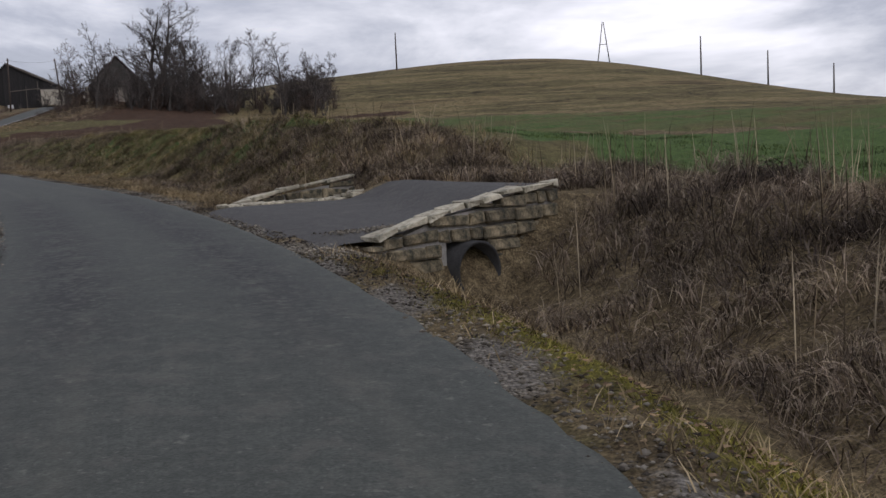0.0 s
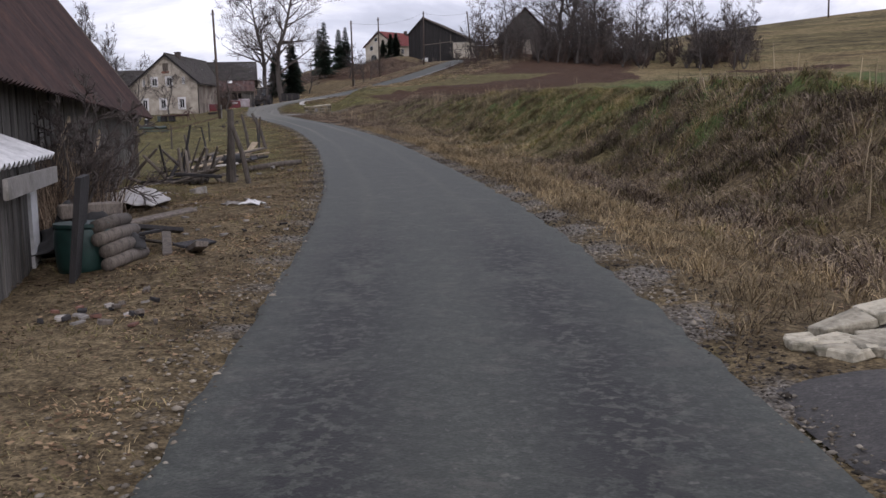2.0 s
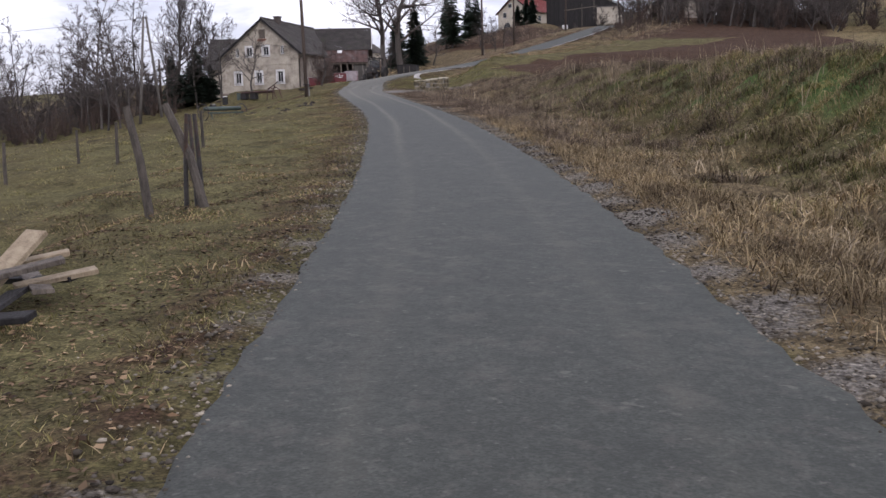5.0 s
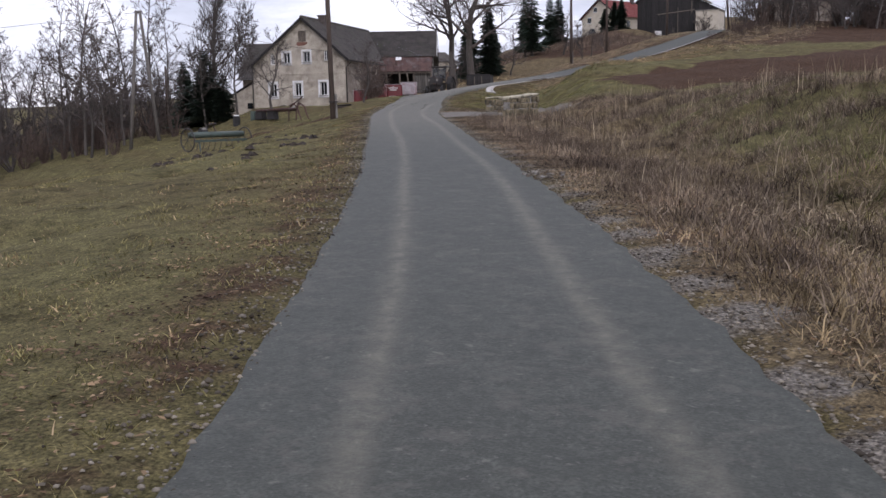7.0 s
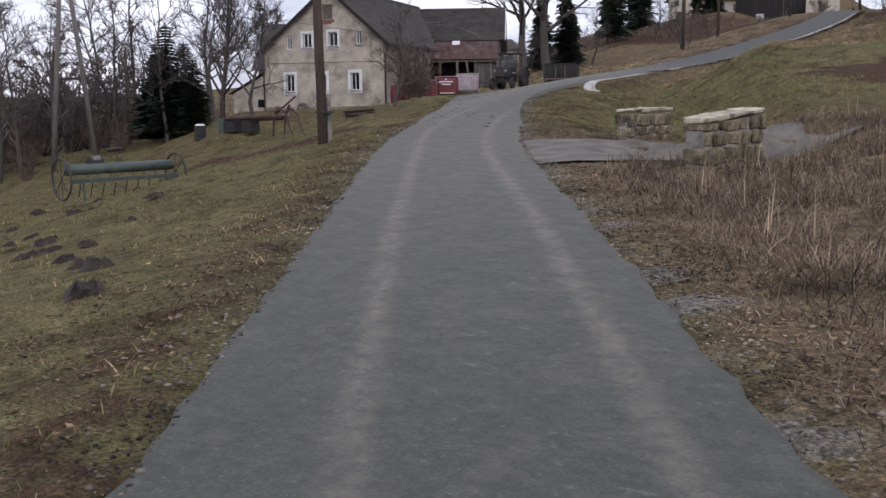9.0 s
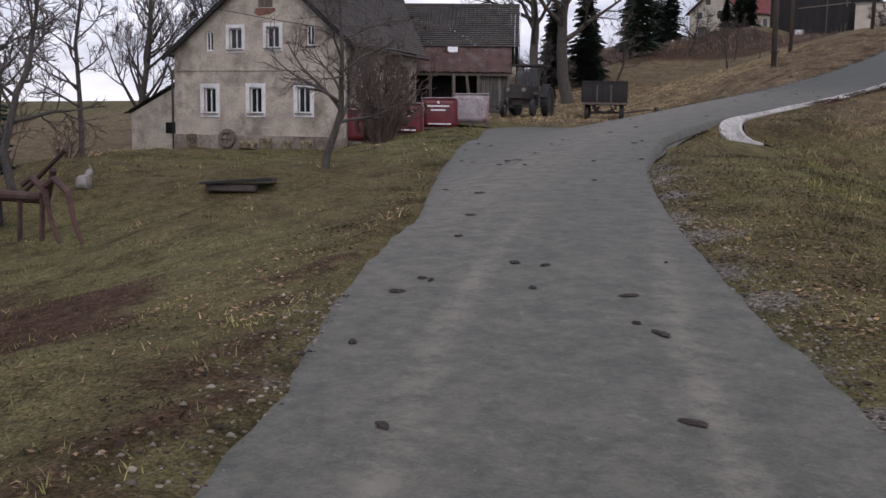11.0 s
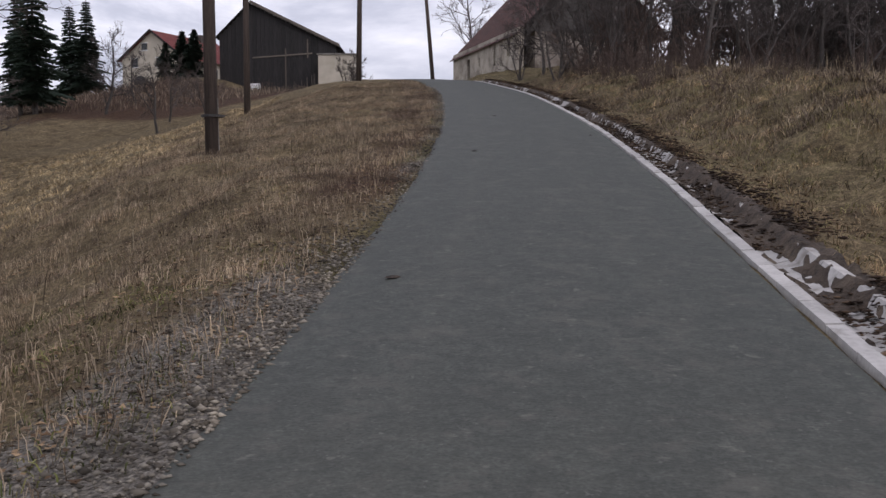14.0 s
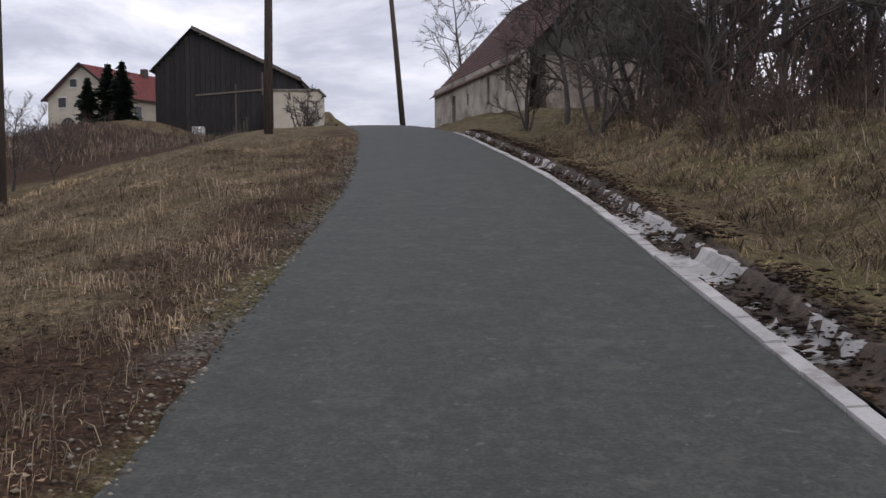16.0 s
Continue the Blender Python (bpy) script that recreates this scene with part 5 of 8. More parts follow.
def parapet(name, label, a, b, base, top0, top1, bulge, depth, course, hole=None, seed=0):
    """A wall of coursed stones from a to b (plan), with a sloping cap; hole: (distance, height, radius) of a pipe."""
    rng = random.Random(seed)
    a, b = Vector((*a, 0)), Vector((*b, 0))
    length = (b - a).length
    turn = math.degrees(math.atan2((b - a).y, (b - a).x))
    t = thing(name, label, "parapet", pose(a.x, a.y, 0, 0, 0, turn))

    def top(u):
        k = u / length
        return top0 + (top1 - top0) * k + bulge * math.sin(math.pi * min(k * .9, 1))

    z, row, usual = base, 0, course
    while z < max(top0, top1) + bulge:
        u = -rng.uniform(0, .15)
        course = usual * rng.uniform(.75, 1.3)
        while u < length:
            w = rng.choice((rng.uniform(.16, .3), rng.uniform(.3, .62)))
            u1 = min(u + w, length)
            u0 = max(u, 0)
            mid = (u0 + u1) / 2
            h = min(course, top(mid) - .1 - z)
            clash = hole and math.hypot(mid - hole[0], z + h / 2 - hole[1]) < hole[2] + .06
            if h > .05 and u1 - u0 > .08 and not clash:
                me = rough_block((u1 - u0 - .018, depth + rng.uniform(-.05, .03), h - .016 - rng.uniform(0, .02)), rng.random(), .022)
                part("stone", me, STONE, t, m=pose(mid, depth / 2 + rng.uniform(-.03, .015), z + h / 2, rng.uniform(-2, 2), rng.uniform(-2.5, 2.5), rng.uniform(-3, 3)))
            u = u1
        z += course
        row += 1
    u = .1 if hole else 0
    while u < length - .05:
        u1 = min(u + rng.uniform(.25, .6), length)
        me = rough_block((math.hypot(u1 - u, top(u1) - top(u)) - .012, depth + .01, rng.uniform(.05, .075)), rng.random(), .022)
        part("cap_stone", me, COPING, t, m=pose((u + u1) / 2, depth / 2, (top(u) + top(u1)) / 2 - .045 + rng.uniform(-.012, .012), rng.uniform(-3, 3), -math.degrees(math.atan2(top(u1) - top(u), u1 - u)), 0))
        u = u1
    g = Geo().solid([(.02, .06, base - .2), (length - .02, .06, base - .2), (length - .02, .06, top(length) - .12), (length * .5, .06, top(length * .5) - .12), (.02, .06, top(.02) - .12)], (0, 0, 0), (0, depth - .12, 0))
    part("mortar_core", g, GREYCONC, t, "dark mortar between the stones") if not hole else None
    return t


rp = parapet("stone_parapet", "coursed sandstone culvert parapet with a sloping pale cap beside the drive", PARAPET_A, PARAPET_B, -.2, .62, 1.08, .1, .25, .17, (1.48, .14, .31), 3)
dark = Geo().solid([(.05, .06, -.25), (1.14, .06, -.25), (1.14, .06, .78), (.05, .06, .48)], (0, 0, 0), (0, .14, 0))
dark.solid([(1.82, .06, -.25), (2.95, .06, -.25), (2.95, .06, .95), (1.82, .06, .84)], (0, 0, 0), (0, .14, 0)).solid([(1.14, .06, .48), (1.82, .06, .48), (1.82, .06, .84), (1.14, .06, .78)], (0, 0, 0), (0, .14, 0))
part("mortar_core", dark, GREYCONC, rp, "dark mortar between the stones")
ring = Geo()
n = 28
pts = []
for r, y in ((.31, -.12), (.31, 3.0), (.345, 3.0), (.345, -.12)):
    pts += [(1.48 + r * math.cos(2 * math.pi * i / n), y, .14 + r * math.sin(2 * math.pi * i / n)) for i in range(n)]
ring.add(pts, [(k * n + i, k * n + (i + 1) % n, ((k + 1) % 4) * n + (i + 1) % n, ((k + 1) % 4) * n + i) for k in range(4) for i in range(n)])
part("pipe", ring, RUBBER, rp, "black corrugated drain pipe", round_off=True)
# Added black disc stands for the dark inside the pipe and hides the ground.
part("pipe_plug", Geo().wheel((1.48, .4, .14), .315, .05, (0, 1, 0), n, .0), RUBBER, rp)
parapet("stone_parapet", "low sandstone parapet with pale caps beyond the drive", (-1.61, 17.5), (-3.5, 16.25), .45, 1.24, .84, .05, .22, .17, None, 5)
kerb = thing("crumbling_kerb", "pale crumbling stone strip along the drive", "kerb")
rngq = random.Random(31)
for k in range(46):
    f = k / 45
    off = rngq.uniform(-.12, .16)
    x, y = -3.42 + 2.0 * f + .55 * off, 15.75 + 1.25 * f - .83 * off
    a_ = rngq.uniform(.1, .3)
    part("kerb_stone", rough_block((a_ * 1.2, rngq.uniform(.14, .3), .06), k, .016), COPING, kerb, m=pose(x, y, ground(x, y) + .025, rngq.uniform(-4, 4), rngq.uniform(-4, 4), rngq.uniform(15, 55)))


def drive_mesh(name, near_a, near_b, far_a, far_b, lift):
    u, v = np.meshgrid(np.linspace(0, 1, 14), np.linspace(0, 1, 14))
    P = [(near_a[k] * (1 - u) + near_b[k] * u) * (1 - v) + (far_a[k] * (1 - u) + far_b[k] * u) * v for k in (0, 1)]
    P[0] = P[0] + .12 * np.sin(9 * u) * v
    Z = lay(P[0], P[1]) + lift
    Z = Z - (lift + .03) * (1 - smooth(0, .12, v))
    return grid_mesh(name, P[0], P[1], Z)


dm = drive_mesh("field_drive", (-1.2, 9.95), (-3.62, 14.95), (1.75, 13.6), (-.9, 16.6), .06)
dm.materials.append(NEWASPHALT)
tagged(new("field_drive", dm), "dark asphalt field drive over the culvert", "pavement", kind="structure")


# ---- concrete gutter along the upper lane ----
PROFILE = [(-.29, .02), (-.19, .025), (-.13, -.045), (-.02, -.08), (.1, -.05), (.17, .05), (.24, .05), (.24, -.2), (-.29, -.2)]


def trough(a, b, da, db, jog, ka, kb):
    """One open channel piece between the places a and b, with the directions da and db across its ends."""
    g, n = Geo(), len(PROFILE)
    pts = [p + Vector((dr.y, -dr.x, 0)) * (x * k) + Vector((0, 0, z + jog)) for p, dr, k in ((a, da, ka), (b, db, kb)) for x, z in PROFILE]
    g.add([tuple(p) for p in pts], [(i, (i + 1) % n, n + (i + 1) % n, n + i) for i in range(n)] + [tuple(range(n - 1, -1, -1)), tuple(range(n, 2 * n))])
    me = g.mesh("trough")
    fix_normals(me)
    me.materials.append(CONCRETE)
    return me


gutter = thing("concrete_gutter", "pale concrete drainage channel of open trough pieces along the lane", "gutter", None, "", "structure")
rngg = random.Random(4)
fine_s = np.arange(112.9, 177, .05)
line_g = [on_line(s, float(np.interp(s, GUTTER_S, GUTTER_D))) + Vector((0, 0, float(gutter_z(s)) - float(road_z(s)))) for s in fine_s]
run_g = np.r_[0, np.cumsum([(q - p).length for p, q in zip(line_g, line_g[1:])])]
at = 0.0


def gutter_at(u):
    return Vector([float(np.interp(u, run_g, [v[k] for v in line_g])) for k in range(3)])


while at < run_g[-1] - 1.2:
    step = .4 if at < 9 else .55
    ends = []
    for u in (at + .009, at + step - .009):
        dr = gutter_at(min(u + .35, run_g[-1])) - gutter_at(max(u - .35, 0))
        ends.append((gutter_at(u), Vector((dr.x, dr.y, 0)).normalized()))
    ob = new("trough", trough(ends[0][0], ends[1][0], ends[0][1], ends[1][1], rngg.uniform(-.008, .008), *(float(.8 + .2 * smooth(1.2, 4.5, u)) for u in (at, at + step))))
    ob.parent = gutter
    at += step


# leaf mould and mud that lies in the channel
silt_s = np.arange(114.5, 176, .12)
silt_o = np.linspace(-.17, .33, 14)
SS, OO = np.meshgrid(silt_s, silt_o, indexing="ij")
DD = np.interp(SS, GUTTER_S, GUTTER_D) + OO
SX = np.interp(SS, RUN, LINE[:, 0]) + DD * np.interp(SS, RUN, TANG[:, 1])
SY = np.interp(SS, RUN, LINE[:, 1]) - DD * np.interp(SS, RUN, TANG[:, 0])
bed = np.interp(OO, [x for x, _ in PROFILE[:7]], [z for _, z in PROFILE[:7]])
fill = .3 * soft_noise(SS, OO * 3, 1.3, 12) + .35 * soft_noise(SX, SY, .22, 13) + .45 * soft_noise(SS, OO * 0, 4, 14) - .84 + .34 * smooth(118, 126, SS) + .2 * OO
SZ = gutter_z(SS) + bed + np.clip(fill, -.12, .06) * .5
sm = grid_mesh("gutter_silt", SX.T, SY.T, SZ.T)
sm.materials.append(surface("leaf_mould", (.018, .013, .01), (.085, .062, .044), 6, 1, .8, 35, stain=(.13, .1, .07), stain_amount=.35, vary=0))
tagged(new("gutter_silt", sm), "dark leaf mould and mud lying in the gutter", "mud", kind="stuff")


# ---- culvert by the second drive ----
parapet("culvert_headwall", "weathered stone culvert headwall with pale cap slabs", (-41.3, 77.95), (-41.6, 76.4), 2.6, 3.9, 3.74, .0, .4, .22, None, 9)
parapet("culvert_headwall", "low grey stone headwall on the far side of the drive", (-45.1, 82.9), (-45.0, 80.7), 2.7, 3.86, 3.84, .0, .3, .2, None, 12)
dm2 = drive_mesh("gravel_drive", (-43.97, 75.81), (-46.74, 79.43), (-39.91, 79.53), (-42.28, 82.65), .04)
GRAVELMAT = surface("pale_gravel", (.06, .053, .043), (.18, .162, .135), 2, 1, .6, 45, vary=0)
dm2.materials.append(GRAVELMAT)
tagged(new("gravel_drive", dm2), "short gravel drive over the concrete culvert", "pavement", kind="structure")


# ---- farm yard: brick pallets, tractor, trailer ----
def brick_pallet(m, front, side, label, writing):
    t = thing("brick_pallet", label, "pallet", m, "pallets of bricks beside the house")
    g = Geo()
    for x in (-.5, 0, .5):
        g.box((x, 0, .05), (.1, 1.0, .1))
    part("pallet_base", g.box((0, 0, .115), (1.1, 1.0, .03)), OLDWOOD, t)
    bm = bmesh.new()
    bmesh.ops.create_cube(bm, size=1)
    for v in bm.verts:
        v.co = Vector((v.co.x * 1.1, v.co.y * 1.02, v.co.z * .88)) + Vector((0, 0, .57))
    bmesh.ops.bevel(bm, geom=bm.edges, offset=.035, segments=2, affect="EDGES")
    bmesh.ops.subdivide_edges(bm, edges=[e for e in bm.edges if e.calc_length() > .3], cuts=6, use_grid_fill=True)
    for v in bm.verts:
        v.co += Vector(noise.noise_vector(v.co * 3 + Vector((m.translation.x, 0, 0)))) * .022
    me = bpy.data.meshes.new("wrapped_bricks")
    bm.to_mesh(me)
    bm.free()
    for p in me.polygons:
        p.use_smooth = True
    me.materials.append(front)
    me.materials.append(side)
    for p in me.polygons:
        p.material_index = 0 if p.normal.y < -.6 else 1
    part("wrapped_bricks", me, None, t, "shrink-wrapped stack of bricks")
    part("top_sheet", rough_block((1.12, 1.04, .03), 3, .012), FOIL, t, "crumpled pale foil top", m=pose(0, 0, 1.03))
    if writing:
        for z, w in ((.78, .68), (.66, .45)):
            part("print_bar", Geo().box((-.05, -.535, z), (w, .01, .05)), WHITE, t)
        part("print_mark", Geo().solid([(-.1, -.53, .86), (0, -.53, .86), (-.05, -.53, .95)], (0, 0, 0), (0, -.012, 0)), WHITE, t)
        part("print_bar", Geo().box((0, -.535, .24), (.7, .01, .04)), WHITE, t)
    return t


RED_LABEL, GREY_LABEL = "red shrink-wrapped pallet of bricks on the grass", "pallet of bricks in torn grey film on the grass"
for k, (x, y, red) in enumerate(((-70.2, 103.8, 1), (-70.0, 105.5, 1), (-69.85, 107.2, 1), (-69.7, 108.95, 0))):
    brick_pallet(heading(x, y, ground(x, y), 37 + (4, 0, 3, -3)[k]) @ Matrix.Scale(1.14, 4), REDSHEET if red else FOIL, FOIL, RED_LABEL if red else GREY_LABEL, red and k in (1, 2))


def tractor(m):
    t = thing("old_tractor", "old dark farm tractor with a framed cab parked on the grass", "tractor", m)
    # local -y is forwards
    part("bonnet", rough_block((.62, 1.5, .62), 2, .01), TRACTORPAINT, t, m=pose(0, -.95, 1.05))
    part("grille", Geo().box((0, -1.72, 1.03), (.56, .03, .52)), IRON, t, "dark slatted grille")
    for x in (-.36, .36):
        lamp = part("headlamp", Geo().wheel((x, -1.66, 1.12), .1, .12, (0, 1, 0), 14), IRON, t)
        part("lens", Geo().wheel((x, -1.725, 1.12), .085, .02, (0, 1, 0), 14), GREYCONC, lamp)
    part("engine", Geo().box((0, -.8, .68), (.42, 1.5, .4)), IRON, t)
    part("front_axle", Geo().beam((-.62, -1.35, .42), (.62, -1.35, .42), .1, .12), IRON, t)
    for x in (-.68, .68):
        tyre = part("front_wheel", Geo().wheel((x, -1.35, .34), .36, .17, (1, 0, 0), 20, .18), RUBBER, t)
        part("rim", Geo().wheel((x, -1.35, .34), .2, .14, (1, 0, 0), 16), IRON, tyre)
        tyre = part("rear_wheel", Geo().wheel((x * 1.12, .6, .66), .68, .32, (1, 0, 0), 26, .32), RUBBER, t)
        lugs = Geo()
        for i in range(22):
            a = 2 * math.pi * i / 22
            lugs.box((x * 1.12, .6 + math.cos(a) * .69, .66 + math.sin(a) * .69), (.3, .05, .06), Matrix.Rotation(a, 3, "X"))
        part("lug", lugs, RUBBER, tyre)
        part("rim", Geo().wheel((x * 1.14, .6, .66), .36, .2, (1, 0, 0), 18), IRON, tyre)
        part("mudguard", Geo().add([(x * 1.12 + sx * .18, .6 + math.cos(a) * .78, .66 + math.sin(a) * .78) for a in np.linspace(.15, 2.9, 10) for sx in (-1, 1)], [(2 * i, 2 * i + 1, 2 * i + 3, 2 * i + 2) for i in range(9)]), TRACTORPAINT, t)
    part("transmission", Geo().box((0, .35, .72), (.5, 1.0, .5)), IRON, t)
    for x in (-.55, .55):
        for y, top in ((-.15, -.05), (.95, .9)):
            part("cab_post", Geo().beam((x, y, .95), (x * .95, top, 2.2), .06, .06), TRACTORPAINT, t)
    part("cab_roof", rough_block((1.3, 1.35, .09), 4, .015), TRACTORPAINT, t, m=pose(0, .42, 2.25))
    part("windscreen", Geo().box((0, -.12, 1.7), (1.02, .015, .8)), bpy.data.materials.get("cab_glass") or cab_glass(), t, "pale hazy windscreen")
    part("dashboard", Geo().box((0, -.12, 1.2), (1.05, .12, .22)), TRACTORPAINT, t)
    part("exhaust", Geo().tube([(.2, -.9, 1.3), (.2, -.9, 2.0)], [.035, .035], 8), IRON, t)
    part("seat", Geo().box((0, .55, 1.15), (.45, .42, .1)).box((0, .75, 1.4), (.45, .08, .4)), RUBBER, t)
    part("mirror", Geo().box((.78, -.05, 1.95), (.03, .14, .2)).beam((.55, -.1, 2.0), (.78, -.05, 1.95), .02, .02), IRON, t)
    return t


def cab_glass():
    mt = bpy.data.materials.new("cab_glass")
    mt.use_nodes = True
    b = mt.node_tree.nodes["Principled BSDF"]
    b.inputs["Base Color"].default_value, b.inputs["Roughness"].default_value = (.32, .34, .36, 1), .12
    b.inputs["Transmission Weight"].default_value, b.inputs["IOR"].default_value = .85, 1.05
    return mt


cab_glass()
tractor(heading(-74.5, 120.2, ground(-74.5, 120.2), 15) @ Matrix.Scale(1.07, 4))


def trailer(m):
    t = thing("farm_trailer", "dark wooden tipping farm trailer standing on the grass", "trailer", m)
    body = part("floor", Geo().box((0, 1.5, .78), (2.0, 3.2, .1)), OLDWOOD, t)
    for k in range(6):
        part("front_board", rough_block((2.05, .05, .15), k, .006), DARKWOOD, t, m=pose(0, -.1, .9 + .16 * k))
        part("side_board", rough_block((.05, 3.2, .15), k + 9, .006), DARKWOOD, t, m=pose(1.0, 1.5, .9 + .16 * k - (.06 if k == 5 else 0)))
        part("side_board", rough_block((.05, 3.2, .15), k + 19, .006), DARKWOOD, t, m=pose(-1.0, 1.5, .9 + .16 * k))
        part("tail_board", rough_block((2.05, .05, .15), k + 29, .006), DARKWOOD, t, m=pose(0, 3.1, .9 + .16 * k))
    for x in (-.32, .3):
        part("stake", Geo().beam((x, -.15, .75), (x, -.15, 1.6), .06, .05), OLDWOOD, t)
    part("chassis", Geo().beam((-.5, 0, .62), (-.5, 3, .62), .08, .16).beam((.5, 0, .62), (.5, 3, .62), .08, .16), IRON, t)
    for y in (.45, 2.4):
        part("axle", Geo().beam((-.7, y, .38), (.7, y, .38), .1, .1).beam((-.5, y, .38), (-.25, y, .65), .06, .06).beam((.5, y, .38), (.25, y, .65), .06, .06), IRON, t)
        for x in (-.78, .78):
            w = part("wheel", Geo().wheel((x, y, .36), .37, .2, (1, 0, 0), 20, .17), RUBBER, t)
            part("rim", Geo().wheel((x, y, .36), .19, .15, (1, 0, 0), 16), IRON, w)
    part("drawbar", Geo().beam((-.4, .2, .5), (0, -1.1, .35), .06, .08).beam((.4, .2, .5), (0, -1.1, .35), .06, .08), IRON, t)
    return t


trailer(heading(-69.9, 119.4, ground(-69.9, 119.4), 27))
cart = thing("wheeled_implement", "small dark two-wheeled implement standing before the tractor", "implement", heading(-75.0, 118.0, ground(-75.0, 118.0), 40))
for x in (-.55, .5):
    w = part("wheel", Geo().wheel((x, 0, .36), .37, .14, (1, .1, 0), 18, .18), RUBBER, cart)
    part("rim", Geo().wheel((x, 0, .36), .2, .1, (1, .1, 0), 14), IRON, w)
part("axle", Geo().beam((-.55, 0, .36), (.5, 0, .36), .07, .07), IRON, cart)
part("frame", Geo().beam((-.35, -.6, .5), (-.3, .9, .55), .07, .09).beam((.3, -.6, .5), (.25, .9, .55), .07, .09).beam((-.4, -.5, .62), (.35, -.5, .62), .06, .06), IRON, cart)
part("upright", Geo().beam((-.3, .3, .5), (-.3, .35, .95), .05, .05).beam((.25, .3, .5), (.25, .35, .95), .05, .05), IRON, cart)
imp = thing("field_implement", "rusty axle implement with black wheels in the grass", "implement", heading(-68.75, 120.6, ground(-68.75, 120.6), 20) @ Matrix.Scale(.72, 4))
part("bar", Geo().beam((-1.0, 0, .35), (.7, .2, .6), .12, .1), RUST, imp)
part("bar", Geo().beam((-.3, -.1, .62), (.6, .2, .72), .14, .06), TIMBER, imp, "pale yellow board")
w = part("wheel", Geo().wheel((1.0, .25, .4), .4, .18, (1, .25, 0), 20, .16), RUBBER, imp)
part("rim", Geo().wheel((1.0, .25, .4), .2, .14, (1, .25, 0), 14), IRON, w)
w = part("wheel", Geo().wheel((-1.1, -.1, .3), .3, .16, (1, .25, 0), 20, .12), RUBBER, imp)
part("rim", Geo().wheel((-1.1, -.1, .3), .15, .12, (1, .25, 0), 14), IRON, w)


# ---- pasture: old implements ----
def seeder(m):
    t = thing("green_hay_rake", "old green horse-drawn hay machine with tall iron wheels on the pasture", "implement", m)
    part("hopper", Geo().tube([(-1.5, 0, .72), (1.5, 0, .72)], [.14, .14], 10), GREENPAINT, t, round_off=True)
    part("frame_bar", Geo().beam((-1.5, -.3, .45), (1.5, -.3, .45), .08, .1), GREENPAINT, t)
    for x in (-1.62, 1.62):
        rim = Geo()
        pts = [(x, math.cos(a) * .52, .5 + math.sin(a) * .52) for a in np.linspace(0, 2 * math.pi, 25)]
        rim.tube(pts, [.03] * 25, 6, False)
        w = part("wheel", rim, IRON, t)
        sp = Geo()
        for i in range(8):
            a = 2 * math.pi * i / 8
            sp.beam((x, 0, .5), (x, math.cos(a) * .5, .5 + math.sin(a) * .5), .015, .015)
        part("spoke", sp, IRON, w)
    for k in range(9):
        x = -1.3 + k * .32
        part("tine", Geo().tube([(x, 0, .62), (x, -.35, .35), (x, -.2, .04)], [.015] * 3, 5), IRON, t)
    part("seat_post", Geo().beam((0, 0, .75), (0, .25, 1.15), .04, .04), IRON, t)
    part("seat", Geo().wheel((0, .3, 1.18), .2, .06, (0, .2, 1), 14), IRON, t, "dark pan seat")
    drum = part("drum", Geo().tube([(-.75, .25, .85), (-.4, .25, .85)], [.16, .16], 12), RUBBER, t, "black drum")
    part("cover", Geo().tube([(-.68, .25, .92), (-.46, .25, .92)], [.13, .13], 12), GREYCONC, drum, "pale cover on the drum")
    part("leg", Geo().beam((-1.2, -.3, .45), (-1.2, -.35, -.05), .05, .05), GREENPAINT, t)
    return t


seeder(heading(-58.2, 78.2, ground(-58.2, 78.2), 84))


def old_plough(m):
    t = thing("rusty_plough", "rusty old plough with curved iron legs on the lawn", "plough", m)
    part("beam", Geo().tube([(-1.6, 0, .55), (0, 0, .6), (.9, 0, .62)], [.06, .06, .05], 8), RUST, t)
    part("beam", Geo().tube([(-1.6, .35, .5), (.7, .2, .55), (1.0, .1, .95)], [.05, .05, .04], 8), RUST, t)
    part("handle", Geo().tube([(.2, .2, .6), (.8, .15, .95), (1.25, .1, 1.2)], [.03, .03, .03], 6), RUST, t)
    for x in (.7, 1.15):
        part("curved_leg", Geo().tube([(x - .2, 0, .75), (x, 0, .85), (x + .25, 0, .7), (x + .35, 0, .35), (x + .5, 0, .08)], [.04, .04, .04, .035, .02], 6), RUST, t)
    for x in (.45, .9):
        part("leg", Geo().beam((x, 0, .6), (x - .05, 0, -.05), .05, .04), RUST, t)
    for x in (-1.5, -.75):
        part("weight_box", rough_block((.42, .4, .42), 3, .02), DARKWOOD, t, "dark box slung under the beam", m=pose(x, .2, .32))
    part("support_drum", Geo().tube([(-1.9, .1, -.15), (-1.9, .1, .55)], [.14, .14], 12), GREENPAINT, t, "dark green drum foot")
    return t


old_plough(heading(-62.0, 86.6, ground(-62.0, 86.6), 4) @ Matrix.Scale(1.15, 4))
fig = Geo().wheel((0, 0, .16), .2, .3, (1, .2, 0), 12).tube([(0, .08, .2), (.06, .16, .42), (.08, .2, .52)], [.12, .1, .06], 8).tube([(.1, .2, .5), (.06, .2, .66)], [.025, .012], 6).tube([(.05, .23, .5), (.0, .25, .64)], [.025, .012], 6)
tagged(part("garden_figure", fig, GREYCONC, None, "", True, heading(-63.1, 88.7, ground(-63.1, 88.7), 20) @ Matrix.Scale(.62, 4)), "small grey-white garden figure on the lawn", "garden figure")
fig2 = thing("drum_stand", "black drum with a pale lid standing among the bushes", "drum", heading(-66.0, 87.0, ground(-66.0, 87.0), 0))
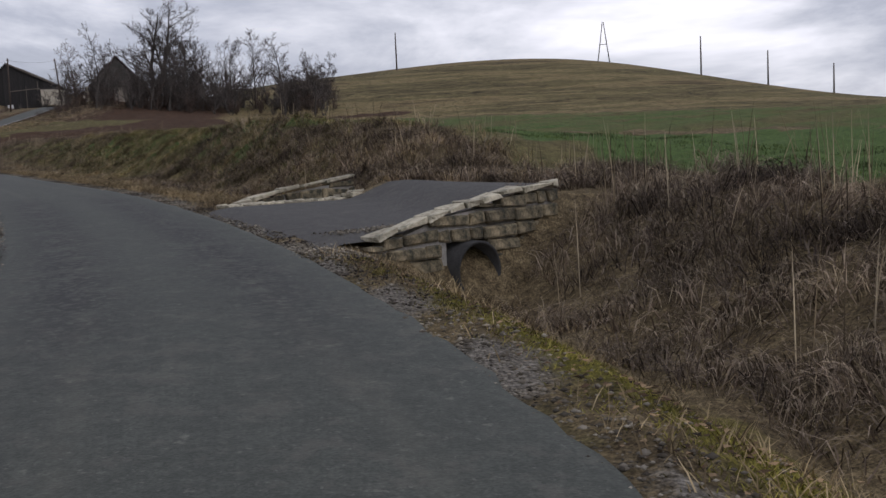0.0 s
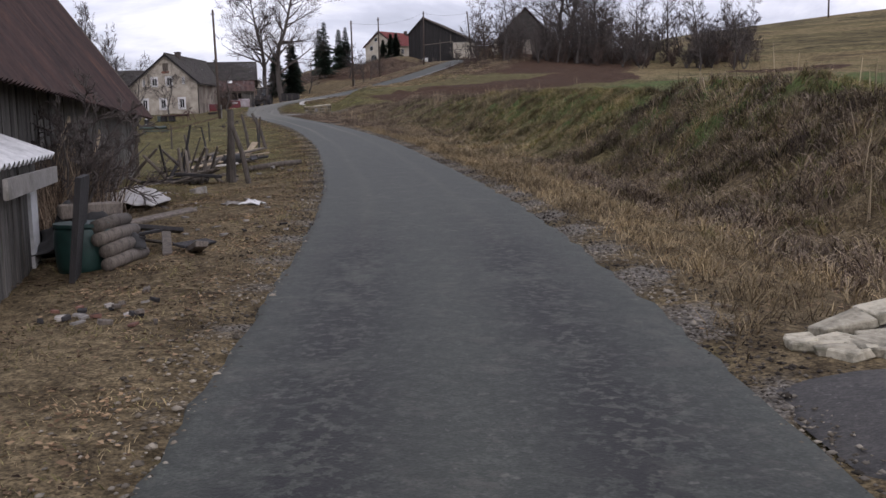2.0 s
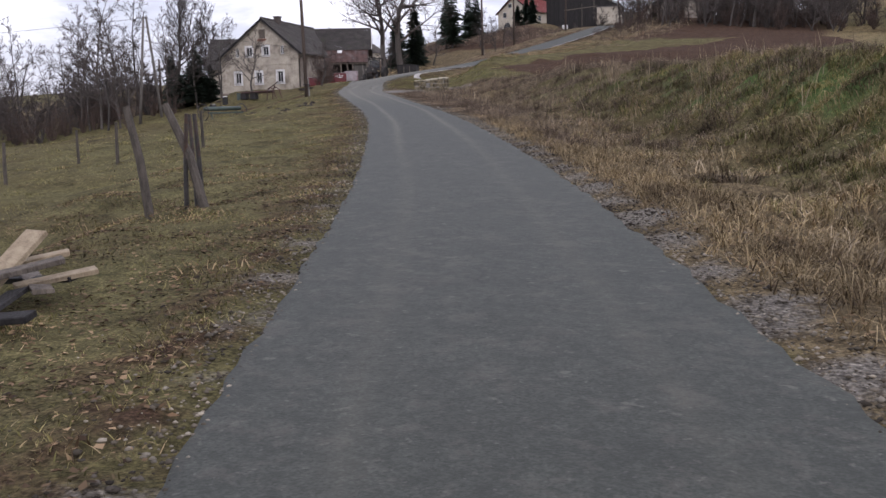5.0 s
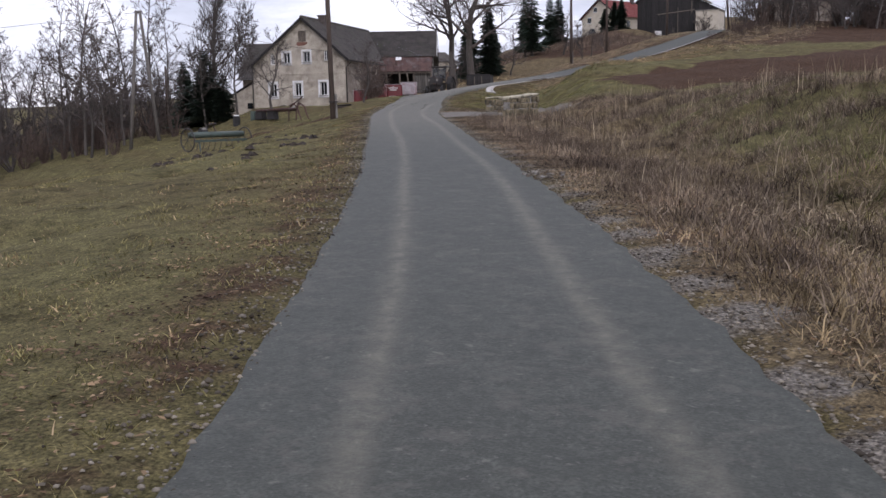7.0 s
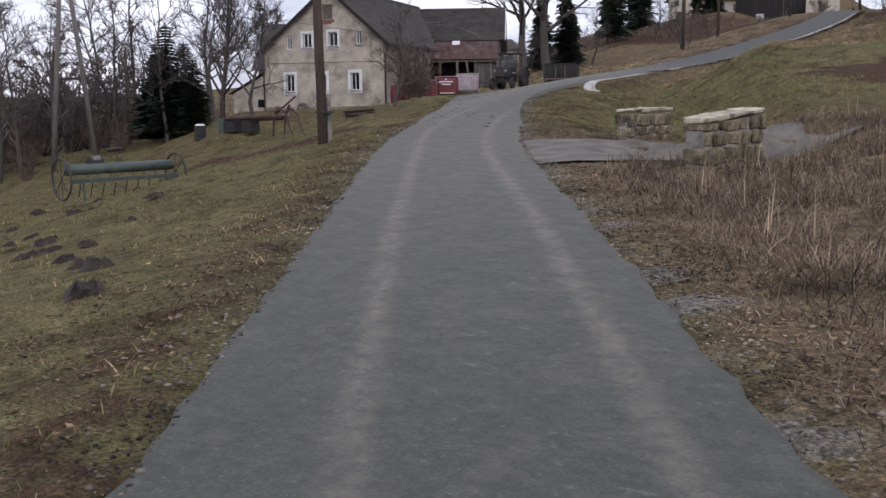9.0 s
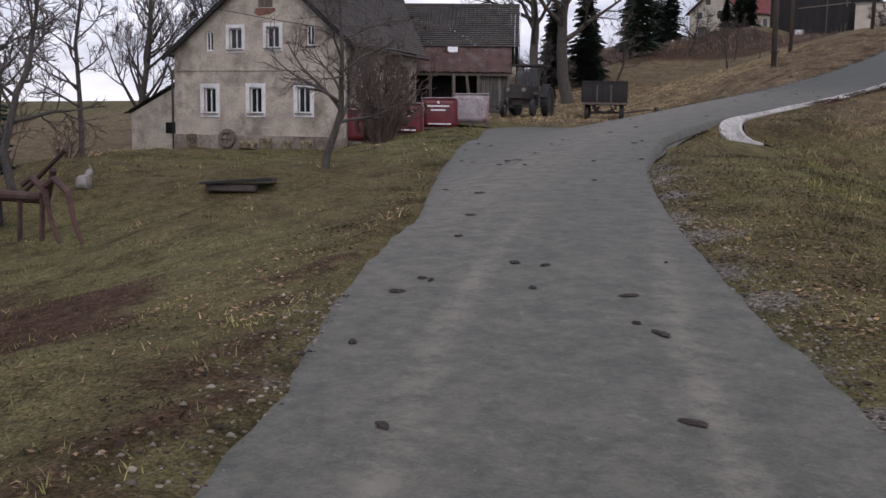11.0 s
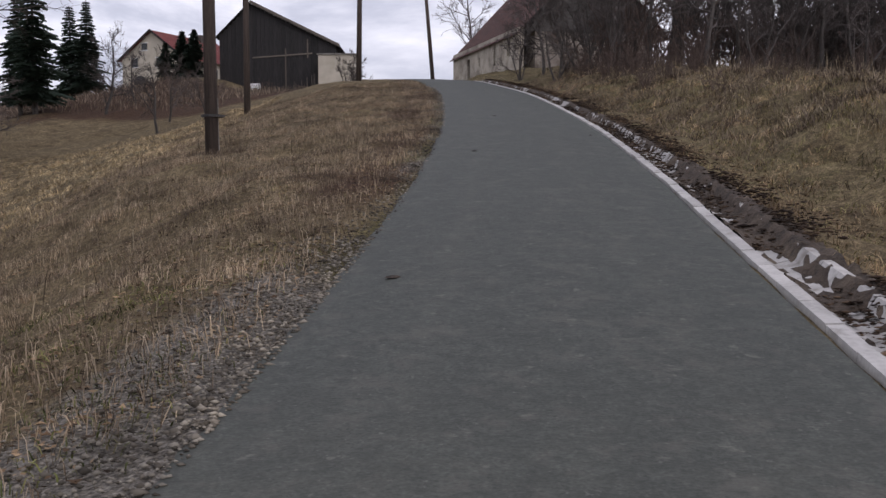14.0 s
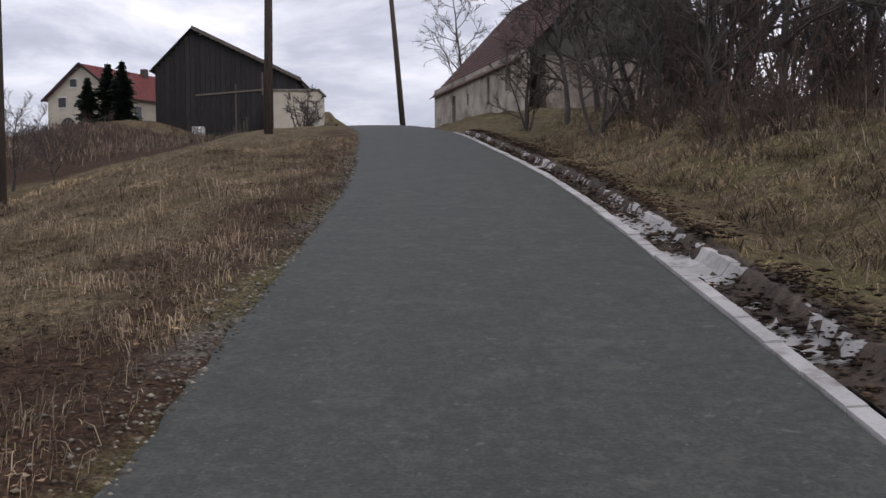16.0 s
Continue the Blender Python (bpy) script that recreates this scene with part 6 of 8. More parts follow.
part("drum", Geo().tube([(0, 0, 0), (0, 0, .6)], [.22, .22], 12), RUBBER, fig2)
part("lid", Geo().tube([(0, 0, .6), (0, 0, .66)], [.2, .12], 12), WHITE, fig2)
hatch = thing("cellar_hatch", "dark board lying over a brick rim in the lawn", "hatch", heading(-60.1, 89.5, ground(-60.1, 89.5), 35))
part("board", rough_block((1.1, .55, .05), 3, .015), DARKWOOD, hatch, m=pose(0, 0, .14, -3, -3, 0))
part("rim", rough_block((.8, .3, .12), 5, .02), SOOT, hatch, m=pose(-.1, -.05, .04))
wl_ = Geo().wheel((0, 0, .42), .42, .12, (0, 1, 0), 20, .26)
whl = thing("wagon_ring", "old spoked wheel leaning on the house plinth", "wheel", HOUSE @ pose(-5.6, -.22, .05, -8))
part("rim", wl_, OLDWOOD, whl)
part("spoke", Geo().beam((-.3, 0, .42), (.3, 0, .42), .05, .05).beam((0, 0, .12), (0, 0, .72), .05, .05), OLDWOOD, whl)
for k, (lx, w_, h_) in enumerate(((-7.3, .3, .55), (-4.5, .7, .3), (-3.6, .5, .45), (-2.6, .4, .35), (-1.6, .45, .4))):
    tagged(part("plinth_stone", rough_block((w_, .3, h_), k, .05), STONE, None, "", False, HOUSE @ pose(lx, -.35, .1 + h_ / 2 - .05)), "rough stone leaning against the house plinth", "stone", "stones by the house")


# ---- fence posts, timber and rubbish by the first shed ----
POSTWOOD = surface("dark_weathered_post", (.03, .026, .022), (.1, .086, .072), 4, .95, .5, 30, stretch=(4, 4, 1), vary=.3)


def fence_post(x, y, h, r, lean, label, mat=POSTWOOD):
    t = thing("fence_post", label, "fence post", pose(x, y, ground(x, y)), "fence posts along the pasture")
    part("post", Geo().tube([(0, 0, -.3), (lean[0] * .45, lean[1] * .45, h * .5), (lean[0], lean[1], h)], [r * 1.15, r, r * .85], 8), mat, t, round_off=False)
    return t


ROT, THIN = "rotting grey wooden fence post", "thin dark iron fence stake"
fence_post(-15.0, 26.98, 1.48, .075, (.02, .03), ROT)
fence_post(-15.12, 27.08, 1.1, .05, (.05, .03), ROT)
fence_post(-14.35, 26.7, 1.25, .05, (-.34, -.12), "rotting grey fence post leaning over")
fence_post(-15.67, 27.78, 1.15, .05, (.1, .06), ROT)
fence_post(-17.5, 30.75, 1.1, .022, (-.06, .03), THIN, IRON)
fence_post(-21.4, 37.8, 1.1, .03, (-.06, .0), THIN, IRON)
fence_post(-20.85, 36.45, 1.15, .046, (-.22, -.06), ROT)
fence_post(-20.57, 37.05, 1.15, .05, (-.45, -.15), "grey fence post leaning steeply")
fence_post(-20.85, 36.95, 1.05, .025, (.1, 0), THIN, IRON)
fence_post(-21.2, 37.5, 1.1, .025, (-.05, 0), THIN, IRON)
fence_post(-21.5, 34.3, 1.0, .04, (-.14, -.05), ROT)
fence_post(-20.3, 33.5, .95, .028, (-.14, -.05), THIN, IRON)
for px, py in ((-30.4, 41.6), (-29.5, 43.7), (-29.4, 46.2), (-26.5, 38.0), (-33.5, 46.0)):
    fence_post(px, py, .85, .035, (random.uniform(-.08, .08), 0), "thin weathered fence stake in the pasture")


def log(a, b, r, label, mat=OLDWOOD, sides=10):
    za, zb = ground(*a) + r * .8, ground(*b) + r * .8
    t = thing("log", label, "log", pose(a[0], a[1], za))
    part("trunk", Geo().tube([(0, 0, 0), ((b[0] - a[0]) * .5, (b[1] - a[1]) * .5, (zb - za) * .5 + .02), (b[0] - a[0], b[1] - a[1], zb - za)], [r, r * 1.03, r * .92], sides), mat, t, round_off=True)
    return t


log((-16.4, 29.7), (-15.62, 30.75), .066, "long debarked log lying by the lane")
log((-16.6, 29.75), (-16.0, 30.3), .032, "thin grey log lying beside the larger one")


def scatter(name, label, category, n, centre, spread, size, mats, seed, lift=.03, flat=True, group=""):
    """Loose pieces on the ground round a centre, each a thing of its own."""
    rng = random.Random(seed)
    for k in range(n):
        x, y = centre[0] + rng.gauss(0, spread[0]), centre[1] + rng.gauss(0, spread[1])
        s = [rng.uniform(*q) for q in size]
        tagged(part(name, rough_block(s, rng.random(), min(s) * .18), rng.choice(mats), None, "", False, pose(x, y, ground(x, y) + s[2] / 2 + rng.uniform(0, lift), rng.uniform(-12, 12), rng.uniform(-12, 12), rng.uniform(0, 180))), label, category, group)


def heap_of_boards(centre, n, length, seed, group, label, mats):
    rng = random.Random(seed)
    for k in range(n):
        x, y = centre[0] + rng.gauss(0, .45), centre[1] + rng.gauss(0, .45)
        L = rng.uniform(*length)
        tagged(part("board", rough_block((L, rng.uniform(.07, .18), rng.uniform(.02, .06)), rng.random(), .006), rng.choice(mats), None, "", False, pose(x, y, ground(x, y) + .06 + rng.uniform(0, .3) * (k / n), rng.uniform(-14, 14), rng.uniform(-16, 16), rng.uniform(0, 180))), label, "board", group)


heap_of_boards((-18.7, 31.9), 18, (.5, 1.5), 3, "timber heap by the fence", "weathered board in a timber heap", [OLDWOOD, TIMBER, DARKWOOD, OLDWOOD])
heap_of_boards((-16.3, 27.1), 14, (.6, 1.6), 4, "broken boards by the shed", "broken grey board by the shed", [OLDWOOD, OLDWOOD, DARKWOOD, DARKWOOD])
rngs = random.Random(33)
for k in range(22):
    px, py = -16.25 + rngs.gauss(0, .4), 27.2 + rngs.gauss(0, .35)
    length, turn, tilt, r = rngs.uniform(.6, 1.35), rngs.uniform(0, 6.283), radians(rngs.choice((rngs.uniform(20, 45), rngs.uniform(45, 80)))), rngs.uniform(.016, .042)
    tip = Vector((math.cos(turn) * math.cos(tilt), math.sin(turn) * math.cos(tilt), math.sin(tilt))) * length
    stick = Geo().tube([(0, 0, -.08), tuple(tip * .5 + Vector((rngs.uniform(-.03, .03), rngs.uniform(-.03, .03), 0))), tuple(tip)], [r * 1.1, r, r * .7], 7)
    tagged(part("stick", stick, rngs.choice((OLDWOOD, OLDWOOD, DARKWOOD, POSTWOOD)), None, "", False, pose(px, py, ground(px, py))), "grey broken stick standing in a heap", "stick", "heap of sticks by the shed")
tagged(part("slab", rough_block((.7, .4, .08), 4, .02), GREYCONC, None, "", False, pose(-16.5, 26.6, ground(-16.5, 26.6) + .06, 4, -5, 40)), "grey concrete slab lying by the shed", "slab")
heap_of_boards((-10.6, 18.3), 9, (.6, 1.5), 5, "rubbish heap by the hut", "old board on a rubbish heap", [OLDWOOD, DARKWOOD])
heap_of_boards((-10.35, 18.0), 12, (.3, .8), 25, "rubbish heap by the hut", "old board on a rubbish heap", [OLDWOOD, DARKWOOD, DARKWOOD])
for bx, by, bl, bw, tilt, turn, mat in ((-18.6, 32.3, 1.9, .12, 9, 62, OLDWOOD), (-18.9, 32.7, 1.7, .1, 8, 58, TIMBER), (-18.9, 33.2, 1.2, .1, 3, 12, DARKWOOD), (-18.9, 33.4, 1.5, .14, 2, 150, OLDWOOD), (-18.5, 32.95, .65, .18, 34, 95, TIMBER), (-18.4, 33.25, .55, .13, 6, 60, TIMBER), (-17.3, 29.9, .8, .2, 5, 40, RUBBLE), (-17.7, 29.8, .9, .16, 8, 65, TIMBER)):
    tagged(part("board", rough_block((bl, bw, .035), bl, .006), mat, None, "", False, pose(bx, by, ground(bx, by) + .14 + bl * .5 * math.sin(radians(tilt)), 4, -tilt, turn)), "long weathered board thrown on the timber heap", "board", "timber heap by the fence")
heap_of_boards((-19.6, 32.6), 4, (.6, 1.3), 6, "timber heap by the fence", "pale sawn board in the grass", [TIMBER, OLDWOOD])
sack = Geo().tube([(-.55, 0, .1), (-.48, 0, .12), (-.1, .03, .16), (.4, .04, .15), (.6, 0, .12)], [.06, .12, .13, .12, .07], 12)
tagged(part("sheeting_roll", sack, RUBBER, None, "", True, heading(-17.95, 31.35, ground(-17.95, 31.35), 100)), "roll of black sheeting lying on the timber heap", "sheeting roll")
scatter("rubble_piece", "pale piece of rubble on the verge", "rubble", 16, (-11.6, 22.3), (.6, .6), ((.03, .1), (.02, .06), (.01, .025)), [RUBBLE, GREYCONC], 1, group="rubbish on the verge")
scatter("rubble_piece", "brick and stone rubble on the verge", "rubble", 26, (-8.3, 15.4), (.35, .3), ((.03, .1), (.02, .06), (.015, .035)), [RUBBLE, BRICKRED, OLDWOOD, DARKWOOD], 2, group="rubbish on the verge")
scatter("rubble_piece", "rubble among the boards by the shed", "rubble", 18, (-10.2, 19.6), (.7, .5), ((.03, .12), (.02, .05), (.01, .025)), [RUBBLE, OLDWOOD, DARKWOOD, GREYCONC], 3, group="rubbish on the verge")
scatter("rubble_piece", "rubble and stones under the fence posts", "rubble", 24, (-16.2, 28.4), (.6, .8), ((.05, .15), (.04, .1), (.02, .06)), [OLDWOOD, OLDWOOD, DARKWOOD, GREYCONC], 7, group="rubble by the shed")
scatter("rubble_piece", "broken pale rubble on the verge", "rubble", 14, (-30.2, 58.6), (.1, .14), ((.03, .1), (.02, .06), (.01, .04)), [RUBBLE, GREYCONC, OLDWOOD], 17, .05, group="rubbish on the verge")
scatter("stone_chunk", "squared stone block in the grass", "stone", 1, (-14.6, 24.6), (.4, .2), ((.25, .45), (.2, .3), (.15, .25)), [GREYCONC, STONE], 8, group="stones by the shed")


def crumpled_sheet(name, m, sx, sy, height_m, mat, label, category, seed):
    """A creased sheet draped over lumps."""
    u, v = np.meshgrid(np.linspace(-.5, .5, 22), np.linspace(-.5, .5, 22))
    X, Y = u * sx * (1 + .15 * np.sin(7 * v + seed)), v * sy * (1 + .15 * np.sin(6 * u + seed))
    Z = height_m * (soft_noise(u, v, .45, seed) * .9 + soft_noise(u, v, .22, seed + 1) * .12) * np.clip(1.25 - np.hypot(u, v) * 1.6, .08, 1)
    me = grid_mesh(name, X, Y, Z)
    me.materials.append(mat)
    ob = tagged(new(name, me), label, category)
    so = ob.modifiers.new("thickness", "SOLIDIFY")
    so.thickness = .012
    ob.matrix_basis = m
    return ob


crumpled_sheet("tarpaulin", heading(-14.9, 23.6, ground(-14.9, 23.6) + .02, 30), 1.5, 2.9, .32, CLOTH, "crumpled grey tarpaulin lying by the shed", "tarpaulin", 3)
crumpled_sheet("plastic_sheet", heading(-11.48, 22.38, ground(-11.48, 22.38) + .02, 10), .3, .22, .1, WHITE, "crumpled white plastic sheet on the verge", "rubbish", 5)
crumpled_sheet("plastic_sheet", heading(-11.75, 22.25, ground(-11.75, 22.25) + .02, 60), .24, .2, .09, RUBBLE, "crumpled dirty plastic bag on the verge", "rubbish", 6)
crumpled_sheet("plastic_sheet", heading(-10.9, 19.0, ground(-10.9, 19.0) + .05, 60), .22, .18, .1, RUBBLE, "scrap of white plastic on the rubbish heap", "rubbish", 8)
bin_ = thing("green_barrel", "dark green plastic barrel with rubbish stacked on it", "barrel", pose(-10.0, 17.3, ground(-10.0, 17.3)) @ Matrix.Scale(1.35, 4))
part("drum", Geo().tube([(0, 0, -.02), (0, 0, .04), (0, 0, .18), (0, 0, .28), (0, 0, .31)], [.17, .185, .195, .19, .18], 20), GREENPL, bin_, round_off=True)
part("lid", Geo().tube([(0, 0, .31), (0, 0, .335)], [.195, .195], 20), GREENPL, bin_)
for k in range(4):
    z0 = ground(-9.7, 17.4) + .07 + k * .115
    stem = thing("log", "short grey log stacked beside the barrel", "log", pose(-9.6 - .05 * k, 17.16 + .04 * (k % 2), z0), "stacked logs by the barrel")
    part("trunk", Geo().tube([(0, 0, 0), (-.16, .45, .012), (-.36, .95 - .1 * (k % 2), -.005)], [.062, .068, .06], 12), OLDWOOD, stem, round_off=True)
bed = thing("wooden_box", "pale box on top of the rubbish heap", "box", heading(-10.4, 17.85, ground(-10.4, 17.85) + .54, 50))
part("box", rough_block((.6, .3, .14), 2, .02), OLDWOOD, bed)
crumpled_sheet("dark_sheeting", heading(-10.5, 17.9, ground(-10.5, 17.9) + .12, 40), 1.0, .9, .6, RUBBER, "black sheeting over a rubbish heap", "tarpaulin", 11)
door = thing("grey_door_panel", "dark door leaning on the hut", "door", heading(-9.75, 17.0, ground(-9.75, 17.0), 37))
part("panel", Geo().box((0, 0, .45), (.05, .8, .95), Matrix.Rotation(.12, 3, "Y")), DARKWOOD, door)
case = thing("white_appliance", "dumped white appliance case with vents by the hut", "appliance", heading(-9.62, 14.9, ground(-9.62, 14.9), 37) @ Matrix.Scale(.8, 4))
part("case", rough_block((.5, .6, .42), 2, .008), WHITE, case, m=pose(0, 0, .35))
part("foot", rough_block((.45, .5, .16), 3, .01), GREYCONC, case, m=pose(0, 0, .07))
for k in range(3):
    part("vent", Geo().box((.255, .05, .44 + .05 * k), (.01, .3, .018)), IRON, case)
for k, (x, y) in enumerate(((-95.0, 217.6), (-92.3, 213.4), (-89.3, 213.4), (-86.5, 212.8))):
    tagged(part("bee_box", rough_block((1.0, .8, .75), k, .02), WHITE, None, "", False, heading(x, y, ground(x, y) + .35, 10 * k)), "white wooden box on the slope below the barn", "box", "white boxes on the slope")
for k, (px, py) in enumerate(((-83.0, 196), (-81.5, 193), (-80.2, 190), (-79, 187), (-78, 184))):
    fence_post(px, py, 1.3, .06, (0, 0), "grey fence post on the hill")
# molehills
rngm = random.Random(8)
for k in range(80):
    f = rngm.random()
    x, y = -36.5 - 23 * f + rngm.gauss(0, 1.2), 61.5 + 15 * f + rngm.gauss(0, 1.8)
    if along(np.array([x]), np.array([y]))[1][0] > -3:
        continue
    r = rngm.uniform(.07, .15)
    ring = lambda f, z0, z1: [(math.cos(6.283 * i / 12) * r * f * 1.5 * rngm.uniform(.6, 1.35), math.sin(6.283 * i / 12) * r * f * rngm.uniform(.6, 1.35), r * rngm.uniform(z0, z1)) for i in range(12)]
    g = Geo().add(ring(1.2, -.25, -.1) + ring(.8, .05, .6) + ring(.4, .3, .95) + [(0, 0, r * .6)], [(12 * q + i, 12 * q + (i + 1) % 12, 12 * q + 12 + (i + 1) % 12, 12 * q + 12 + i) for q in (0, 1) for i in range(12)] + [(24 + i, 24 + (i + 1) % 12, 36) for i in range(12)])
    tagged(part("molehill", g, MUCK, None, "", False, pose(x, y, ground(x, y), 0, 0, rngm.uniform(0, 180))), "small dark molehill in the pasture", "molehill", "molehills in the pasture")
# muck and stones on the asphalt
rngk = random.Random(15)
DROPPED = ((-52.5, 84.6), (-52.4, 84.2), (-51.8, 83.1), (-50.8, 82.2), (-51.05, 85.0), (-50.7, 84.4), (-50.5, 84.3), (-55.2, 88.4), (-54.7, 88.4), (-53.3, 86.1), (-56.0, 90.7), (-56.2, 91.2), (-56.1, 91.3), (-56.35, 92.2), (-55.7, 90.9), (-56.8, 93.4), (-57.0, 94.1), (-56.9, 95.6), (-54.5, 92.1), (-55.6, 94.3), (-55.0, 91.6), (-59.1, 99.1), (-58.9, 109.6), (-57.6, 108.0), (-59.5, 123.5), (-59.2, 115.0), (-59.8, 131.1), (-57.7, 126.4))
for k in range(34 + len(DROPPED)):
    s, d = rngk.uniform(95, 126), rngk.uniform(-1.2, .8)
    if s > 103 and s < 122:
        d = rngk.uniform(-5.5, -.2)
    p = on_line(s, d)
    r = rngk.uniform(.02, .07)
    if k < len(DROPPED):
        p, r = Vector((*DROPPED[k], 0)), rngk.uniform(.03, .06)
        s, d, zr = (float(v[0]) for v in along(np.array([p.x]), np.array([p.y])))
        p.z = zr
    zz = max(ground(p.x, p.y), p.z + .03 - .012 * d * d if abs(d) < 1.5 else -9) + .004
    n = 11
    rim = [(math.cos(6.283 * i / n) * r * rngk.uniform(.6, 1.25), math.sin(6.283 * i / n) * r * rngk.uniform(.6, 1.25)) for i in range(n)]
    g = Geo().add([(x, y, 0) for x, y in rim] + [(x * .6, y * .6, rngk.uniform(.003, .016)) for x, y in rim], [(i, (i + 1) % n, n + (i + 1) % n, n + i) for i in range(n)] + [tuple(range(n, 2 * n))])
    tagged(part("mud_clod", g, MUCK, None, "", False, pose(p.x, p.y, zz, 0, 0, rngk.uniform(0, 180)) @ Matrix.Diagonal((rngk.uniform(.9, 1.7), rngk.uniform(.6, 1), 1, 1))), "flattened clod of mud on the asphalt", "mud", "mud clods on the lane")


# ---- trees ----
def bare_tree_meshes(seed, h, r, spread=.55, limbs=13, low=.25, sub=7, twigs=6, stems=1, upright=.35, wob=.12, fine=3, tw=1.0):
    """Trunk and crown of a leafless tree: stems, limbs, branches, twigs and fine twigs."""
    rng = random.Random(seed)
    trunk, crown = Geo(), Geo()

    def grow(geo, p, d, length, r0, r1, n, sides):
        pts, radii = [p.copy()], [r0]
        for i in range(n):
            d = (d + Vector((rng.gauss(0, wob), rng.gauss(0, wob), rng.gauss(0, wob * .6) + upright * .12))).normalized()
            p = p + d * (length / n)
            pts.append(p.copy())
            radii.append(r0 + (r1 - r0) * (i + 1) / n)
        geo.tube(pts, radii, sides, False)
        return pts, radii, d

    def away(d, angle):
        side = d.cross(Vector((rng.gauss(0, 1), rng.gauss(0, 1), rng.gauss(0, 1)))).normalized()
        return (d * math.cos(angle) + side * math.sin(angle)).normalized()

    def along_pts(pts, radii, t):
        k = min(int(t * (len(pts) - 1)), len(pts) - 2)
        f = t * (len(pts) - 1) - k
        return pts[k].lerp(pts[k + 1], f), radii[k] + (radii[k + 1] - radii[k]) * f, (pts[k + 1] - pts[k]).normalized()

    for st in range(stems):
        lean = Vector((rng.gauss(0, .06), rng.gauss(0, .06), 1)) if stems == 1 else Vector((math.cos(6.28 * st / stems + rng.random()), math.sin(6.28 * st / stems + rng.random()), rng.uniform(1.6, 3.2)))
        hh = h * (1 if stems == 1 else rng.uniform(.7, 1))
        tp, tr, _ = grow(trunk, Vector((rng.uniform(-.1, .1) * (stems > 1), rng.uniform(-.1, .1) * (stems > 1), -.25)), lean.normalized(), hh, r / math.sqrt(stems), r * .12 / math.sqrt(stems), 9, 9 if r > .12 else 6)
        for i in range(max(3, limbs // stems)):
            t = low + (1 - low) * (i + rng.random()) / max(3, limbs // stems) * .97
            p, pr, d = along_pts(tp, tr, min(t, .98))
            ln = hh * spread * (1.05 - .65 * t) * rng.uniform(.7, 1.15)
            lp, lr, _ = grow(crown, p, away(d, rng.uniform(.65, 1.15)), ln, pr * .6, .012, 6, 5)
            for j in range(sub):
                q, qr, e = along_pts(lp, lr, rng.uniform(.2, .99))
                bl = ln * rng.uniform(.22, .5)
                bp, br, _ = grow(crown, q, away(e, rng.uniform(.5, 1.0)), bl, max(qr * .6, .009 * tw), .006 * tw, 4, 4)
                for m in range(twigs):
                    u, ur, f = along_pts(bp, br, rng.uniform(.2, .99))
                    wl_ = bl * rng.uniform(.3, .6)
                    wp, wr, _ = grow(crown, u, away(f, rng.uniform(.4, .9)), wl_, .008 * tw, .004 * tw, 2, 3)
                    for q_ in range(fine):
                        v, _, g_ = along_pts(wp, wr, rng.uniform(.3, 1))
                        grow(crown, v, away(g_, rng.uniform(.4, .9)), wl_ * rng.uniform(.35, .7), .0055 * tw, .003 * tw, 1, 3)
    return trunk.mesh("trunk", True), crown.mesh("crown", True)


def tree_thing(name, label, category, meshes, mats, m, group=""):
    t = thing(name, label, category, m, group)
    for n, me, mat in zip(("trunk", "crown"), meshes, mats):
        part(n, me, mat, t)
    return t


def plant_at(x, y, turn=0, size=1.0):
    return Matrix.Translation((x, y, ground(x, y) - .02)) @ Matrix.Rotation(radians(turn), 4, "Z") @ Matrix.Scale(size, 4)


BIG = [bare_tree_meshes(11, 21, .5, .42, 22, .22, 9, 6, fine=4, tw=2.2), bare_tree_meshes(12, 20, .42, .42, 22, .25, 9, 6, fine=4, tw=2.2)]
SPREAD = [bare_tree_meshes(14, 15, .55, .5, 26, .18, 8, 6, 2, .5, .1, 3, 1.9)]
POPLAR = [bare_tree_meshes(15, 15, .22, .3, 34, .12, 7, 6, 1, 1.6, .09, 4, 2.0)]
DENSE = [bare_tree_meshes(16, 6.5, .3, .5, 32, .12, 6, 5, 7, .4, .13, 2, 3.4), bare_tree_meshes(17, 8, .2, .42, 22, .2, 6, 5, 2, .5, .12, 2, 3.0)]
TALL = [bare_tree_meshes(21, 13, .17, .36, 18, .2, 6, 4, fine=2, tw=2.5), bare_tree_meshes(22, 12, .15, .4, 18, .2, 6, 4, fine=2, tw=2.5), bare_tree_meshes(23, 14, .15, .26, 20, .2, 6, 4, fine=2, tw=2.5)]
SMALL = [bare_tree_meshes(31, 5.0, .1, .5, 15, .2, 6, 5, 1, .3, .16), bare_tree_meshes(32, 4.5, .09, .55, 14, .25, 6, 5, 1, .3, .18)]
BUSH = [bare_tree_meshes(41, 3.2, .14, .4, 30, .12, 4, 3, 10, .35, .13, 2, 1.3), bare_tree_meshes(42, 2.8, .12, .42, 30, .1, 4, 3, 10, .35, .14, 2, 1.3), bare_tree_meshes(43, 3.6, .13, .36, 27, .15, 4, 3, 9, .35, .12, 2, 1.3)]
THICK = [bare_tree_meshes(51, 7.5, .12, .4, 18, .15, 5, 4, 2, .4, .13, 2, 2.0), bare_tree_meshes(52, 8.5, .12, .36, 18, .2, 5, 4, 1, .35, .14, 2, 2.0), bare_tree_meshes(53, 6.5, .12, .42, 18, .12, 5, 4, 3, .35, .14, 2, 2.0)]
